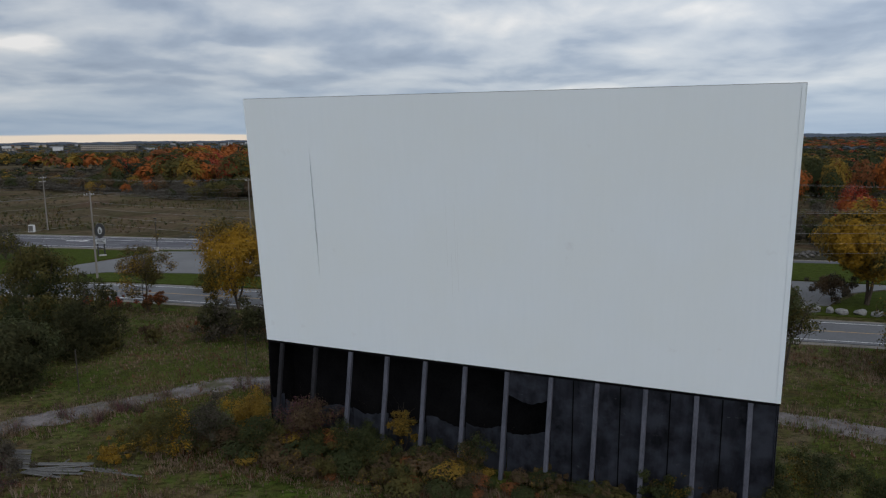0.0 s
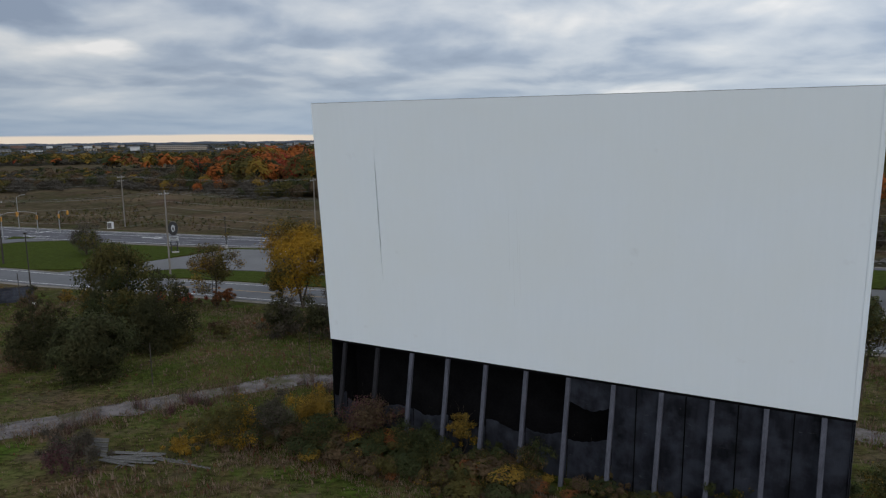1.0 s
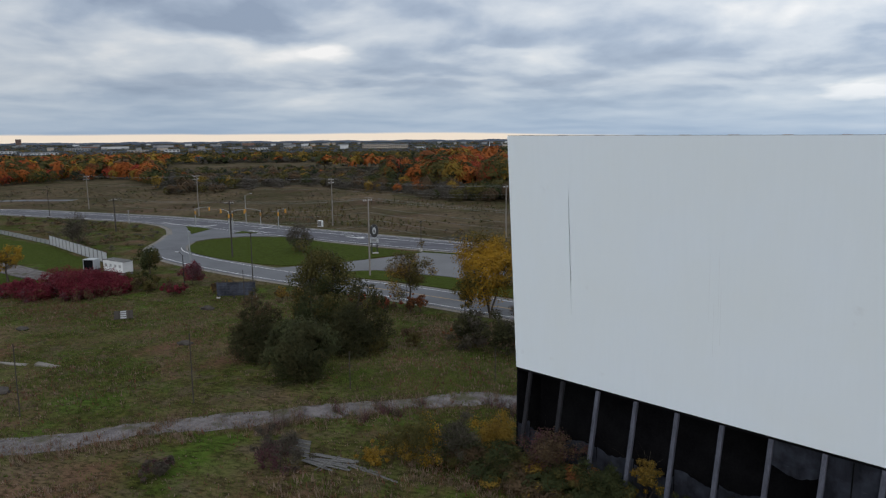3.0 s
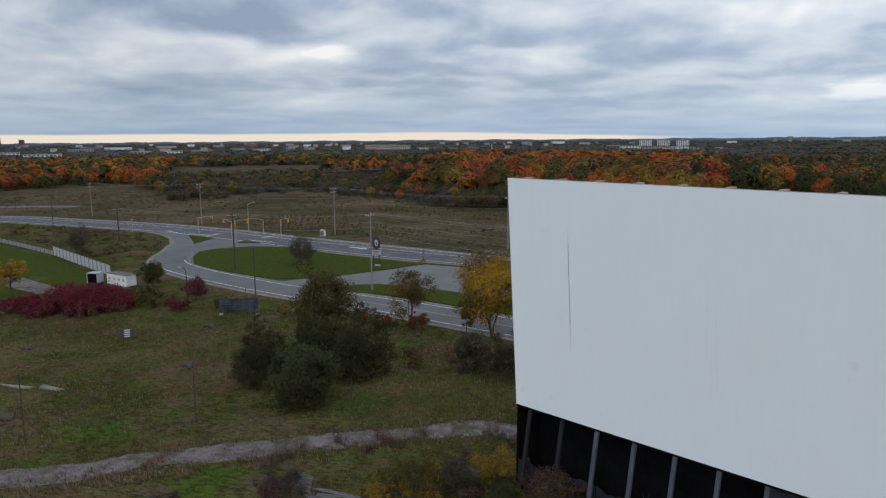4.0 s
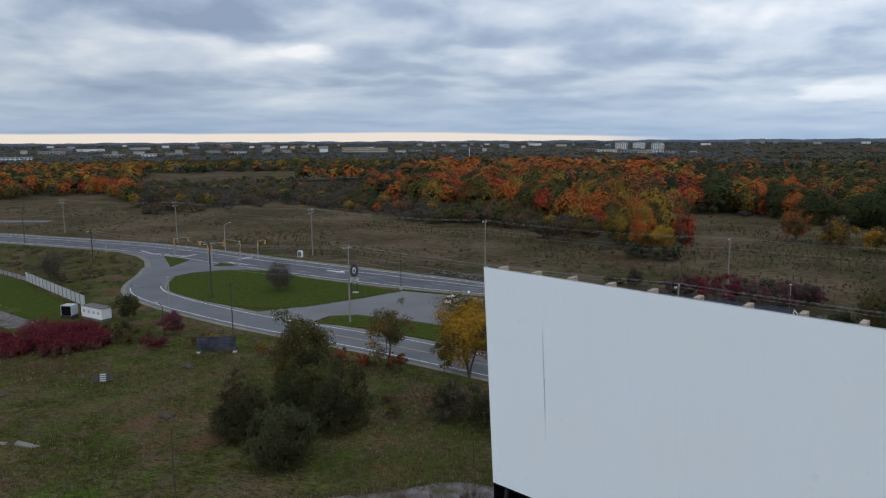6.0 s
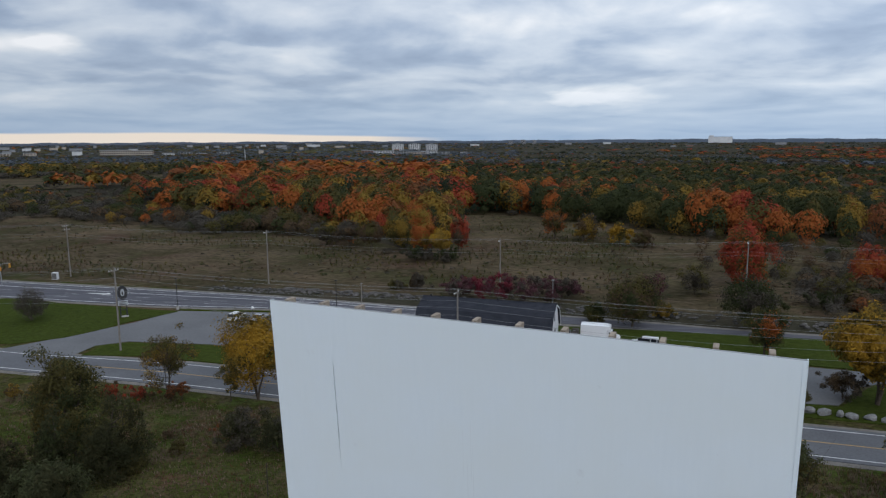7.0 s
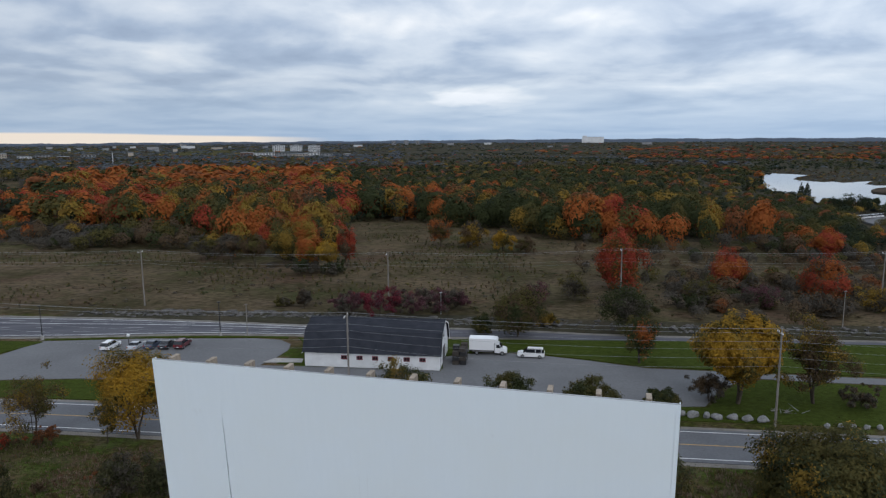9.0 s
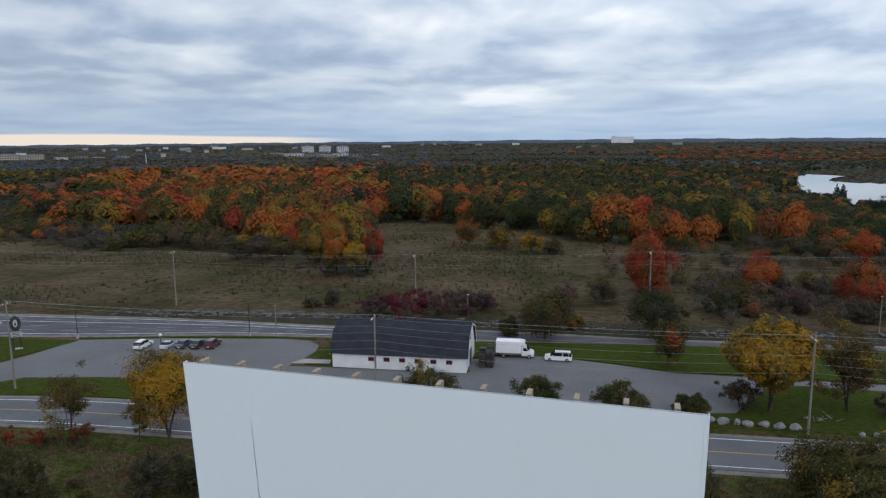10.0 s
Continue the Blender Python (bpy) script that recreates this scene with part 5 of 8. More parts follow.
# along the near side of the road
tree("thin_tree", (-42.8, 98.4), 10.6, 7.6, 1.6, 2400, 0.13, ["olive", "brown", "gold"], "thin-crowned young tree with few brownish leaves", "tree", 28, count=16, trunk=0.16, limbs=18, twigs=4, ragged=True)
tree("yellow_tree", (-29.2, 97.0), 13.4, 11.2, 3.0, 5200, 0.16, ["yellow", "gold", "olive"], "bright yellow autumn tree with several dark stems", "tree", 29, form="lobed", count=20, trunk=0.3, stems=4, limbs=18, share=[0.5, 0.35, 0.15])
tree("thin_yellow_tree", (-33.0, 96.4), 7.0, 3.6, 0.8, 900, 0.13, ["gold", "olive"], "slender yellowing sapling by the road", "tree", 30, trunk=0.07, twigs=2)
tree("dark_shrub", (-26.5, 79.5), 5.2, 6.5, 0.1, 1500, 0.16, ["juniper", "twig"], "dark green spreading shrub with bare twigs", "shrub", 31, count=16, stems=4, trunk=0.1, twigs=3, ragged=True)
tree("dark_shrub", (-21.5, 78.0), 5.6, 7.0, 0.1, 1600, 0.16, ["juniper", "twig"], "dark green spreading shrub with bare tips", "shrub", 32, count=16, stems=4, trunk=0.1, twigs=3, ragged=True, share=[0.7, 0.3])
tree("dark_shrub", (-16.5, 77.5), 4.8, 6.0, 0.1, 1700, 0.17, ["juniper", "brown"], "dark green spreading shrub with bare tips", "shrub", 33, count=14, stems=4, trunk=0.1, share=[0.7, 0.3])
for i, (x, y, h, w, m, k) in enumerate([(-51, 96.8, 2.6, 6.0, "red", "low red sumac bush"), (-40.3, 96.4, 3.6, 2.4, "rusty", "slender bush with russet leaves"), (-41.6, 95.8, 3.0, 2.0, "rusty", "slender bush with russet leaves"), (-57, 98, 1.6, 4, "brown", "low brown roadside brush"),
                                       (-46, 96.2, 2.4, 5.0, "red", "low red sumac bush"), (-29, 84, 1.8, 6.0, "rusty", "low reddish brush in the grass"), (-36, 82, 1.2, 3.0, "brown", "low brown brush in the grass"), (-32.8, 76.5, 2.0, 2.4, "olive", "small dark shrub in the grass"), (-65, 96.5, 2.4, 3.4, "gold", "small yellow roadside shrub"), (-61, 95.2, 3.2, 3.0, "gold", "small yellow roadside shrub")]):
    tree("low_bush", (x, y), h, w, 0.05, 700, 0.11, [m, "brown"] if m != "brown" else ["brown"], k, "bush", 40 + i, count=11, trunk=0.05, stems=3, limbs=9, twigs=1, ragged=True, fill=0.25)
# bushes round the foot of the screen
FOOT_BUSHES = [
    (-9.6, 45.6, 4.4, 4.6, ["brown", "maroon", "green"], "reddish-brown bush against the black base"), (-5.6, 43.4, 3.2, 5.4, ["green", "olive"], "tangled green bush against the black base"),
    (-12.2, 44.6, 2.9, 4.4, ["green", "olive", "brown"], "tangled dark bush at the screen's foot"), (-2.9, 44.3, 4.6, 2.2, ["gold", "olive", "yellow"], "vine with yellow leaves climbing the base"),
    (-1.6, 42.0, 2.4, 4.6, ["green", "olive", "gold"], "green bush with yellowing leaves"), (1.7, 41.8, 3.0, 3.0, ["green", "brown", "gold"], "vine and bush climbing a post"),
    (-14.2, 48.2, 3.8, 4.2, ["gold", "yellow"], "yellow-green bush beside the screen"), (-16.5, 45.7, 4.2, 5.0, ["twig", "green", "brown"], "dark half-bare bush beside the screen"),
    (-20.9, 45.2, 2.5, 3.6, ["olive", "gold"], "low olive bush by the track"), (-18.9, 45.3, 4.0, 4.0, ["olive", "yellow"], "dull olive bush by the track"), (-22.3, 43.8, 1.8, 2.8, ["gold", "yellow"], "small yellowing bush by fallen planks"),
    (-28.6, 41.0, 3.3, 5.0, ["twig", "maroon"], "dark leafless grey-brown bush"), (-36.4, 37.4, 1.7, 3.2, ["twig", "maroon"], "low dark leafless bush"),
    (21.5, 37.6, 4.2, 5.0, ["green", "olive", "gold"], "green and yellow bush at the screen's end"), (18.4, 36.6, 3.0, 3.6, ["green", "olive"], "dark green bush at the screen's foot"),
    (12.6, 37.6, 2.1, 4.0, ["green", "gold"], "low green and gold bush at the screen's foot"), (24.8, 36.0, 3.2, 4.6, ["green", "olive", "gold"], "dark green bush at the screen's end"), (15.6, 36.8, 2.0, 3.2, ["brown", "olive"], "low brownish bush at the screen's foot"),
    (6.0, 39.6, 1.3, 3.6, ["brown", "olive", "gold"], "low brownish brush at the screen's foot"), (-8.0, 41.2, 1.9, 4.6, ["olive", "brown", "gold"], "low tangled brush at the screen's foot"), (-4.0, 40.0, 1.6, 4.4, ["olive", "brown", "gold"], "low tangled brush with yellow leaves"), (9.2, 38.4, 1.3, 3.4, ["olive", "brown"], "low tangled brush at the screen's foot")]
for i, (x, y, h, w, ms, k) in enumerate(FOOT_BUSHES):
    tree("bush", (x, y), h, w, 0.05, int(620 * w), 0.066, ms, k, "bush", 60 + i, count=int(7 + 2 * w), trunk=0.06, stems=3, limbs=9, twigs=1, fill=0.2, sink=0.1, ragged=True, share=[0.55, 0.37, 0.08] if len(ms) == 3 else [0.72, 0.28])
# behind the screen, between it and the road
for i, (x, y, h, w, ms) in enumerate([(7.8, 104.5, 6.7, 12.0, ["green", "olive", "gold"]), (24.4, 99.6, 5.7, 8.0, ["green", "olive"]), (36.4, 96.8, 5.1, 9.6, ["olive", "green"]), (46.2, 94.0, 3.7, 7.6, ["green", "olive"])]):
    tree("roadside_shrub", (x, y), h, w, 0.5, 2600, 0.16, ms, "spreading green shrub on the roadside verge", "shrub", 90 + i, count=30, trunk=0.18, stems=2, fill=0.3, share=[0.55, 0.38, 0.07] if len(ms) == 3 else [0.6, 0.4])
tree("ragged_tree", (31.0, 61.0), 11.5, 5.4, 2.0, 900, 0.15, ["cedar", "olive"], "ragged tree with drooping grey-green branches", "tree", 95, count=16, trunk=0.16, limbs=16, twigs=3, ragged=True)
tree("large_bush_tree", (50.5, 62.0), 9.8, 18.0, -2.0, 17000, 0.17, ["olive", "cedar", "gold"], "very broad olive green bush-like tree", "tree", 96, form="full", count=70, trunk=0.3, stems=4, limbs=24, share=[0.60, 0.28, 0.12])
tree("large_bush_tree", (66, 58.0), 8.5, 11, 0.2, 3000, 0.19, ["olive", "brown", "green"], "broad brownish bush-like tree", "tree", 97, count=22, trunk=0.2, stems=4)
# across the road
tree("golden_tree", (59.3, 95.2), 14.4, 12.8, 3.8, 9500, 0.24, ["yellow", "gold", "olive"], "large golden autumn tree by the drive", "tree", 98, form="full", count=26, trunk=0.36, stems=2, limbs=18, share=[0.52, 0.33, 0.15])
tree("golden_tree", (70.8, 93.5), 15.2, 9.6, 1.0, 4200, 0.17, ["gold", "olive", "brown"], "thin-leaved golden-brown tree by the drive", "tree", 99, count=22, trunk=0.3, stems=2, limbs=20, twigs=3, ragged=True)
tree("brown_bush", (56.0, 98.0), 4.6, 8.4, 0.1, 1500, 0.15, ["brown", "twig"], "half-bare brown bush on the verge", "bush", 100, ragged=True, fill=0.2, twigs=2, count=16, stems=4, trunk=0.1)
tree("brown_bush", (77, 91.0), 3.2, 8.0, 0.1, 1300, 0.15, ["twig", "brown"], "half-bare brown bush below a golden tree", "bush", 101, ragged=True, fill=0.2, twigs=2, count=16, stems=4, trunk=0.1)
tree("lawn_tree", (52.6, 116.2), 9.0, 6.8, 1.0, 2200, 0.18, ["olive", "green", "orange"], "green lawn tree with an orange side", "tree", 102, count=16, trunk=0.2, share=[0.4, 0.4, 0.2])
tree("lawn_tree", (57.6, 134.5), 12.2, 11.0, 0.8, 3000, 0.2, ["green", "twig"], "dark half-bare tree beside the highway", "tree", 103, count=18, trunk=0.25, share=[0.6, 0.4])
tree("roadside_maple", (35.0, 136.6), 11.0, 12.4, 0.8, 3400, 0.2, ["olive", "brown", "green"], "olive and brown tree beside the highway", "tree", 104, form="lobed", count=22, trunk=0.28, stems=2)
tree("red_maple", (73, 176), 17.0, 14.0, -1.8, 5400, 0.26, ["red", "olive", "orange"], "large maple, half red and half green", "tree", 105, form="lobed", count=26, trunk=0.35, share=[0.55, 0.30, 0.15])
tree("red_maple", (104, 174), 10.6, 10.4, -1.6, 2600, 0.25, ["red", "orange"], "red and orange maple in the scrub", "tree", 106, form="lobed", count=18, trunk=0.3)
tree("orange_maple", (116, 151), 11.0, 11.5, 0.5, 3000, 0.25, ["orange", "brown", "red"], "orange maple in bare scrub", "tree", 107, form="lobed", count=20, trunk=0.3)
tree("orange_maple", (158, 207), 11.0, 10.5, 0.5, 2200, 0.28, ["red", "orange"], "round orange-red maple at the wood's edge", "tree", 108, form="lobed", count=18, trunk=0.3)
for i, (x, y, h, w, ms, k) in enumerate([(-11, 217, 13.5, 8.5, ["orange", "gold"], "orange maple at the field's edge"), (-5, 213.5, 11.0, 7.5, ["yellow", "gold"], "yellow tree at the field's edge"), (1.0, 221, 13.0, 6.5, ["red", "brown"], "russet tree at the field's edge"),
                                         (-19, 228, 14, 9, ["gold", "olive"], "golden tree at the field's edge"), (-28, 226, 12, 9, ["olive", "brown"], "olive tree at the field's edge"), (-13, 238, 16, 9.5, ["orange", "gold"], "orange and golden maple at the field's edge"), (-37, 236, 11, 9, ["twig", "brown"], "bare grey tree at the field's edge"),
                                         (36.5, 259, 12.6, 12.0, ["orange", "brown", "olive"], "rounded russet tree alone in the field"), (49, 256, 12.0, 9.0, ["twig", "gold"], "half-bare tree in the field"), (46, 252, 9, 8, ["gold", "brown"], "golden brown tree in the field"), (57, 243, 8.6, 9, ["olive", "yellow"], "yellow-green bush in the field"), (64, 238, 6.4, 8, ["olive", "brown"], "olive bush in the field"), (-46, 245, 8, 10, ["twig", "olive"], "bare grey scrub at the field's edge"), (-13, 212, 5.5, 12, ["twig", "green"], "dark scrub at the field's edge"), (-3, 210, 4.6, 9, ["green", "twig"], "dark scrub at the field's edge")]):
    tree("field_tree", (x, y), h if i > 6 else h * 0.92, w, 0.3 if i > 6 else 3.2, 1700, 0.26, ms, k, "tree", 120 + i, form="lobed" if i < 7 else "round", ragged=i >= 7, fill=0.3, count=20, trunk=0.22, stems=2)
# scrub beside the highway
for i, (x, y, h, w, ms, k) in enumerate([(8, 161, 6.2, 15, ["maroon", "crimson"], "maroon sumac thicket beside the highway"), (18, 160.5, 5.8, 15, ["maroon", "twig"], "maroon leafless thicket beside the highway"), (25, 162, 5.4, 10, ["maroon", "twig"], "dull maroon sumac thicket beside the highway"), (0, 163, 5.0, 9, ["maroon", "twig"], "crimson sumac thicket beside the highway"),
                                         (-10, 171, 5.0, 4.4, ["twig", "brown"], "small ragged half-bare tree in the field"), (-15, 172, 2.4, 5, ["twig", "olive"], "low bare scrub in the field"), (46, 162, 6.4, 9, ["twig", "maroon"], "bare grey scrub by the highway"), (57, 165, 7.6, 8, ["twig", "olive"], "bare grey scrub by the highway"), (88, 158, 6.5, 12, ["twig", "olive"], "bare grey scrub by the highway"),
                                         (98, 150, 6.5, 12, ["twig", "maroon"], "bare grey scrub by the highway"), (108, 141, 6.0, 10, ["twig", "brown"], "bare grey scrub by the highway"), (122, 142, 7, 12, ["twig", "gold"], "half-bare scrub by the highway"), (80, 150, 4.5, 10, ["green", "twig"], "dark green scrub by the highway"), (66, 148, 4.5, 12, ["green", "olive"], "dark green scrub by the highway"), (137, 133, 6.0, 12, ["twig", "brown"], "bare grey scrub by the highway"), (43, 143.5, 3.4, 6, ["olive", "gold"], "small olive bush by the highway"), (28, 140.5, 4.2, 5.5, ["green", "olive"], "dark bush by the highway")]):
    tree("scrub", (x, y), h, w * (1.2 if i < 4 else 1.0), 0.05, 3200 if i < 4 else 1500, 0.20, ms, k, "shrub", 150 + i, form="round", ragged=i < 4, fill=0.15 if i < 4 else 0.25, count=30 if i < 4 else 16, trunk=0.08, stems=4, limbs=10)
# beyond the field to the west
tree("leafless_bush", (-89.6, 141.0), 7.4, 7.8, 0.4, 1900, 0.13, ["twig"], "bare dark grey bush on the lawn island", "bush", 180, count=14, stems=4, trunk=0.12, limbs=18, twigs=5)
tree("orange_tree", (-124, 93.2), 7.4, 7.6, 1.8, 1000, 0.16, ["gold", "yellow"], "round golden tree on the lawn", "tree", 181, limbs=18, twigs=2, ragged=True, count=14, trunk=0.2)
tree("bare_tree", (-149, 132), 9.6, 8.0, 1.0, 700, 0.15, ["twig"], "bare grey tree on the roadside bank", "tree", 182, count=14, trunk=0.16, limbs=20, twigs=5)
tree("bare_tree", (-153, 134), 7, 6.0, 0.4, 700, 0.15, ["twig", "green"], "bare grey tree on the roadside bank", "tree", 183, count=14, trunk=0.12, limbs=16, twigs=4)
tree("green_shrub", (-102.5, 107.0), 6.2, 5.6, 0.6, 1300, 0.16, ["olive", "green"], "olive green tree by the white trailer", "tree", 184, count=14, trunk=0.14, twigs=2)
tree("maroon_shrub", (-88, 102.2), 4.8, 4.6, 0.2, 1100, 0.15, ["maroon", "crimson"], "dark maroon roadside shrub", "shrub", 185, count=12, stems=3, trunk=0.08)
rs = random.Random(5)
for i in range(30):
    # tall in the middle of the stand, dwindling to low red brush at its edges
    f, g = 0.72 * rs.random(), (i % 5) / 4
    x = -124 + 33 * f + 7 * g + rs.uniform(-1, 1)
    y = 82 + 19 * f - 6 * g + rs.uniform(-1, 1)
    mid = max(0.0, 1 - abs(f - 0.54) / 0.32) * (1 - 0.5 * g)
    tree("sumac_thicket", (x, y), 1.4 + 3.6 * mid + rs.uniform(0, 0.6), rs.uniform(4.0, 6.0) + 3.5 * mid, -0.9, 1200, 0.14, [["crimson", "rust"], ["crimson", "maroon"], ["crimson", "brown"]][i % 3], "dense dark crimson sumac thicket" if mid > 0.4 else "low crimson sumac brush in rusty grass", "bush", 190 + i, count=26, stems=4, trunk=0.05, limbs=10, share=[0.7, 0.3], group="sumac thickets", fill=0.3)
for i, (x, y, h, w, ms, k) in enumerate([(-92, 95.5, 2.8, 8, ["olive", "brown"], "olive and brown roadside brush"), (-85.7, 94.8, 2.2, 6, ["brown", "crimson"], "brown and crimson roadside brush"), (-78, 98.2, 2.2, 6, ["brown", "gold"], "brown and golden roadside brush"), (-97, 99, 3.0, 6, ["olive", "green"], "dull green roadside brush by the bend")]):
    tree("roadside_brush", (x, y), h, w, 0.0, 900, 0.16, ms, k, "bush", 230 + i, count=13, stems=3, trunk=0.05)

# rows of young trees and tufts in the far field
rng = np.random.default_rng(5)
ax, ay = np.meshgrid(np.arange(-150, 60, 1.9), np.arange(176, 300, 3.9))
px_, py_ = (ax + rng.uniform(-0.7, 0.7, ax.shape)).ravel(), (ay + 0.12 * -ax + rng.uniform(-0.6, 0.6, ax.shape)).ravel()
tt, rr = np.degrees(np.arctan2(-px_, py_)), np.hypot(px_, py_)
ok = (rr < forest_edge(tt) - 6) & (py_ > np.interp(px_, HWY_X, HWY_Y) + 18) & (rng.random(len(px_)) < 0.95 * ss(0.36, 0.60, patches(px_, py_, 17, 51)))
px_, py_ = px_[ok], py_[ok]
grow("young_tree_rows", px_, py_, rng.uniform(0.5, 1.6, len(px_)), rng.uniform(0.4, 0.9, len(px_)), rng.choice([3, 3, 4, 6], len(px_)), 26, "rows of small young trees in the field", 6)
t_, r_, x_, y_, rg = scatter(160, 420, 15, 31)
ok = (r_ < forest_edge(t_)) & (y_ > np.interp(x_, HWY_X, HWY_Y) + 15) & (patches(x_, y_, 9, 52) > 0.45)
x_, y_ = x_[ok], y_[ok]
grow("field_tufts", x_, y_, rg.uniform(0.25, 0.8, len(x_)), rg.uniform(0.4, 1.5, len(x_)), rg.choice([3, 6, 7, 6, 4], len(x_)), 14, "scattered weeds and low brush in the field", 32)


def tufts(name, n, box, mats, share, seed, hmin, hmax, wid, per, where, label):
    """Tufts of upright blades, in one mesh."""
    rng = np.random.default_rng(seed)
    x, y = rng.uniform(box[0], box[1], n), rng.uniform(box[2], box[3], n)
    keep = where(x, y, rng)
    x, y = x[keep], y[keep]
    k = len(x)
    z = hgt(x, y)
    h = rng.uniform(hmin, hmax, k) * (0.6 + 0.8 * patches(x, y, 6, seed))
    out = []
    for j in range(per):
        a = rng.uniform(0, 6.283, k)
        r = rng.uniform(0, 1, k) * (wid * 1.6 + 0.12)
        bx, by = x + np.cos(a) * r, y + np.sin(a) * r
        d = np.stack([np.cos(a + 1.2), np.sin(a + 1.2), np.zeros(k)], 1) * (wid * rng.uniform(0.25, 0.6, k))[:, None]
        lean = np.stack([np.cos(a), np.sin(a), np.zeros(k)], 1) * (h * rng.uniform(0.1, 0.6, k))[:, None]
        b = np.stack([bx, by, z - 0.05], 1)
        t = b + lean + np.stack([np.zeros(k), np.zeros(k), h * rng.uniform(0.7, 1.15, k)], 1)
        out.append(np.stack([b - d, b + d, t], 1))
    co = np.concatenate(out).reshape(-1, 3)
    m = rng.choice(len(mats), k, p=share)
    ob = new(name, loose_mesh(name, co, [M[i] for i in mats], np.tile(m, per)))
    return tagged(ob, label, "grass", kind="stuff")


TRK = TRACK


def off_track(x, y, gap=2.0):
    d = np.full(len(x), 1e9)
    for p in TRK[::4]:
        d = np.minimum(d, np.hypot(x - p[0], y - p[1]))
    return d > gap


def meadow(x, y, rng):
    d = (road_edge(x) - y) * 0.966
    return (d > 3.0) & off_track(x, y) & (rng.random(len(x)) < 0.25 + 0.75 * patches(x, y, 9, 3))


def dry(x, y, rng):
    d = (road_edge(x) - y) * 0.966
    return (d > 2.0) & off_track(x, y) & (patches(x, y, 8, 5) + 0.12 * (y < 45) + 0.05 * (d < 9) + 0.4 * (np.hypot((x + 23) / 6, (y - 39.5) / 2.6) < 1) > 0.66 + 0.2 * rng.random(len(x)))


def trackside(x, y, rng):
    return ~off_track(x, y, 3.0) & off_track(x, y, 1.2) | (~off_track(x, y, 1.2) & (rng.random(len(x)) < 0.13))


tufts("grass_tufts", 135000, (-110, 60, 18, 100), ["blade", "straw", "brown", "rust"], [0.62, 0.20, 0.10, 0.08], 7, 0.08, 0.34, 0.17, 3, meadow, "long rough grass in green and straw tones")
tufts("dry_grass", 52000, (-90, 60, 18, 100), ["straw", "brown", "rust"], [0.6, 0.3, 0.1], 8, 0.2, 0.55, 0.11, 5, dry, "drifts of tall dry straw-coloured grass")
tufts("rusty_grass", 16000, (-118, -15, 66, 101), ["rust", "straw", "brown"], [0.6, 0.2, 0.2], 12, 0.15, 0.5, 0.09, 6, lambda x, y, rng: ((road_edge(x) - y) * 0.966 > 2.5) & ((np.hypot((x + 97) / 17, (y - 80) / 5.5) < rng.uniform(0.5, 1.1, len(x))) | (np.hypot((x + 28) / 7, (y - 86) / 6) < rng.uniform(0.4, 1.1, len(x))) | ((road_edge(x) - y < 9) & (patches(x, y, 7, 8) > 0.55))), "rusty red-brown grass beside the sumac and the road")
tufts("green_grass", 9000, (-42, -12, 52, 72), ["blade"], [1.0], 14, 0.08, 0.2, 0.30, 4, lambda x, y, rng: np.hypot((x + 27) / 13, (y - 62.5) / 6.5) < rng.uniform(0.3, 1.1, len(x)), "bright green grass beside the evergreens")
tufts("weed_stalks", 1500, (-34, -14, 44, 60), ["twig", "straw", "maroon"], [0.5, 0.3, 0.2], 15, 0.7, 1.7, 0.035, 16, lambda x, y, rng: ~off_track(x, y, 4.2) & off_track(x, y, 1.4) & (y < np.interp(x, TRK[:, 0], TRK[:, 1])) & (patches(x, y, 2.0, 6) > 0.52), "bare dry weed stalks before the gravel track")
tufts("verge_weeds", 9000, (-66, -14, 28, 60), ["straw", "brown", "rust"], [0.62, 0.2, 0.18], 16, 0.15, 0.6, 0.07, 5, lambda x, y, rng: ~off_track(x, y, 4.4) & off_track(x, y, 1.2) & (y < np.interp(x, TRK[:, 0], TRK[:, 1])) & (patches(x, y, 3.0, 7) > 0.38), "brown dry weeds along the near side of the track")
tufts("track_weeds", 64000, (-75, 50, 22, 66), ["straw", "brown", "blade"], [0.4, 0.3, 0.3], 9, 0.12, 0.5, 0.09, 4, trackside, "dry weeds along the gravel track")

# tangled undergrowth in front of the screen's base
rg = np.random.default_rng(45)
k_ = 200
u_, v_ = rg.uniform(-3, 36, k_), 1.2 + rg.random(k_) ** 1.5 * 4.2
x_, y_ = -12.68 + u_ * 0.9248 - 0.3805 * v_, 48.81 - u_ * 0.3805 - 0.9248 * v_
tall_ = rg.uniform(0.5, 1.5, k_) * (1.15 - 0.06 * v_) * (0.7 + 0.5 * (u_ < 16))
grow("undergrowth", x_, y_, tall_, tall_ * rg.uniform(1.1, 1.9, k_), rg.choice([4, 4, 3, 6, 9, 4, 2, 6], k_), 720, "tangled brown and green undergrowth with dry weeds", 46)
tufts("tall_weeds", 42000, (-44, 30, 20, 47), ["straw", "rust", "brown"], [0.68, 0.18, 0.14], 10, 0.15, 0.55, 0.09, 4, lambda x, y, rng: ((x + 12.68) * 0.3805 + (y - 48.81) * 0.9248 < -2.6) & (patches(x, y, 3.0, 4) + 0.16 * ss(-30, -20, x) + 0.16 * ss(-6, 4, x) > 0.56 + 0.2 * rng.random(len(x))), "pale dry weeds in drifts before the screen")



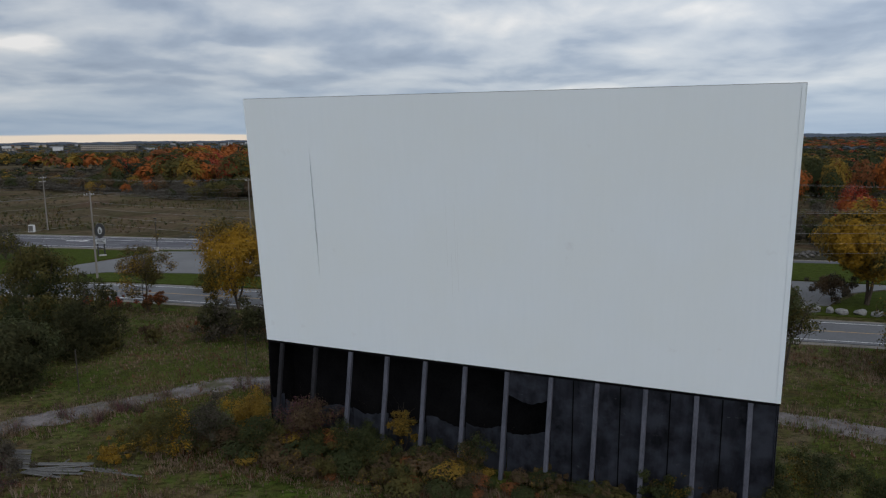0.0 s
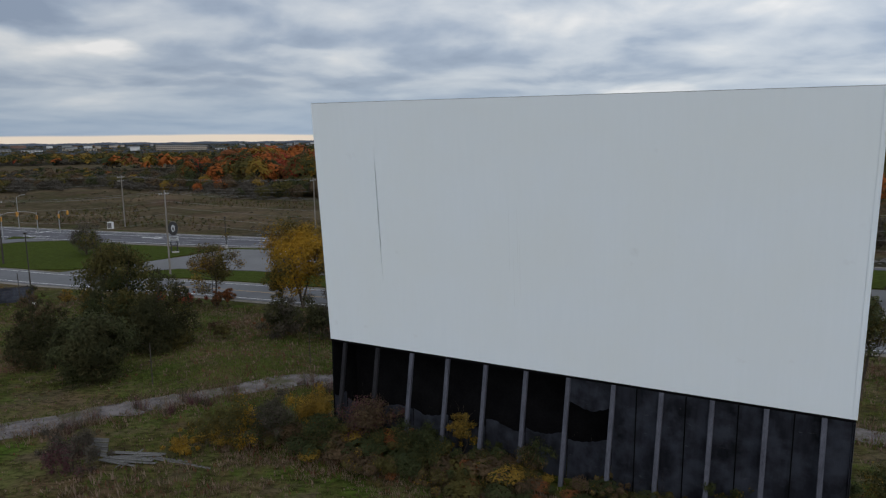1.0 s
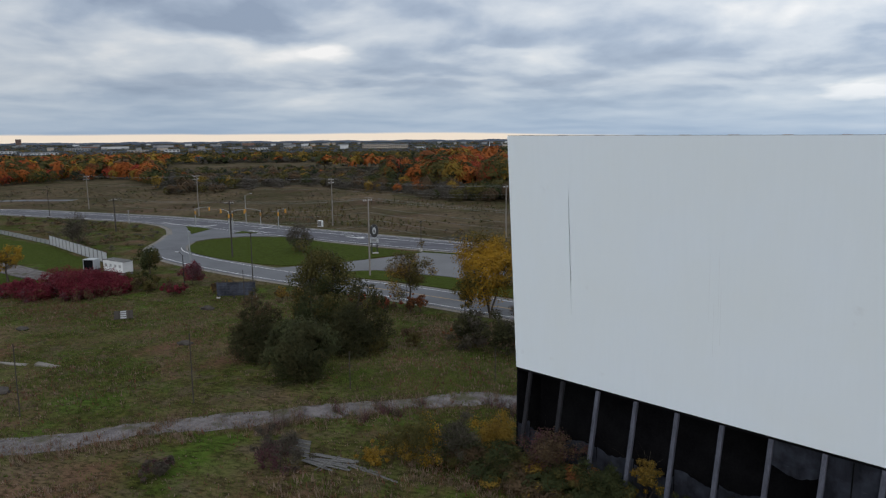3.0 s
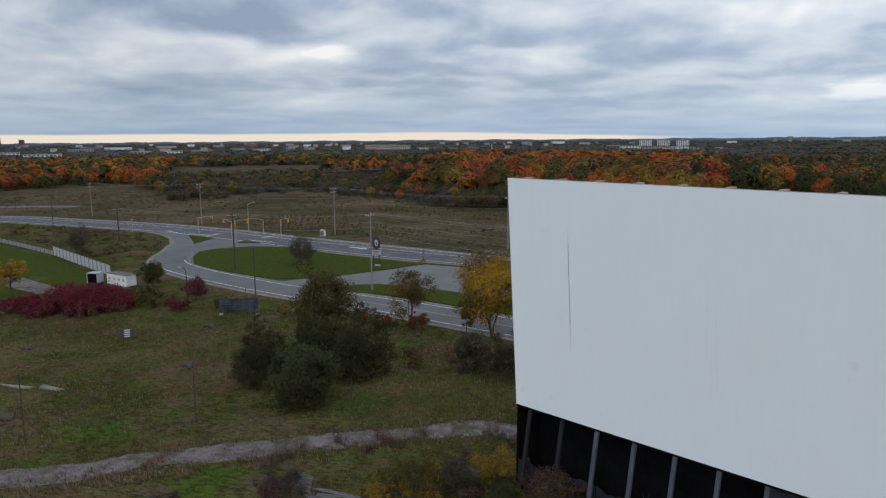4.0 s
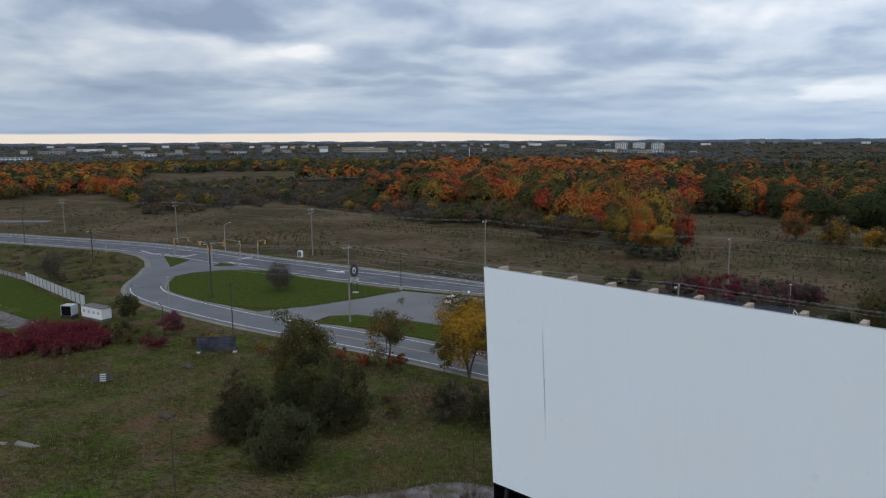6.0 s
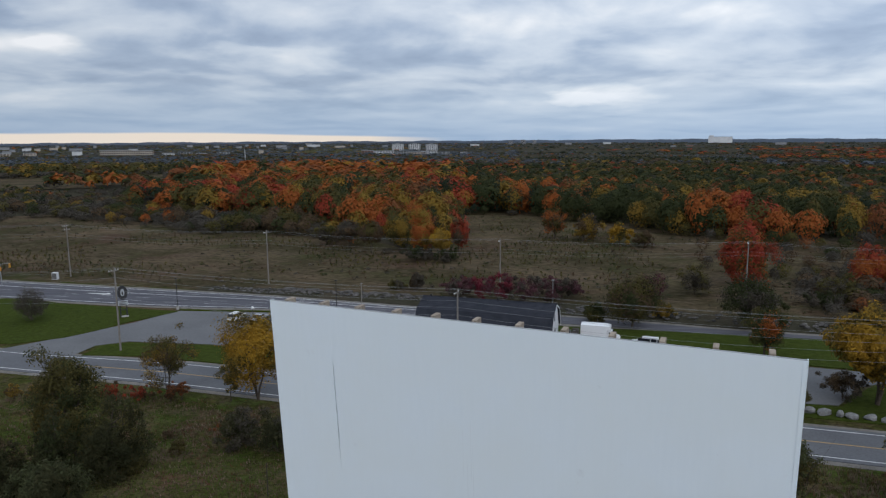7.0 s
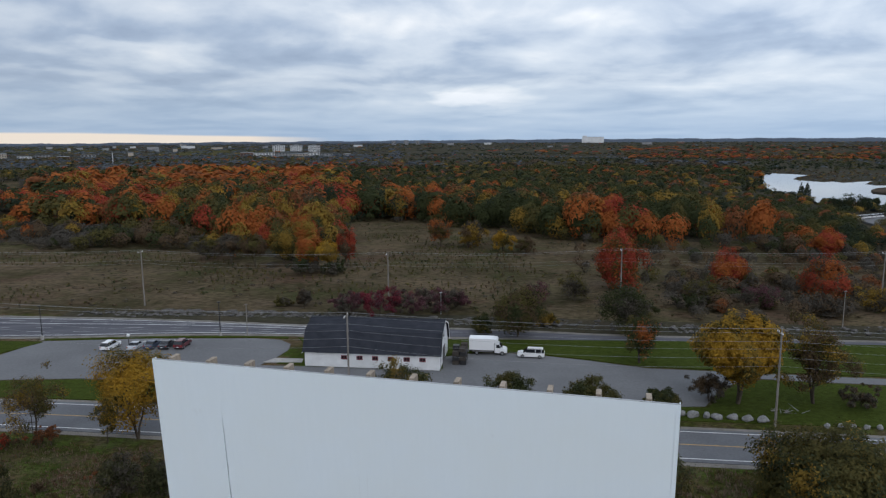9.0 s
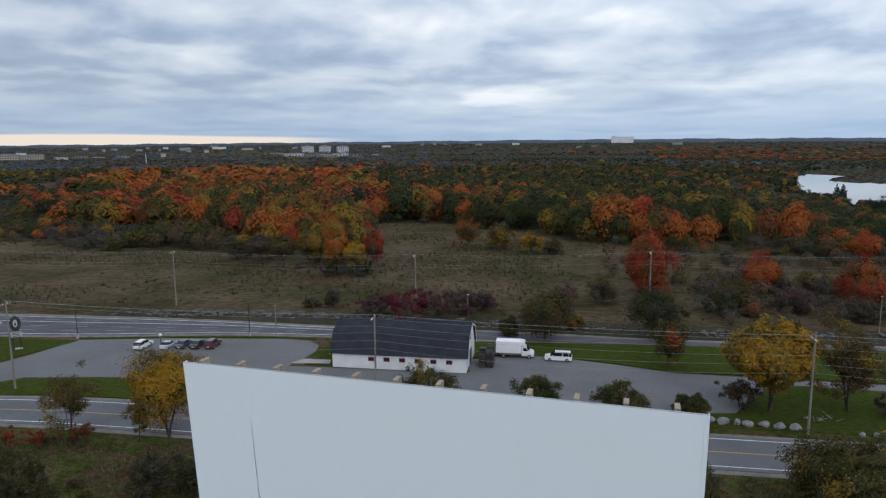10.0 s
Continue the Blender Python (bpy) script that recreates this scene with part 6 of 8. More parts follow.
# bare scrub between the highway and the eastern woods
t_, r_, x_, y_, rg = scatter(150, 330, 22, 41, -54.0, -15.0)
ok = (r_ < forest_edge(t_) + 6) & (y_ > np.interp(x_, HWY_X, HWY_Y) + 17) & (rg.random(len(x_)) < 0.12 + 0.88 * ss(-20, -30, t_) * np.maximum(ss(238, 205, r_), ss(-31, -36, t_))) & (patches(x_, y_, 22, 9) + 0.45 * ss(-24, -36, t_) > 0.42)
x_, y_ = x_[ok], y_[ok]
grow("eastern_scrub", x_, y_, rg.uniform(1.6, 5.4, len(x_)), rg.uniform(2.6, 5.6, len(x_)), rg.choice([7, 7, 6, 6, 3, 9, 6, 7, 7, 3, 4, 7, 6], len(x_)), 260, "bare grey-brown scrub with some green", 42)
# brushy bank inside the bend of the highway
rg = np.random.default_rng(43)
x_, y_ = rg.uniform(-230, -125, 500), rg.uniform(115, 185, 500)
ok = (y_ < np.interp(x_, HWY_X, HWY_Y) - 13) & (y_ > 131.5 - 0.46 * (x_ + 158) + 3) & ~inside(x_, y_, OUTER + INNER) & ~inside(x_ + 3.0, y_ + 2.2, OUTER + INNER) & (x_ < -132)
x_, y_ = x_[ok], y_[ok]
grow("bank_brush", x_, y_, rg.uniform(0.3, 1.4, len(x_)), rg.uniform(0.8, 2.6, len(x_)), rg.choice([3, 6, 7, 6], len(x_)), 40, "low brown brush on the roadside bank", 44)

# ---- the barn ----
def barn():
    ux, uy = Vector((0.962, -0.273, 0)), Vector((0.273, 0.962, 0))
    m = Matrix.Translation((-7.7, 124.9, 0.075)) @ Matrix((ux, uy, Vector((0, 0, 1)))).transposed().to_4x4()
    b = empty("barn", m, "long white barn with a dark gambrel roof", "barn")
    L, D, E, R = 24.7, 11.6, 3.05, 7.7
    half = D / 2
    prof = [(0, 0), (D, 0), (D, E), (D - 1.9, E + 3.1), (half, R - 0.12), (1.9, E + 3.1), (0, E)]
    # windows are real holes in the front wall
    wins = [7.3 + 2.87 * i for i in range(6)]
    bm = bmesh.new()
    xs = [0.0]
    for w in wins:
        xs += [w - 0.45, w + 0.45]
    xs.append(L)
    for i in range(len(xs) - 1):
        if i % 2 == 0:
            box_bm(xs[i], xs[i + 1], 0, 0.25, 0, E, bm=bm)
        else:
            box_bm(xs[i], xs[i + 1], 0, 0.25, 0, 1.55, bm=bm)
            box_bm(xs[i], xs[i + 1], 0, 0.25, 2.2, E, bm=bm)
    part("front_wall", bm, M["white_paint"], b)
    part("back_wall", box_bm(0, L, D - 0.25, D, 0, E), M["white_paint"], b)
    for x0, x1 in ((0.0, 0.2), (L - 0.2, L)):
        bm = prism_bm([(p, z) for p, z in prof], 0, 1)
        for v in bm.verts:
            v.co = Vector((x0 + (x1 - x0) * v.co.y, 0.26 + v.co.x * (D - 0.52) / D, v.co.z))
        bmesh.ops.recalc_face_normals(bm, faces=bm.faces[:])
        part("gable_wall", bm, M["white_paint"], b)
    # roof planes with an overhang, laid in courses of shingles
    ro = [(-0.35, E - 0.35), (1.75, E + 3.22), (half, R + 0.1), (D - 1.75, E + 3.22), (D + 0.35, E - 0.35)]
    for k in range(4):
        (y0, z0), (y1, z1) = ro[k], ro[k + 1]
        ln = math.hypot(y1 - y0, z1 - z0)
        n = max(4, int(ln / 0.42))
        dy, dz = (y1 - y0) / ln, (z1 - z0) / ln
        if k < 2:
            ny_, nz_ = -dz, dy
        else:
            ny_, nz_ = -dz, dy
        bm = bmesh.new()
        # stepped courses in one continuous sheet
        line = []
        for c in range(n):
            a, e = c / n * ln, (c + 1) / n * ln
            lo, hi = (0.05, 0.015) if k < 2 else (0.015, 0.05)
            line += [(y0 + dy * a + ny_ * lo, z0 + dz * a + nz_ * lo), (y0 + dy * e + ny_ * hi, z0 + dz * e + nz_ * hi)]
        line += [(y1 - ny_ * 0.08, z1 - nz_ * 0.08), (y0 - ny_ * 0.08, z0 - nz_ * 0.08)]
        v0 = [bm.verts.new((-0.4, y, z)) for y, z in line]
        v1 = [bm.verts.new((L + 0.4, y, z)) for y, z in line]
        for j in range(len(line)):
            j2 = (j + 1) % len(line)
            bm.faces.new((v0[j], v0[j2], v1[j2], v1[j]))
        bm.faces.new(v0)
        bm.faces.new(v1[::-1])
        bmesh.ops.recalc_face_normals(bm, faces=bm.faces[:])
        part("roof_slope", bm, M["shingle"], b, "dark shingled roof slope")
    part("ridge_cap", box_bm(-0.4, L + 0.4, half - 0.14, half + 0.14, R + 0.12, R + 0.2, 0.03), M["shingle"], b)
    for x in (1.2, 14.2):
        part("roof_vent", box_bm(x - 0.15, x + 0.15, half - 0.15, half + 0.15, R + 0.2, R + 0.55, 0.03), M["black_metal"], b)
    # rake boards on the gable end
    for x in (-0.42, L + 0.36):
        bm = bmesh.new()
        for k in range(4):
            (y0, z0), (y1, z1) = ro[k], ro[k + 1]
            v = [bm.verts.new((xx, y, z)) for xx in (x, x + 0.06) for y, z in ((y0, z0 - 0.1), (y1, z1 - 0.1), (y1, z1 - 0.34), (y0, z0 - 0.34))]
            for f in ((0, 1, 2, 3), (7, 6, 5, 4), (0, 4, 5, 1), (1, 5, 6, 2), (2, 6, 7, 3), (3, 7, 4, 0)):
                bm.faces.new([v[j] for j in f])
        bmesh.ops.recalc_face_normals(bm, faces=bm.faces[:])
        part("rake_board", bm, M["white_paint"], b)
    for w in wins:
        fr = bmesh.new()
        for x0, x1, z0, z1 in ((w - 0.56, w + 0.56, 2.12, 2.24), (w - 0.56, w + 0.56, 1.46, 1.58), (w - 0.56, w - 0.44, 1.58, 2.12), (w + 0.44, w + 0.56, 1.58, 2.12), (w - 0.04, w + 0.04, 1.58, 2.12)):
            box_bm(x0, x1, -0.06, 0.10, z0, z1, bm=fr)
        win = part("window", fr, M["red_trim"], b, "small window with a dark red frame")
        for s in (-1, 1):
            part("pane", box_bm(w + (0.04 if s > 0 else -0.44), w + (0.44 if s > 0 else -0.04), 0.08, 0.10, 1.58, 2.12), M["glass"], win)
    part("corner_board", box_bm(-0.03, 0.16, -0.03, -0.004, 0, E - 0.2), M["white_paint"], b)
    part("corner_board", box_bm(L - 0.16, L + 0.03, -0.03, -0.004, 0, E - 0.2), M["white_paint"], b)
    for x in (2.4, 20.2):
        part("wall_lamp", box_bm(x - 0.12, x + 0.12, -0.3, -0.004, 2.55, 2.75, 0.03), M["black_metal"], b)
    # gable end: a door, a hatch and a small window
    d = part("door", box_bm(L + 0.004, L + 0.05, 1.2, 2.2, 0.02, 2.1, 0.01), M["white_paint"], b, "white door with dark surround")
    part("door_frame", box_bm(L + 0.004, L + 0.03, 1.06, 1.18, 0, 2.24), M["black_metal"], d)
    part("door_frame", box_bm(L + 0.004, L + 0.03, 2.22, 2.34, 0, 2.24), M["black_metal"], d)
    part("gable_window", box_bm(L + 0.004, L + 0.04, 5.2, 6.4, 4.6, 5.6, 0.01), M["glass"], b)
    part("hatch", box_bm(L + 0.004, L + 0.06, 4.4, 7.2, 0.05, 2.9, 0.01), M["plank"], b)
    return b


barn()


def crate_stack():
    s = empty("crate_stack", pose(19.4, 120.8, 0.075, 0, 0, -16), "stack of black crates and pallets beside the barn", "crates")
    rng = random.Random(3)
    for ix in range(2):
        for iy in range(3):
            for k in range(3 + (ix + iy) % 2):
                j = rng.uniform(-0.08, 0.08)
                part("crate", box_bm(ix * 1.25 + j - 0.6, ix * 1.25 + j + 0.58, iy * 1.3 + j, iy * 1.3 + 1.2 + j, k * 0.82, k * 0.82 + 0.78, 0.03), M["black_metal"] if (ix + k) % 2 else M["wood_dark"], s)
    return s


crate_stack()
structure("concrete_path", slab_mesh("concrete_path", [(-15.5, 128.0), (-13.5, 130.2), (-8.2, 128.8), (-8.4, 126.6)], 0.19, 0.2), M["concrete"], "pale concrete path to the barn", "path")


# ---- vehicles ----
def wheel(parent, x, y, r, w):
    t = part("wheel", tube_mesh("wheel", [(x, y - w / 2, r), (x, y - w * 0.4, r), (x, y + w * 0.4, r), (x, y + w / 2, r)], [r * 0.92, r, r, r * 0.92], 16), M["tyre"], parent)
    side = -1 if y < 0 else 1
    part("rim", tube_mesh("rim", [(x, y + side * w * 0.40, r), (x, y + side * (w / 2 + 0.012), r), (x, y + side * (w / 2 + 0.02), r)], [r * 0.62, r * 0.62, r * 0.3], 12), M["rim"], t)


def vehicle(at, heading, kind, color, label, z=0.075):
    L, W, H = {"suv": (4.65, 1.86, 1.72), "sedan": (4.6, 1.80, 1.44), "van": (5.05, 1.98, 1.75)}[kind]
    c = empty("car", Matrix.Translation((*at, z)) @ pose(0, 0, 0, 0, 0, heading), label, "car", "parked cars")
    pm = paint_mat(f"car_paint_{label.split()[0]}", color)
    hl = L / 2
    belt = 0.62 * H
    if kind == "sedan":
        low = [(-hl, 0.35), (-hl, 0.80), (-hl + 0.25, 0.93), (-hl + 0.95, 0.97), (hl - 1.35, 0.97), (hl - 0.25, 0.78), (hl, 0.62), (hl, 0.32), (hl - 0.3, 0.22), (-hl + 0.3, 0.22)]
        cab = [(-hl + 0.75, 0.95), (-hl + 1.45, H - 0.05), (hl - 2.25, H - 0.05), (hl - 1.25, 0.95)]
        roof = (-hl + 1.42, hl - 2.2)
    elif kind == "suv":
        low = [(-hl, 0.40), (-hl + 0.02, 1.0), (-hl + 0.2, 1.06), (hl - 1.35, 1.06), (hl - 0.3, 0.98), (hl, 0.80), (hl, 0.38), (hl - 0.3, 0.27), (-hl + 0.3, 0.27)]
        cab = [(-hl + 0.08, 1.04), (-hl + 0.40, H - 0.06), (hl - 2.05, H - 0.06), (hl - 1.30, 1.04)]
        roof = (-hl + 0.34, hl - 2.0)
    else:
        low = [(-hl, 0.38), (-hl + 0.02, 1.0), (-hl + 0.2, 1.05), (hl - 1.25, 1.05), (hl - 0.25, 0.86), (hl, 0.66), (hl, 0.34), (hl - 0.3, 0.24), (-hl + 0.3, 0.24)]
        cab = [(-hl + 0.10, 1.03), (-hl + 0.35, H - 0.06), (hl - 1.95, H - 0.06), (hl - 1.05, 1.03)]
        roof = (-hl + 0.30, hl - 1.88)
    part("body", prism_bm(low, -W / 2, W / 2, 0.06), pm, c)
    bm = prism_bm(cab, -W / 2 + 0.07, W / 2 - 0.07)
    for v in bm.verts:
        if v.co.z > H - 0.2:
            v.co.y *= 0.86
    part("windows", bm, M["glass"], c, "dark tinted windows")
    part("roof", box_bm(roof[0], roof[1], -W / 2 * 0.80, W / 2 * 0.80, H - 0.07, H, 0.03), pm, c)
    x_mid = [cab[1][0], (cab[1][0] + cab[2][0]) / 2, cab[2][0]]
    for xm, zt in ((x_mid[1], H - 0.06), (x_mid[0] + 0.25, H - 0.06)):
        for s in (-1, 1):
            v = bmesh.new()
            q = [(xm - 0.05, s * (W / 2 - 0.055), cab[0][1]), (xm + 0.05, s * (W / 2 - 0.055), cab[0][1]), (xm + 0.05, s * (W / 2 - 0.07) * 0.875, zt), (xm - 0.05, s * (W / 2 - 0.07) * 0.875, zt)]
            vs = [v.verts.new(p) for p in q]
            v.faces.new(vs)
            bmesh.ops.solidify(v, geom=v.faces[:], thickness=0.03)
            part("pillar", v, pm, c)
    if kind != "sedan":
        for s in (-1, 1):
            part("roof_rail", box_bm(roof[0] + 0.2, roof[1] - 0.1, s * W * 0.36 - 0.02, s * W * 0.36 + 0.02, H + 0.004, H + 0.06), M["black_metal"], c)
    r = 0.34 if kind != "sedan" else 0.32
    for x in (-hl + 0.92, hl - 0.95):
        for s in (-1, 1):
            wheel(c, x, s * (W / 2 - 0.08), r, 0.22)
    for s in (-1, 1):
        part("headlight", box_bm(hl - 0.16, hl + 0.012, s * W * 0.36 - 0.18, s * W * 0.36 + 0.18, 0.66 if kind == "sedan" else 0.74, 0.80 if kind == "sedan" else 0.90, 0.02), M["light_glass"], c)
        part("tail_light", box_bm(-hl - 0.012, -hl + 0.12, s * W * 0.40 - 0.12, s * W * 0.40 + 0.12, 0.72, 0.92, 0.02), M["tail"], c)
        part("door_mirror", box_bm(hl - 1.62, hl - 1.45, s * (W / 2 + 0.10) - 0.08, s * (W / 2 + 0.10) + 0.08, cab[0][1] + 0.02, cab[0][1] + 0.16, 0.02), pm, c)
    part("number_plate", box_bm(-hl - 0.014, -hl + 0.01, -0.25, 0.25, 0.52, 0.64), M["white_paint"], c)
    return c


vehicle((-46.4, 142.0), 76, "suv", (0.72, 0.73, 0.74), "white boxy off-road car in the lot")
vehicle((-41.4, 141.4), 78, "sedan", (0.42, 0.44, 0.47), "silver saloon car in the lot")
vehicle((-38.4, 141.6), 78, "sedan", (0.035, 0.05, 0.085), "dark blue saloon car in the lot")
vehicle((-35.5, 141.2), 78, "sedan", (0.012, 0.012, 0.016), "black saloon car in the lot")
vehicle((-32.5, 140.9), 78, "suv", (0.10, 0.012, 0.018), "maroon estate car in the lot")
for i in range(6):
    vehicle((241.5 + 3.2 * i, 297.5 + 1.1 * i), 100, "van", (0.74, 0.75, 0.76), "white van parked by the lake", 1.32)
vehicle((34.2, 123.2), 162, "van", (0.74, 0.75, 0.76), "white minivan beside the lawn")


def box_truck(at, heading):
    c = empty("box_truck", Matrix.Translation((*at, 0.09)) @ pose(0, 0, 0, 0, 0, heading), "white box truck beside the lawn", "truck")
    white = paint_mat("truck_white", (0.74, 0.75, 0.76))
    part("cargo_box", box_bm(-3.55, 1.25, -1.15, 1.15, 0.98, 3.25, 0.05), white, c)
    part("box_nose", prism_bm([(1.25, 2.35), (1.25, 3.2), (1.75, 3.2), (1.95, 2.9), (1.9, 2.4)], -1.1, 1.1, 0.05), white, c)
    part("chassis", box_bm(-3.4, 3.2, -0.5, 0.5, 0.55, 0.95), M["black_metal"], c)
    part("cab", prism_bm([(1.3, 0.45), (1.3, 2.2), (1.75, 2.28), (2.15, 2.22), (2.75, 1.42), (3.5, 1.22), (3.62, 0.95), (3.62, 0.45)], -0.98, 0.98, 0.06), white, c)
    part("windscreen", prism_bm([(2.20, 2.16), (2.72, 1.48), (2.76, 1.50), (2.24, 2.19)], -0.86, 0.86), M["glass"], c)
    for s in (-1, 1):
        part("side_window", prism_bm([(1.62, 1.45), (1.62, 2.08), (2.12, 2.08), (2.5, 1.45)], s * 0.975, s * 0.995), M["glass"], c)
        part("door_mirror", box_bm(2.35, 2.5, s * 1.12 - 0.1, s * 1.12 + 0.1, 1.5, 1.85, 0.02), M["black_metal"], c)
        part("headlight", box_bm(3.5, 3.63, s * 0.7 - 0.16, s * 0.7 + 0.16, 0.8, 1.0, 0.02), M["light_glass"], c)
        part("side_skirt", box_bm(-2.9, 0.9, s * 1.1 - 0.03, s * 1.1 + 0.03, 0.62, 0.97), M["plank"], c)
        for x in (-2.1, 2.75):
            wheel(c, x, s * 0.92, 0.40, 0.28)
    part("rear_bumper", box_bm(-3.75, -3.56, -1.0, 1.0, 0.45, 0.62), M["black_metal"], c)
    part("cargo_door", box_bm(-3.58, -3.553, -1.0, 1.0, 1.05, 3.1), M["plank"], c)


box_truck((26.6, 126.4), -16)


# ---- poles, wires and signals ----
def utility_pole(x, y, h, arms=1, mat="wood_pole", r=0.17, turn=-16):
    p = empty("utility_pole", Matrix.Translation((x, y, gz(x, y))) @ pose(0, 0, 0, 0, 0, turn + 90), "weathered wooden utility pole with crossarm", "utility pole", "utility poles")
    part("pole", tube_mesh("pole", [(0, 0, -0.3), (0, 0, h * 0.5), (0, 0, h)], [r * 1.25, r, r * 0.78], 9), M[mat], p)
    for k in range(arms):
        z = h - 0.7 - 1.0 * k
        a = part("crossarm", box_bm(-1.2, 1.2, r * 0.9, r * 0.9 + 0.12, z - 0.07, z + 0.07, 0.01), M[mat], p)
        for q in (-1.08, -0.5, 0.5, 1.08):
            part("insulator", tube_mesh("insulator", [(q, r * 0.9 + 0.06, z + 0.07), (q, r * 0.9 + 0.06, z + 0.16), (q, r * 0.9 + 0.06, z + 0.3)], [0.05, 0.08, 0.03], 6), M["light_glass"], a)
    return p


def wire(a, b, sag, r=0.014, name="overhead_wire"):
    a, b = Vector(a), Vector(b)
    pts = []
    for i in range(11):
        f = i / 10
        p = a.lerp(b, f)
        p.z -= sag * 4 * f * (1 - f)
        pts.append(p)
    ob = part(name, tube_mesh(name, pts, [r] * 11, 4), M["wire"])
    return tagged(ob, "thin grey overhead wire strung between poles", "wire", "overhead wires")


LINE_A = [(-162, 157, 9.9), (-100.2, 129.8, 13.0), (-60.7, 120.3, 15.4), (0.0, 105.0, 14.8), (60.0, 86.8, 14.4), (121, 70, 14.9)]
for x, y, h in LINE_A:
    utility_pole(x, y, h, 1, "wood_dark" if x < -90 else "wood_pole", 0.15)
for (x0, y0, h0), (x1, y1, h1) in zip(LINE_A[:-1], LINE_A[1:]):
    for drop, off in ((0.35, -1.05), (0.35, 1.05), (0.05, 0.12), (1.9, 0.12), (2.9, -0.12), (4.2, 0.12), (5.4, -0.12)):
        if h0 < 11 and drop > 2:
            continue
        wire((x0 + off * 0.27, y0 + off * 0.96, h0 - drop), (x1 + off * 0.27, y1 + off * 0.96, h1 - drop), 0.55 + 0.12 * drop)
LINE_B = [(-226.5, 207, 13.2), (-166, 198, 14.6), (-107.4, 188.5, 14.8), (-49.4, 178.5, 14.2), (10.8, 172.5, 12.8), (70.2, 167.5, 12.8), (131, 151, 12.8)]
for x, y, h in LINE_B:
    utility_pole(x, y, h, 2 if x < -90 else 1, "wood_pole", 0.16)
for (x0, y0, h0), (x1, y1, h1) in zip(LINE_B[:-1], LINE_B[1:]):
    for drop, off in ((0.3, -1.05), (0.3, 1.05), (0.05, 0), (2.6, 0.12), (3.4, -0.12)):
        wire((x0 + off * 0.2, y0 + off * 0.97, gz(x0, y0) + h0 - drop), (x1 + off * 0.2, y1 + off * 0.97, gz(x1, y1) + h1 - drop), 0.9, 0.013)


def lamp_post(x, y, h, base=True, mat="black_metal", arm=0.0, turn=0.0, label="dark lot lamp post on a concrete footing"):
    p = empty("lamp_post", Matrix.Translation((x, y, gz(x, y))) @ pose(0, 0, 0, 0, 0, turn), label, "lamp post", "lamp posts")
    part("pole", tube_mesh("pole", [(0, 0, 0), (0, 0, h)], [0.11, 0.07], 8), M[mat], p)
    if base:
        part("footing", tube_mesh("footing", [(0, 0, -0.2), (0, 0, 0.75), (0, 0, 0.8)], [0.34, 0.32, 0.28], 10), M["concrete"], p)
    if arm:
        part("arm", tube_mesh("arm", [(0, 0, h - 0.1), (arm * 0.5, 0, h + 0.45), (arm, 0, h + 0.6)], [0.05, 0.045, 0.04], 6), M[mat], p)
        part("lamp_head", box_bm(arm - 0.1, arm + 0.6, -0.15, 0.15, h + 0.52, h + 0.68, 0.04), M["metal"], p)
    else:
        part("lamp_head", box_bm(-0.3, 0.3, -0.18, 0.18, h, h + 0.18, 0.03), M[mat], p)


lamp_post(-62.6, 151.2, 7.0)
lamp_post(-26.3, 147.8, 7.2)
lamp_post(-77.2, 105.5, 9.6, False, "wood_dark", 0.0, label="slim dark roadside post")
lamp_post(-98.1, 113.6, 8.0, False, "metal", 0.0, label="slim grey roadside lamp post")
lamp_post(-89.2, 101.3, 5.6, False, "black_metal", 0.8, 200, "dark roadside lamp post with a short arm")
lamp_post(-20.6, 146.4, 6.8, False, "wood_pole", 0.0, label="thin grey post beside the highway")
lamp_post(-173.8, 174.0, 4.0, False, "metal", 0.0, label="short grey roadside post")
lamp_post(-217.9, 182.0, 10.5, False, "wood_dark", 0.0, label="tall dark roadside post")
lamp_post(104.3, 130.2, 8.3, False, "wood_pole", 0.0, label="grey wooden post beside the highway")
lamp_post(22.0, 157.5, 5.2, False, "metal", 0.0, label="thin grey post beside the highway")
lamp_post(-136, 184, 9.0, False, "metal", 1.8, 60, "highway lamp post with a curved arm")
# a white globe lamp among the parked cars
g = empty("globe_lamp", Matrix.Translation((-42.6, 140.8, 0.075)), "short post with a white globe lamp", "lamp post")
part("pole", tube_mesh("pole", [(0, 0, 0), (0, 0, 2.6)], [0.08, 0.06], 8), M["black_metal"], g)
bm = bmesh.new()
bmesh.ops.create_icosphere(bm, subdivisions=2, radius=0.33, matrix=Matrix.Translation((0, 0, 2.85)))
part("globe", bm, M["light_glass"], g, smooth=True)


def traffic_signal(x, y, h, arm, turn):
    p = empty("traffic_signal", Matrix.Translation((x, y, 0.1)) @ pose(0, 0, 0, 0, 0, turn), "traffic signal with amber housings on a mast arm", "traffic light", "traffic signals")
    part("pole", tube_mesh("pole", [(0, 0, 0), (0, 0, h)], [0.12, 0.09], 8), M["metal"], p)
    part("mast_arm", tube_mesh("mast_arm", [(0, 0, h - 0.3), (arm * 0.5, 0, h + 0.25), (arm, 0, h + 0.35)], [0.07, 0.06, 0.05], 6), M["metal"], p)
    for q in (arm, 0.0):
        z = h - 0.25 if q else h - 1.4
        hs = part("signal_housing", box_bm(q - 0.2, q + 0.2, -0.18, 0.18, z - 0.55, z + 0.55, 0.04), M["lamp_amber"], p)
        for k in range(3):
            part("lens", tube_mesh("lens", [(q, -0.18, z + 0.35 - 0.35 * k), (q, -0.23, z + 0.35 - 0.35 * k)], [0.13, 0.12], 10), M["black_metal"], hs)


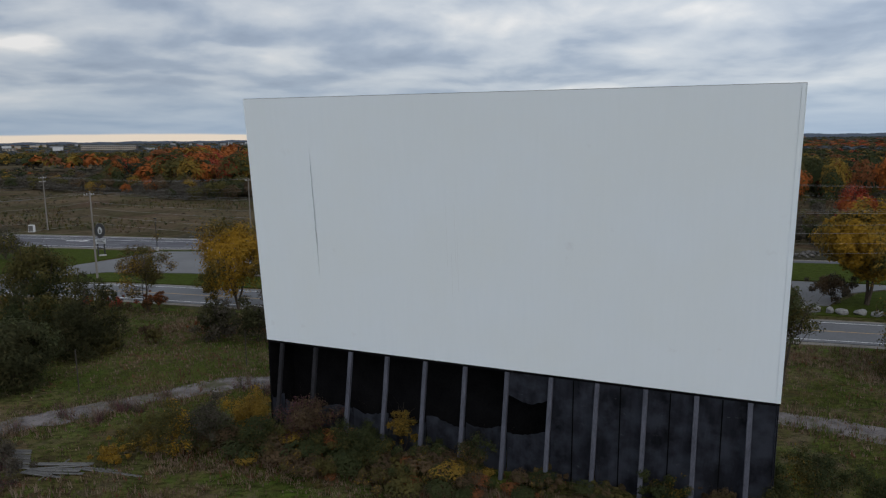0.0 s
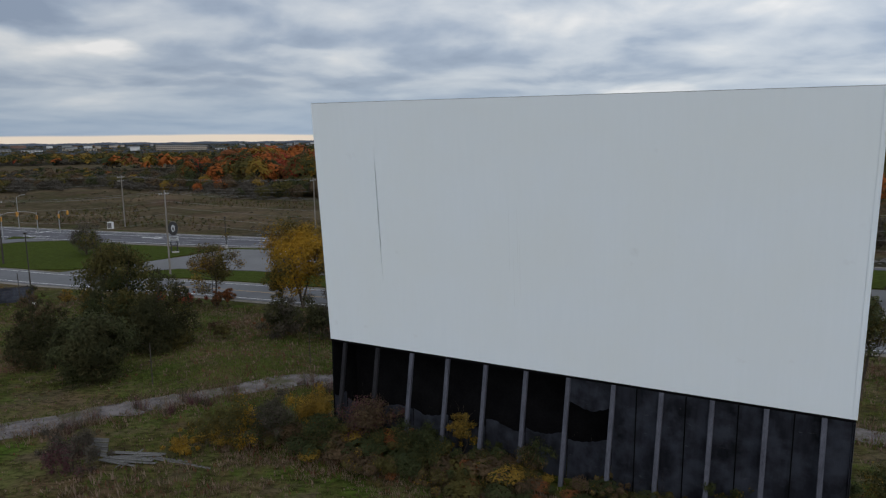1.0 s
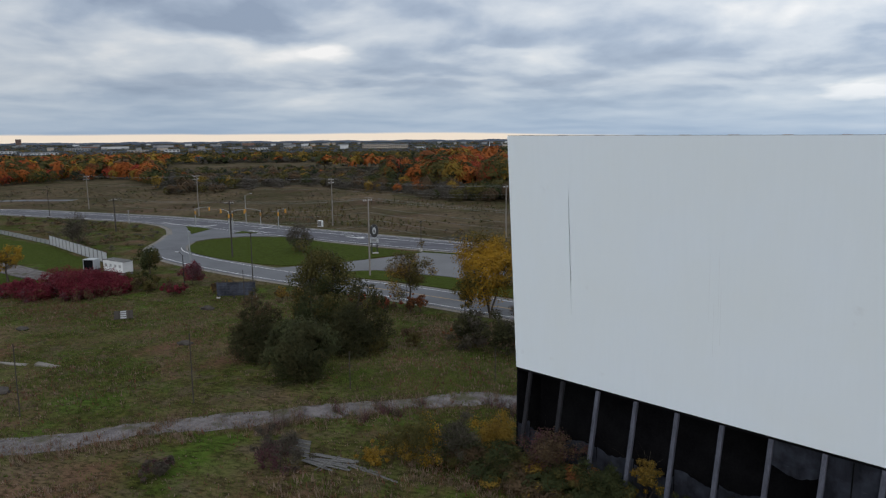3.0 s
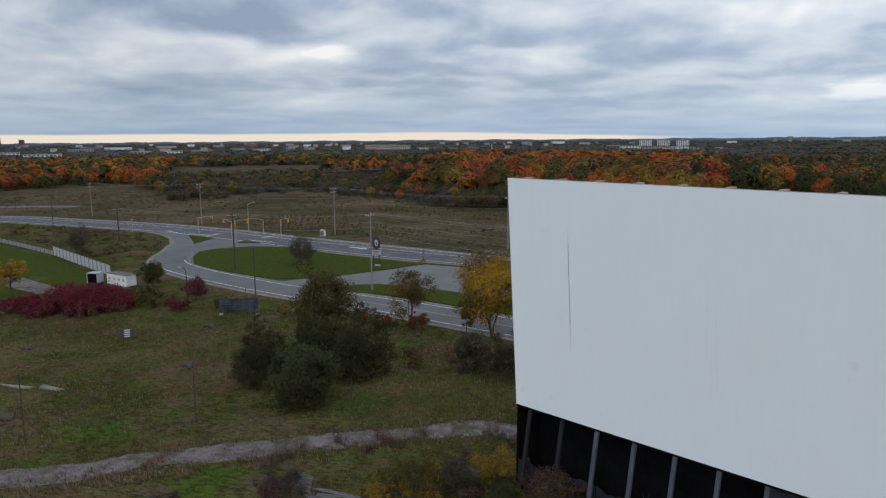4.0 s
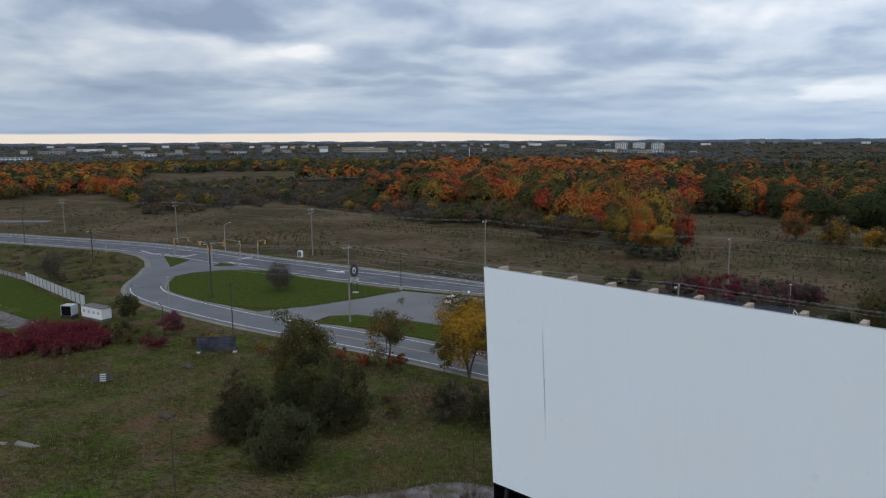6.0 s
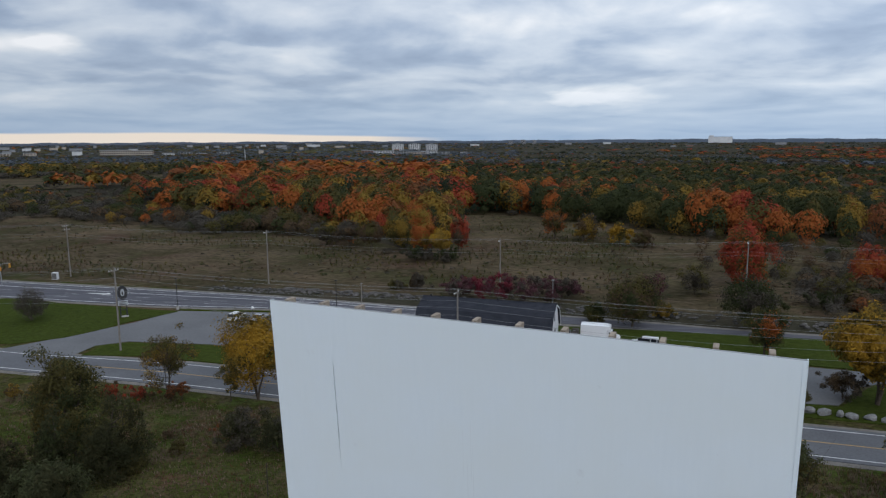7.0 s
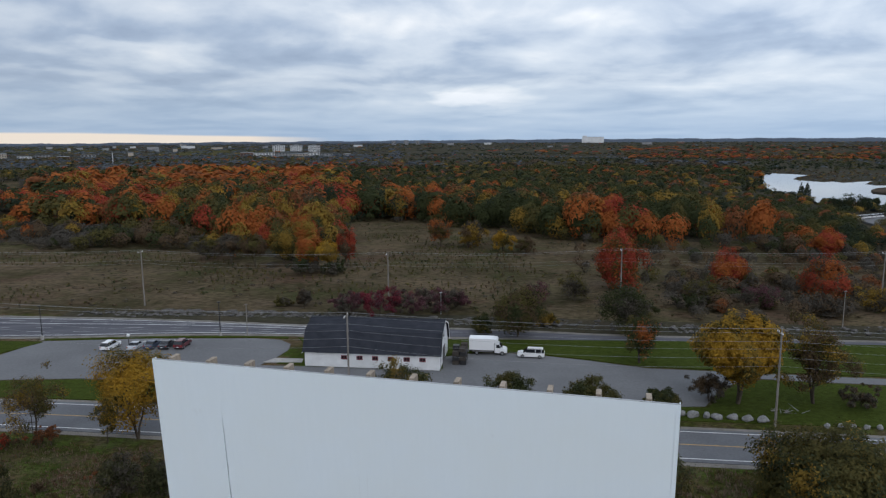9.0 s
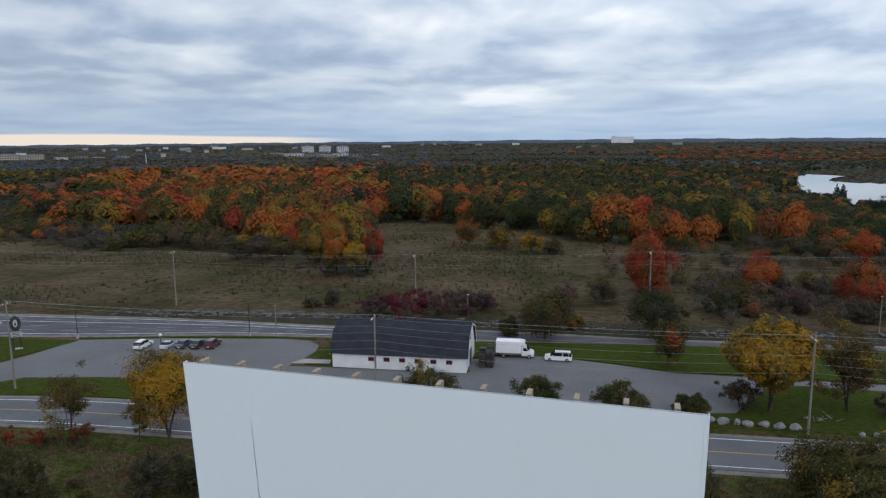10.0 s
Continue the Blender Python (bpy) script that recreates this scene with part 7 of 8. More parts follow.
for x, y, h, arm, turn in ((-146.0, 172.5, 5.8, 4.5, 15), (-126.3, 163.0, 6.4, 4.0, 160), (-126.3, 164.5, 6.4, 4.0, 5), (-124.5, 175.5, 5.6, -4.5, 20), (-118.9, 176.4, 5.8, -3.6, 160)):
    traffic_signal(x, y, h, arm, turn)


# ---- the oval sign ----
def oval_sign():
    s = empty("oval_sign", Matrix.Translation((-71.3, 144.0, 0.16)) @ pose(0, 0, 0, 0, 0, 24), "black oval roadside sign over a white board on two posts", "sign")
    for q in (-0.62, 0.62):
        part("post", box_bm(q - 0.12, q + 0.12, -0.12, 0.12, 0, 3.4, 0.02), M["black_metal"], s)
    part("footing", box_bm(-0.5, 0.9, -0.4, 0.4, 0, 0.25, 0.04), M["concrete"], s)

    def disc(rx, rz, y0, y1, zc, n=28):
        bm = bmesh.new()
        a = [bm.verts.new((rx * math.cos(2 * math.pi * k / n), y0, zc + rz * math.sin(2 * math.pi * k / n))) for k in range(n)]
        b = [bm.verts.new((rx * math.cos(2 * math.pi * k / n), y1, zc + rz * math.sin(2 * math.pi * k / n))) for k in range(n)]
        bm.faces.new(a)
        bm.faces.new(b[::-1])
        for k in range(n):
            bm.faces.new((a[k], a[(k + 1) % n], b[(k + 1) % n], b[k]))
        bmesh.ops.recalc_face_normals(bm, faces=bm.faces[:])
        return bm
    part("oval_board", disc(0.98, 1.55, -0.14, 0.14, 5.3), M["black_metal"], s)
    part("oval_emblem", disc(0.40, 0.78, -0.18, -0.144, 5.35), M["weathered_white"], s, "plain white oval emblem")
    part("emblem_shape", disc(0.16, 0.4, -0.21, -0.184, 5.2), M["black_metal"], s)
    part("letter_board", box_bm(-0.95, 0.95, -0.14, 0.14, 2.55, 3.55, 0.02), M["weathered_white"], s)
    for k in range(3):
        part("line_of_writing", box_bm(-0.75, 0.75 - 0.3 * (k % 2), -0.155, -0.144, 3.3 - 0.3 * k, 3.42 - 0.3 * k), M["black_metal"], s)
    part("lower_bar", box_bm(-0.5, 0.5, -0.05, 0.05, 1.5, 1.65), M["black_metal"], s)


oval_sign()


# ---- the west side: trailer, fence, hoarding and bits in the field ----
def trailer():
    t = empty("trailer", Matrix.Translation((-110.4, 106.8, 0)) @ pose(0, 0, 0, 0, 0, -12), "white office trailer with grey windows along its side", "trailer")
    part("body", box_bm(-3.3, 3.3, -1.15, 1.15, 0.5, 2.7, 0.08), M["white_paint"], t)
    part("roof", box_bm(-3.4, 3.4, -1.25, 1.25, 2.71, 2.8, 0.03), M["plank"], t)
    part("skirt", box_bm(-3.2, 3.2, -1.05, 1.05, 0.0, 0.49), M["plank"], t)
    for x in (-2.3, -0.7, 0.9, 2.4):
        part("window", box_bm(x - 0.32, x + 0.32, -1.18, -1.154, 1.5, 2.05), M["metal"], t)
    e = empty("truck_trailer", Matrix.Translation((-116.8, 106.2, 0)) @ pose(0, 0, 0, 0, 0, 10), "white cargo trailer with its dark rear open", "trailer")
    sh = bmesh.new()
    box_bm(-1.2, 1.2, -1.0, 1.0, 2.6, 2.72, bm=sh)
    box_bm(-1.2, -1.08, -1.0, 1.0, 0.7, 2.6, bm=sh)
    box_bm(1.08, 1.2, -1.0, 1.0, 0.7, 2.6, bm=sh)
    part("shell", sh, M["weathered_white"], e)
    # a solid black block stands in for the shade inside the shell
    part("interior_shade_block", box_bm(-1.07, 1.07, -0.9, 0.95, 0.72, 2.59), M["pitch_black"], e)
    part("bed", box_bm(-1.2, 1.2, -1.0, 1.0, 0.0, 0.69), M["black_metal"], e)


trailer()


def panel_fence(points, h, label, mat="weathered_white"):
    f = empty("panel_fence", Matrix.Translation((0, 0, 0)), label, "fence")
    for (x0, y0), (x1, y1) in zip(points[:-1], points[1:]):
        ln = math.hypot(x1 - x0, y1 - y0)
        n = max(1, int(ln / 2.6))
        a = math.degrees(math.atan2(y1 - y0, x1 - x0))
        for k in range(n):
            fx, fy = x0 + (x1 - x0) * k / n, y0 + (y1 - y0) * k / n
            p = part("panel", box_bm(0.08, ln / n - 0.02, -0.03, 0.03, 0.1, h, 0.01), M[mat], f)
            p.matrix_local = pose(fx, fy, 0, 0, 0, a)
            q = part("post", box_bm(-0.14, 0.07, -0.10, 0.10, 0, h + 0.18, 0.01), M["plank"], f)
            q.matrix_local = pose(fx, fy, 0, 0, 0, a)


panel_fence([(-158.1, 131.4), (-121.5, 114.6)], 2.4, "tall pale panel fence along the lawn")
panel_fence([(-215, 151), (-195, 144), (-158.1, 131.4)], 1.2, "low grey fence along the lawn", "metal")
structure("lawn_west", slab_mesh("lawn_west", [(-196, 140), (-157, 129.6), (-124, 114), (-122, 108), (-112, 103), (-122, 88), (-160, 70), (-215, 100)], 0.05, 0.3), M["lawn"], "green lawn behind the fence", "lawn")
structure("west_drive", slab_mesh("west_drive", [(-165, 108), (-140, 107), (-121, 101), (-116, 98.5), (-121, 95.5), (-142, 101.5), (-166, 102)], 0.24, 0.3), M["gravel"], "grey gravel drive on the lawn", "drive")
structure("west_drive_low", slab_mesh("west_drive_low", [(-140, 88), (-112, 86), (-112, 82.5), (-141, 80)], 0.24, 0.3), M["shoulder"], "pale gravel patch by the thicket", "drive")


def hoarding():
    b = empty("hoarding", Matrix.Translation((-72.9, 94.9, gz(-72.9, 94.9))) @ pose(0, 0, 0, 0, 0, 24), "grey back of a low roadside hoarding on posts", "sign")
    for q in (-3.0, -0.4, 2.4, 3.0):
        part("post", box_bm(q - 0.1, q + 0.1, 0.06, 0.26, 0, 3.0, 0.02), M["wood_dark"], b)
    for q in (-3.0, 3.0):
        part("footing", box_bm(q - 0.3, q + 0.3, -0.2, 0.4, 0, 0.3, 0.04), M["concrete"], b)
    for k in range(5):
        part("board", box_bm(-3.2, 3.2, -0.03, 0.055, 0.55 + 0.44 * k, 0.975 + 0.44 * k, 0.01), M["sheeting"], b)
    part("top_rail", box_bm(-3.3, 3.3, -0.08, 0.1, 2.76, 2.9, 0.02), M["wood_dark"], b)


hoarding()


def board_stack():
    b = empty("board_panel", Matrix.Translation((-79.2, 76.8, gz(-79.2, 76.8) + 0.05)) @ pose(0, 0, 0, -24, 0, 38), "striped dark and white panel leaning in the grass", "panel")
    for k, m in enumerate(("wood_dark", "plank", "wood_dark")):
        p = part("panel_third", box_bm(-1.3 + 0.87 * k, -0.45 + 0.87 * k, -0.05, 0.05, 0.0, 1.25, 0.02), M[m], b)
        for j in range(4):
            part("slat", box_bm(-1.27 + 0.87 * k, -0.48 + 0.87 * k, -0.08, -0.054, 0.1 + 0.3 * j, 0.25 + 0.3 * j), M["wood_dark" if m == "wood_dark" else "weathered_white"], p)
    part("prop", box_bm(-0.06, 0.06, 0.06, 0.8, 0.0, 0.1), M["wood_dark"], b)


board_stack()


def lump(x, y, w, label, mat="wood_dark", seed=1, h=0.4):
    rng = np.random.default_rng(seed)
    bm = bmesh.new()
    bmesh.ops.create_icosphere(bm, subdivisions=2, radius=0.5)
    for v in bm.verts:
        n = 1 + 0.25 * math.sin(v.co.x * 7 + seed) * math.cos(v.co.y * 6) + rng.normal() * 0.06
        v.co = Vector((v.co.x * w * n, v.co.y * w * 0.6 * n, max(-0.15, v.co.z * h * 1.6 * n)))
    ob = part("debris_heap", bm, M[mat])
    ob.matrix_world = Matrix.Translation((x, y, gz(x, y) + 0.1))
    return tagged(ob, label, "debris")


lump(-72.0, 86.5, 2.6, "dark heap of old debris in the grass", seed=1, h=0.6)
lump(-60.1, 67.6, 2.4, "dark heap of old debris in the grass", seed=2)
lump(-89.6, 68.7, 2.0, "dark heap of old debris in the grass", seed=3)
lump(-67.3, 48.3, 2.6, "dark heap of old debris in the grass", seed=4, h=0.6)


def flat_slab(pts, label):
    ob = part("concrete_slab", slab_mesh("concrete_slab", pts, sum(gz(*p) for p in pts) / len(pts) + 0.05, 0.5), M["shoulder"])
    return tagged(ob, label, "slab")


flat_slab([(-78.6, 56.2), (-74.6, 56.7), (-72.5, 57.1), (-72.2, 56.2), (-75.5, 55.9)], "cracked pale concrete slab in the grass")
flat_slab([(-72.3, 57.1), (-66.2, 56.6), (-65.4, 55.9), (-69.0, 56.1), (-71.9, 56.2)], "cracked pale concrete slab in the grass")


def iron_post(x, y, h, lean, box, label):
    p = empty("speaker_post", Matrix.Translation((x, y, gz(x, y))) @ pose(0, 0, 0, lean, lean * 0.6, 0), label, "post", "old speaker posts")
    part("pole", tube_mesh("pole", [(0, 0, -0.3), (0, 0, h)], [0.055, 0.045], 6), M["wood_dark"], p)
    if box:
        part("speaker_box", box_bm(-0.22, 0.22, -0.1, 0.1, h - 0.35, h, 0.03), M["wood_dark"], p)
        part("footing", box_bm(-0.18, 0.18, -0.18, 0.18, 0, 0.22, 0.03), M["concrete"], p)


iron_post(-31.6, 57.7, 3.9, 1.5, False, "thin rusty post in the grass")
iron_post(-44.6, 50.8, 6.8, -0.5, False, "tall thin rusty post in the grass")
iron_post(-19.1, 64.9, 3.6, 1.0, False, "thin rusty post in the grass")
iron_post(-58.4, 43.7, 7.0, -1.0, False, "tall thin rusty post in the grass")
iron_post(-69.2, 92.1, 5.6, 3.0, False, "tall thin leaning post by the hoarding")
iron_post(-42.6, 96.8, 4.5, 0.5, False, "thin dark post by the road")


def fallen_planks():
    s = empty("fallen_planks", Matrix.Translation((-27.0, 43.2, gz(-27.0, 43.2))) @ pose(0, 0, 0, 0, 0, -4), "heap of fallen grey planks in the grass", "planks")
    rng = random.Random(8)
    for k in range(4):
        p = part("plank", box_bm(-1.4, 0.5, -0.14, 0.14, 0, 0.05, 0.008), M["plank"], s)
        p.matrix_local = pose(-0.9, 0.1 * k, 0.25 + 0.30 * k, 62, 0, rng.uniform(-4, 4))
    for k in range(7):
        p = part("plank", box_bm(-1.9, 1.9, -0.13, 0.13, 0, 0.05, 0.008), M["plank"], s)
        p.matrix_local = pose(1.6 + rng.uniform(-0.3, 0.4), -0.9 + 0.28 * k, 0.10 + 0.05 * (k % 3), rng.uniform(-8, 8), rng.uniform(-3, 3), rng.uniform(-9, 9))
    for k in range(3):
        p = part("plank", box_bm(-1.6, 1.6, -0.09, 0.09, 0, 0.05, 0.008), M["plank"], s)
        p.matrix_local = pose(5.0 + rng.uniform(-0.6, 1.2), -0.4 + 0.25 * k, 0.10, 0, rng.uniform(-3, 3), rng.uniform(-14, 6))
    for k in range(2):
        p = part("plank", box_bm(-1.1, 1.1, -0.06, 0.06, 0, 0.06, 0.008), M["plank"], s)
        p.matrix_local = pose(1.9 + 0.2 * k, -1.1, 0.55, 0, -32 - 6 * k, 20)


fallen_planks()


# boulders along the road, brushwood, and a rocky ditch beyond the highway
def boulder(name, x, y, z, w, d, h, seed, mat="stone"):
    rng = np.random.default_rng(seed)
    bm = bmesh.new()
    bmesh.ops.create_icosphere(bm, subdivisions=2, radius=0.5)
    cuts = rng.normal(size=(9, 3))
    cuts /= np.linalg.norm(cuts, axis=1)[:, None]
    for v in bm.verts:
        c = np.array(v.co)
        for q in cuts:
            e = c @ q - 0.34
            if e > 0:
                c = c - q * e
        v.co = Vector((c[0] * w * 1.3, c[1] * d * 1.3, c[2] * h * 1.5))
    ob = part(name, bm, M[mat])
    ob.matrix_world = Matrix.Translation((x, y, z)) @ pose(0, 0, 0, 0, 0, rng.uniform(0, 40))
    return ob


for i, (x, y, w) in enumerate([(50.2, 91.8, 2.3), (51.9, 91.0, 1.5), (53.2, 90.4, 1.9), (55.4, 89.9, 1.8), (57.2, 89.1, 2.1), (59.2, 88.3, 2.0), (48.4, 92.4, 1.7), (46.6, 93.0, 1.6)]):
    tagged(boulder("boulder", x, y, 0.4, w * 0.85, w * 0.6, 0.85, 300 + i), "pale grey boulder on the grass verge", "boulder", "boulders along the road")
for i in range(9):
    x = 67 + i * 1.7
    tagged(boulder("stone_block", x, 84.6 - 0.27 * (x - 67) + 0.6, 0.3, 0.9, 0.7, 0.6, 330 + i), "small pale stone on the grass verge", "stone", "stones along the road")
s = empty("brushwood", Matrix.Translation((64.6, 90.8, 0.15)), "heap of pale cut branches on the verge", "branches")
rb = random.Random(12)
for k in range(16):
    a = Vector((rb.uniform(-2.2, 2.2), rb.uniform(-1, 1), 0.1))
    d = Vector((rb.uniform(-1.4, 1.4), rb.uniform(-0.8, 0.8), rb.uniform(0.1, 1.0)))
    part("branch", tube_mesh("branch", [a, a + d * 0.5, a + d], [0.06, 0.05, 0.02], 5), M["stone" if k % 2 else "wood_pole"], s)
rng = np.random.default_rng(77)
shapes = []
for i in range(560):
    x = 30 + rng.uniform(0, 125) if i % 2 else rng.uniform(-62, 30)
    y = float(np.interp(x, HWY_X, HWY_Y)) + (11.8 + rng.normal() * 1.3 if x < 10 else rng.uniform(5.5, 11.5))
    w = rng.uniform(0.3, 0.95)
    bm = bmesh.new()
    bmesh.ops.create_icosphere(bm, subdivisions=1, radius=0.5)
    co = np.array([v.co[:] for v in bm.verts])
    fa = [tuple(v.index for v in f.verts) for f in bm.faces]
    bm.free()
    co = co * (1 + 0.25 * rng.normal(size=(len(co), 1))) * (w * 1.5, w, w * 0.7) + (x, y, 0.3 + rng.uniform(0, 0.7) * (x > 30))
    shapes.append(([tuple(c) for c in co], fa))
v_, f_ = join_shapes(shapes)
ob = part("rocky_ditch", mesh_of("rocky_ditch", v_, f_), M["black_rock"])
tagged(ob, "broken grey rock lining the ditch beside the highway", "rocks", kind="stuff")
shapes = []
for i in range(46):
    x = rng.uniform(-46, -8) if i % 3 else rng.uniform(10, 80)
    y = float(np.interp(x, HWY_X, HWY_Y)) + 14.0 + rng.normal() * 0.7 - 3.0 * ss(10, 40, x)
    a, b, h, t = rng.uniform(0.6, 1.8), rng.uniform(0.3, 0.7), rng.uniform(0.12, 0.35), rng.uniform(-0.4, 0.2)
    ring = [(math.cos(k * 1.0472 + t) * a * rng.uniform(0.8, 1.1), math.sin(k * 1.0472 + t) * b * rng.uniform(0.8, 1.1)) for k in range(6)]
    co = [(x + p, y + q, 0.1) for p, q in ring] + [(x + p * 0.9, y + q * 0.9, 0.25 + h) for p, q in ring]
    shapes.append((co, [tuple(range(6, 12))] + [(k, (k + 1) % 6, (k + 1) % 6 + 6, k + 6) for k in range(6)]))
v_, f_ = join_shapes(shapes)
ob = part("ledge_rocks", mesh_of("ledge_rocks", v_, f_), M["black_rock"])
tagged(ob, "pale flat rocks along the top of the roadside ditch", "rocks", kind="stuff")
structure("ditch_bank", width_mesh("ditch_bank", HIGHWAY[HIGHWAY[:, 0] > -70], FAR_EDGE[HIGHWAY[:, 0] > -70] + 1.6, np.full((HIGHWAY[:, 0] > -70).sum(), 14.6), 0.17), M["floor_leaf"], "dark muddy bank beside the highway", "ground")
# small roadside cabinet
c = empty("utility_cabinet", Matrix.Translation((-109.2, 184.2, 0.1)), "small pale utility cabinet by the highway", "cabinet")
part("body", box_bm(-0.7, 0.7, -0.5, 0.5, 0.1, 1.9, 0.04), M["white_paint"], c)
part("plinth", box_bm(-0.8, 0.8, -0.6, 0.6, 0, 0.12), M["concrete"], c)
part("cabinet_door", box_bm(-0.6, 0.6, -0.53, -0.504, 0.2, 1.8), M["plank"], c)
# road arrow, stop lines and hatching


def paint_bar(name, a, b, w, label):
    """A painted bar from a to b."""
    a, b = Vector((*a, 0)), Vector((*b, 0))
    n = Vector((-(b - a).y, (b - a).x, 0)).normalized() * w / 2
    structure(name, slab_mesh(name, [tuple((p + q)[:2]) for p, q in ((a, -n), (b, -n), (b, n), (a, n))], 0.15, 0.02), M["line_white"], label, "road marking")


paint_bar("stop_bar_1", (-143.9, 173.6), (-143.0, 178.5), 0.6, "white stop line at the junction")
paint_bar("stop_bar_2", (-124.9, 174.8), (-123.5, 180.0), 0.6, "white stop line at the junction")
paint_bar("stop_bar_3", (-164.7, 179.2), (-157.0, 175.9), 0.35, "white guide line at the junction")
for k, (x, y) in enumerate(((-155.4, 176.0), (-151.6, 175.7), (-149.2, 175.3), (-147.2, 174.9), (-145.2, 174.6), (-123.8, 169.6), (-121.9, 169.2), (-119.7, 168.7), (-117.5, 168.2))):
    paint_bar(f"hatch_bar_{k + 1}", (x - 0.3, y - 0.8), (x + 0.4, y + 0.8), 0.5, "white hatching bar at the junction")
structure("lane_arrow", slab_mesh("lane_arrow", [(-91, 166.7), (-87, 166.0), (-87, 165.3), (-84.8, 166.1), (-86.6, 167.6), (-86.7, 166.8), (-91, 167.4)], 0.15, 0.02), M["line_white"], "white lane arrow on the highway", "road marking")


def road_sign(x, y):
    g = empty("road_sign", Matrix.Translation((x, y, gz(x, y))) @ pose(0, 0, 0, 0, 0, 20), "dark back of a road sign on a thin post", "road sign")
    part("post", tube_mesh("post", [(0, 0, -0.3), (0, 0, 3.0)], [0.05, 0.05], 6), M["metal"], g)
    p = part("plate", box_bm(-0.42, 0.42, -0.02, 0.02, -0.42, 0.42, 0.01), M["black_metal"], g)
    p.matrix_local = Matrix.Translation((0, -0.08, 2.6)) @ pose(0, 0, 0, 0, 45, 0)


road_sign(-31.5, 99.0)

# ---- the town and the skyline ----
def polar(t, r):
    return -math.sin(math.radians(t)) * r, math.cos(math.radians(t)) * r


TOWN_MATS = {}
for nm, a, b in (("pale", (0.21, 0.21, 0.22), (0.31, 0.31, 0.32)), ("sand", (0.30, 0.26, 0.22), (0.42, 0.37, 0.31)), ("brick", (0.14, 0.09, 0.075), (0.22, 0.14, 0.11)), ("grey", (0.17, 0.18, 0.19), (0.28, 0.29, 0.30)), ("white", (0.46, 0.47, 0.48), (0.60, 0.61, 0.62)), ("plant", (0.50, 0.51, 0.52), (0.66, 0.67, 0.68)), ("dark", (0.05, 0.055, 0.06), (0.10, 0.105, 0.11))):
    TOWN_MATS[nm] = surface(f"town_{nm}", a, b, 0.05, 0.85, relief=0)


def block(t, r, w, d, h, mat, label, floors=3, bays=8, category="building", name="building", base=-1.0, flat=True):
    x, y = polar(t, r)
    b = empty(name, Matrix.Translation((x, y, hgt(x, y) + base)) @ pose(0, 0, 0, 0, 0, t), label, category)
    part("wall", box_bm(-w / 2, w / 2, -d / 2, d / 2, 0, h), TOWN_MATS[mat], b)
    part("roof", box_bm(-w / 2 - 0.4, w / 2 + 0.4, -d / 2 - 0.4, d / 2 + 0.4, h + 0.02, h + 0.9), TOWN_MATS["grey" if mat != "grey" else "dark"], b)
    fh = (h - 1) / max(1, floors)
    if floors:
        pane = bpy.data.meshes.new("window")
        bm = box_bm(0, w / bays * 0.64, -d / 2 - 0.12, -d / 2 - 0.02, 0, fh * 0.48)
        bm.to_mesh(pane)
        bm.free()
        pane.materials.append(M["glass"])
    for k in range(floors):
        for j in range(bays):
            o = new("window", pane)
            o.parent = b
            o.matrix_local = Matrix.Translation((-w / 2 + w * (j + 0.18) / bays, 0, 1 + fh * (k + 0.3)))
    return b


for t in (4.75, 3.4, 2.0):
    b = block(t, 2025, 33, 16, 19, "white", "pale grey apartment tower beyond the woods", 9, 6, "apartment tower", "apartment_tower")
    part("lift_house", box_bm(-5, 5, -4, 4, 19.95, 21.8), TOWN_MATS["pale"], b)
for t, w, h in ((53.2, 46, 45), (51.6, 22, 34), (-5.4, 24, 24), (-6.3, 18, 22), (-4.4, 22, 19)):
    block(t, 3600, w, 24, h, "brick" if t > 0 else "pale", "distant apartment tower on the skyline", 8, 5, "apartment tower", "apartment_tower")
block(26.0, 1660, 62, 30, 13.5, "sand", "long sand-coloured office block beyond the woods", 3, 14, "office building", "office_building")
block(24.2, 1670, 44, 30, 12.0, "sand", "long sand-coloured office block beyond the woods", 3, 10, "office building", "office_building")
b = block(-20.36, 4200, 124, 50, 34, "plant", "huge white windowless plant on the skyline", 0, 2, "factory", "factory")
part("tower_block", box_bm(-58, -34, -20, 20, 34.95, 42), TOWN_MATS["plant"], b)
rng_t = random.Random(21)
SPECS = [(22.4, 1640, 40, 7), (21.2, 1720, 50, 7), (20.0, 1600, 36, 6), (18.4, 1690, 46, 7), (7.2, 1560, 44, 11), (5.9, 1520, 70, 10), (4.4, 1500, 50, 11), (2.2, 1540, 56, 10), (1.0, 1500, 38, 10), (3.2, 1490, 60, 9), (-0.6, 1560, 24, 6), (31.5, 1750, 40, 8), (33.0, 1700, 30, 8),
         (35.2, 1600, 60, 7), (37.0, 1650, 50, 8), (39.6, 1500, 70, 8), (41.6, 1450, 44, 9), (44.0, 1480, 60, 8), (46.0, 1420, 40, 7), (48.0, 1900, 90, 10), (50.4, 1360, 90, 8), (52.5, 1500, 60, 8), (45.5, 2300, 120, 11), (47.2, 2350, 70, 12), (42.2, 2500, 100, 13), (38.4, 2600, 60, 14), (36.0, 2700, 70, 18), (33.0, 2750, 50, 17), (30.0, 2600, 40, 15), (28.6, 2500, 60, 12), (14.0, 2600, 60, 15), (11.5, 2800, 80, 15), (9.4, 2500, 60, 13), (-17.0, 2600, 30, 9), (-18.2, 2700, 40, 9), (-24.5, 3300, 70, 14), (-27, 3600, 60, 14), (-12, 3500, 60, 15), (-9, 3400, 50, 14), (-1.5, 3000, 60, 13)]
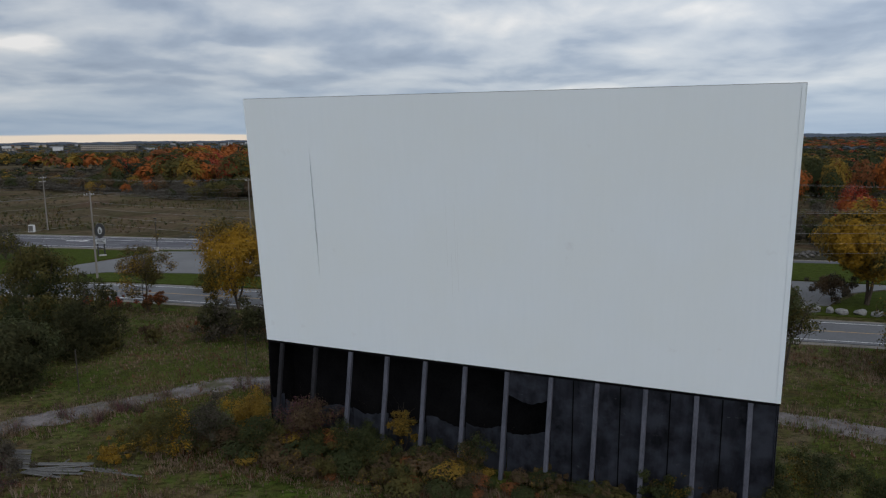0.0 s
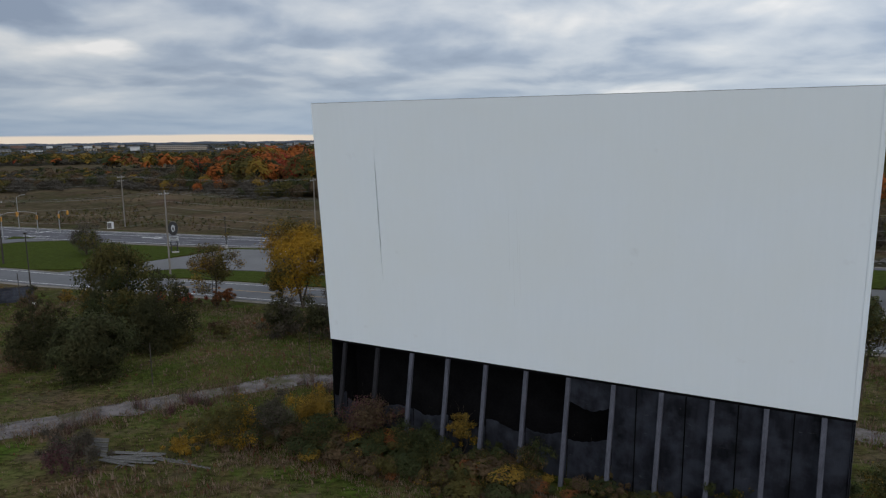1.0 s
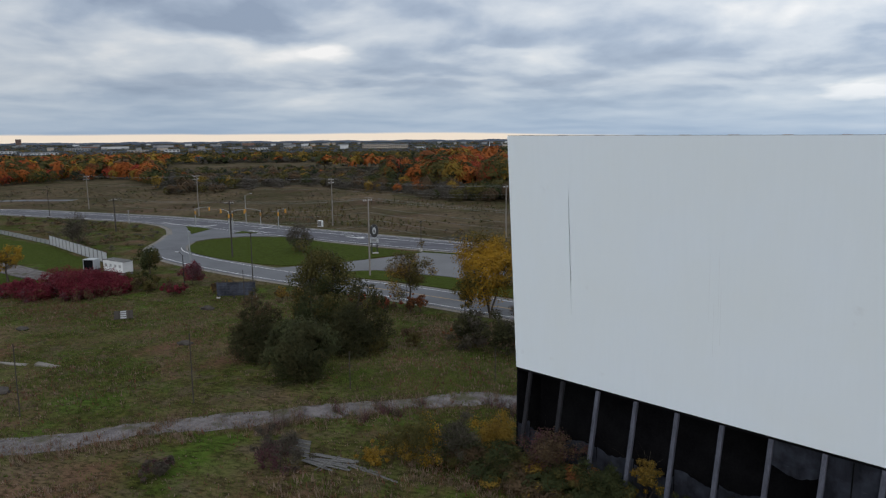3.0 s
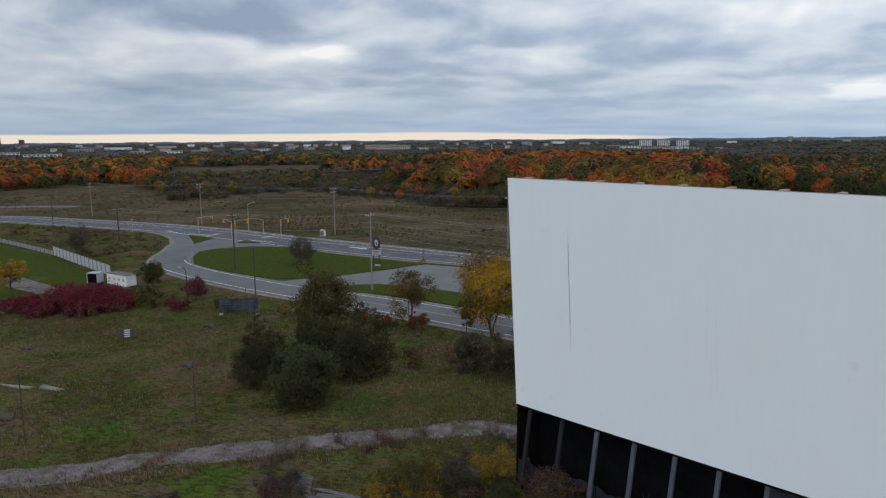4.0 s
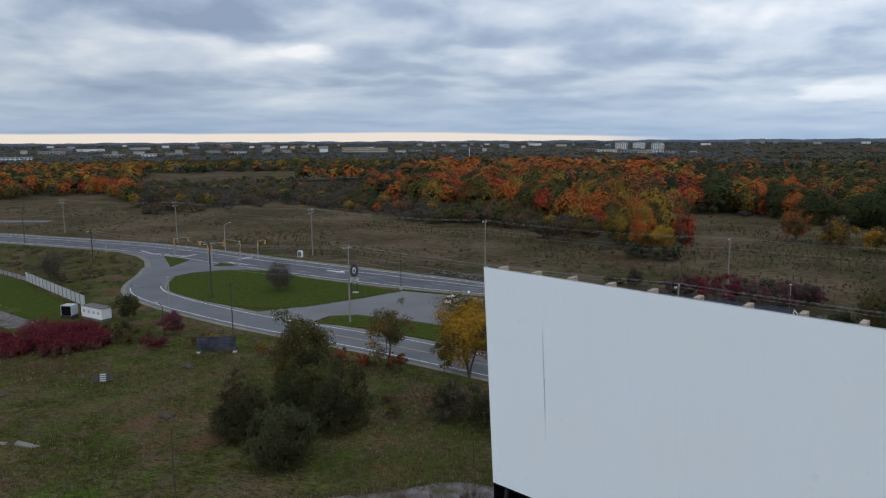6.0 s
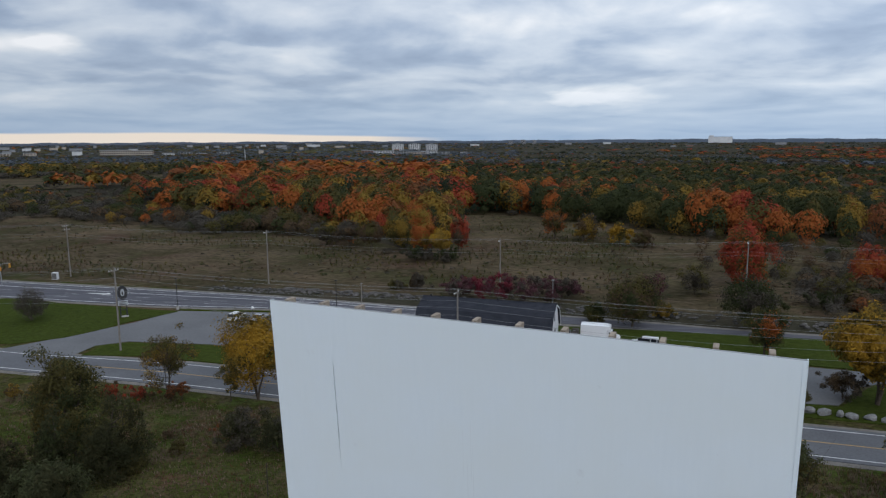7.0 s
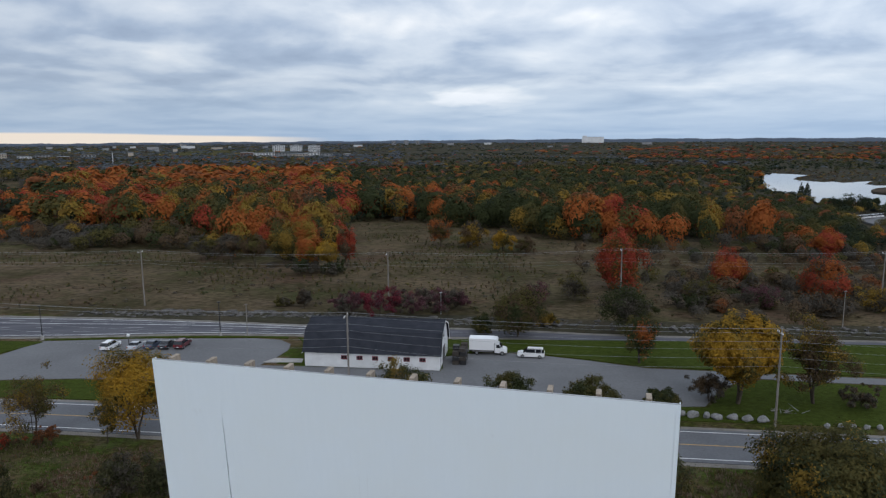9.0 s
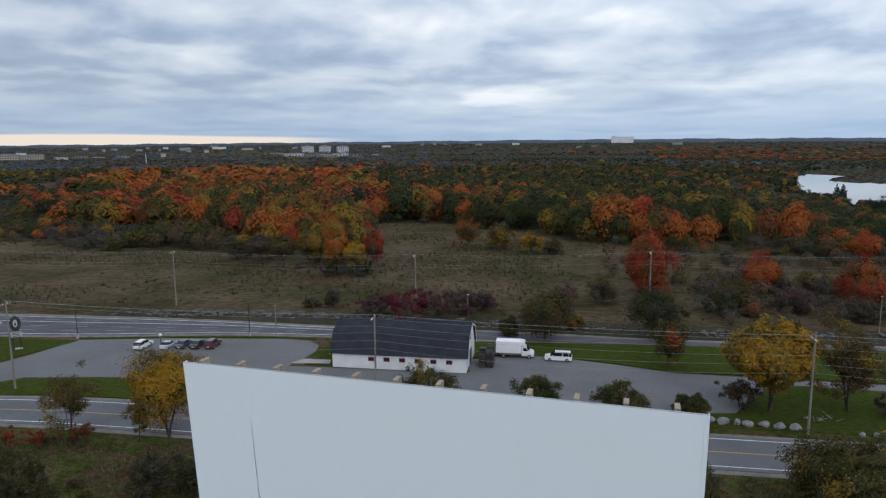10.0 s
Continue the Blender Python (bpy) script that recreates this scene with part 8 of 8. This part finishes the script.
for t, r, w, h in SPECS:
    m = rng_t.choice(["pale", "white", "white", "grey", "sand", "brick"])
    what = {"pale": "pale low commercial building among trees", "white": "white low commercial building among trees", "grey": "grey low commercial building among trees", "sand": "sand-coloured low building among trees", "brick": "brown brick low building among trees"}[m]
    block(t, r, w * 0.62, 22, h * (0.72 if r < 2000 else 0.6), m, what, (2 if h < 10 else 3) if r < 2000 else 0, max(3, int(w / 10)), "building", "commercial_building", 0.5)
for i in range(46):
    t, r = rng_t.uniform(-2, 54), rng_t.uniform(1600, 3600)
    if 23 < t < 28 and r < 2000:
        continue
    m = rng_t.choice(["pale", "grey", "grey", "sand", "white"])
    what = {"pale": "small pale house far off among trees", "white": "small white house far off among trees", "grey": "small grey house far off among trees", "sand": "small sand-coloured house far off among trees"}[m]
    block(t, r, rng_t.uniform(9, 24), 12, rng_t.uniform(4, 6) + r / 900, m, what, 0, 4, "house", "house", 1.5)
# a slim mast and the long low bridge beyond the woods
mx, my = polar(16.8, 1250)
ms_ = empty("radio_mast", Matrix.Translation((mx, my, hgt(mx, my))), "slim white mast above the woods", "mast")
part("shaft", tube_mesh("shaft", [(0, 0, 0), (0, 0, 17)], [0.7, 0.45], 8), TOWN_MATS["white"], ms_)
part("mast_head", tube_mesh("mast_head", [(0, 0, 17), (0, 0, 20)], [0.4, 0.2], 6), TOWN_MATS["grey"], ms_)

# wooded rise closing the skyline
rv, rf = [], []
ts = np.linspace(-62, 72, 1400)
top = 15 + 5 * ss(6, -22, ts) + 1.6 * np.sin(ts * 0.9) + 1.4 * np.sin(ts * 2.7 + 1) + np.random.default_rng(3).normal(size=1400) * 0.6
for i, t in enumerate(ts):
    for r, z in ((4350, -3.0), (4450, top[i] * 0.75), (4560, top[i]), (4680, -3.0)):
        x, y = polar(float(t), r)
        rv.append((x, y, z))
for i in range(1399):
    for k in range(3):
        rf.append((i * 4 + k, i * 4 + k + 1, i * 4 + k + 5, i * 4 + k + 4))
# the blue-grey of distance haze is put into the ridge colour
M["ridge"] = surface("haze_blue_wooded_ridge", (0.048, 0.062, 0.086), (0.066, 0.082, 0.106), 0.012, 0.95, fine=6, relief=0)
structure("backdrop", mesh_of("backdrop", rv, rf), M["ridge"], "low dark wooded rise along the skyline, tinted for haze", "backdrop")
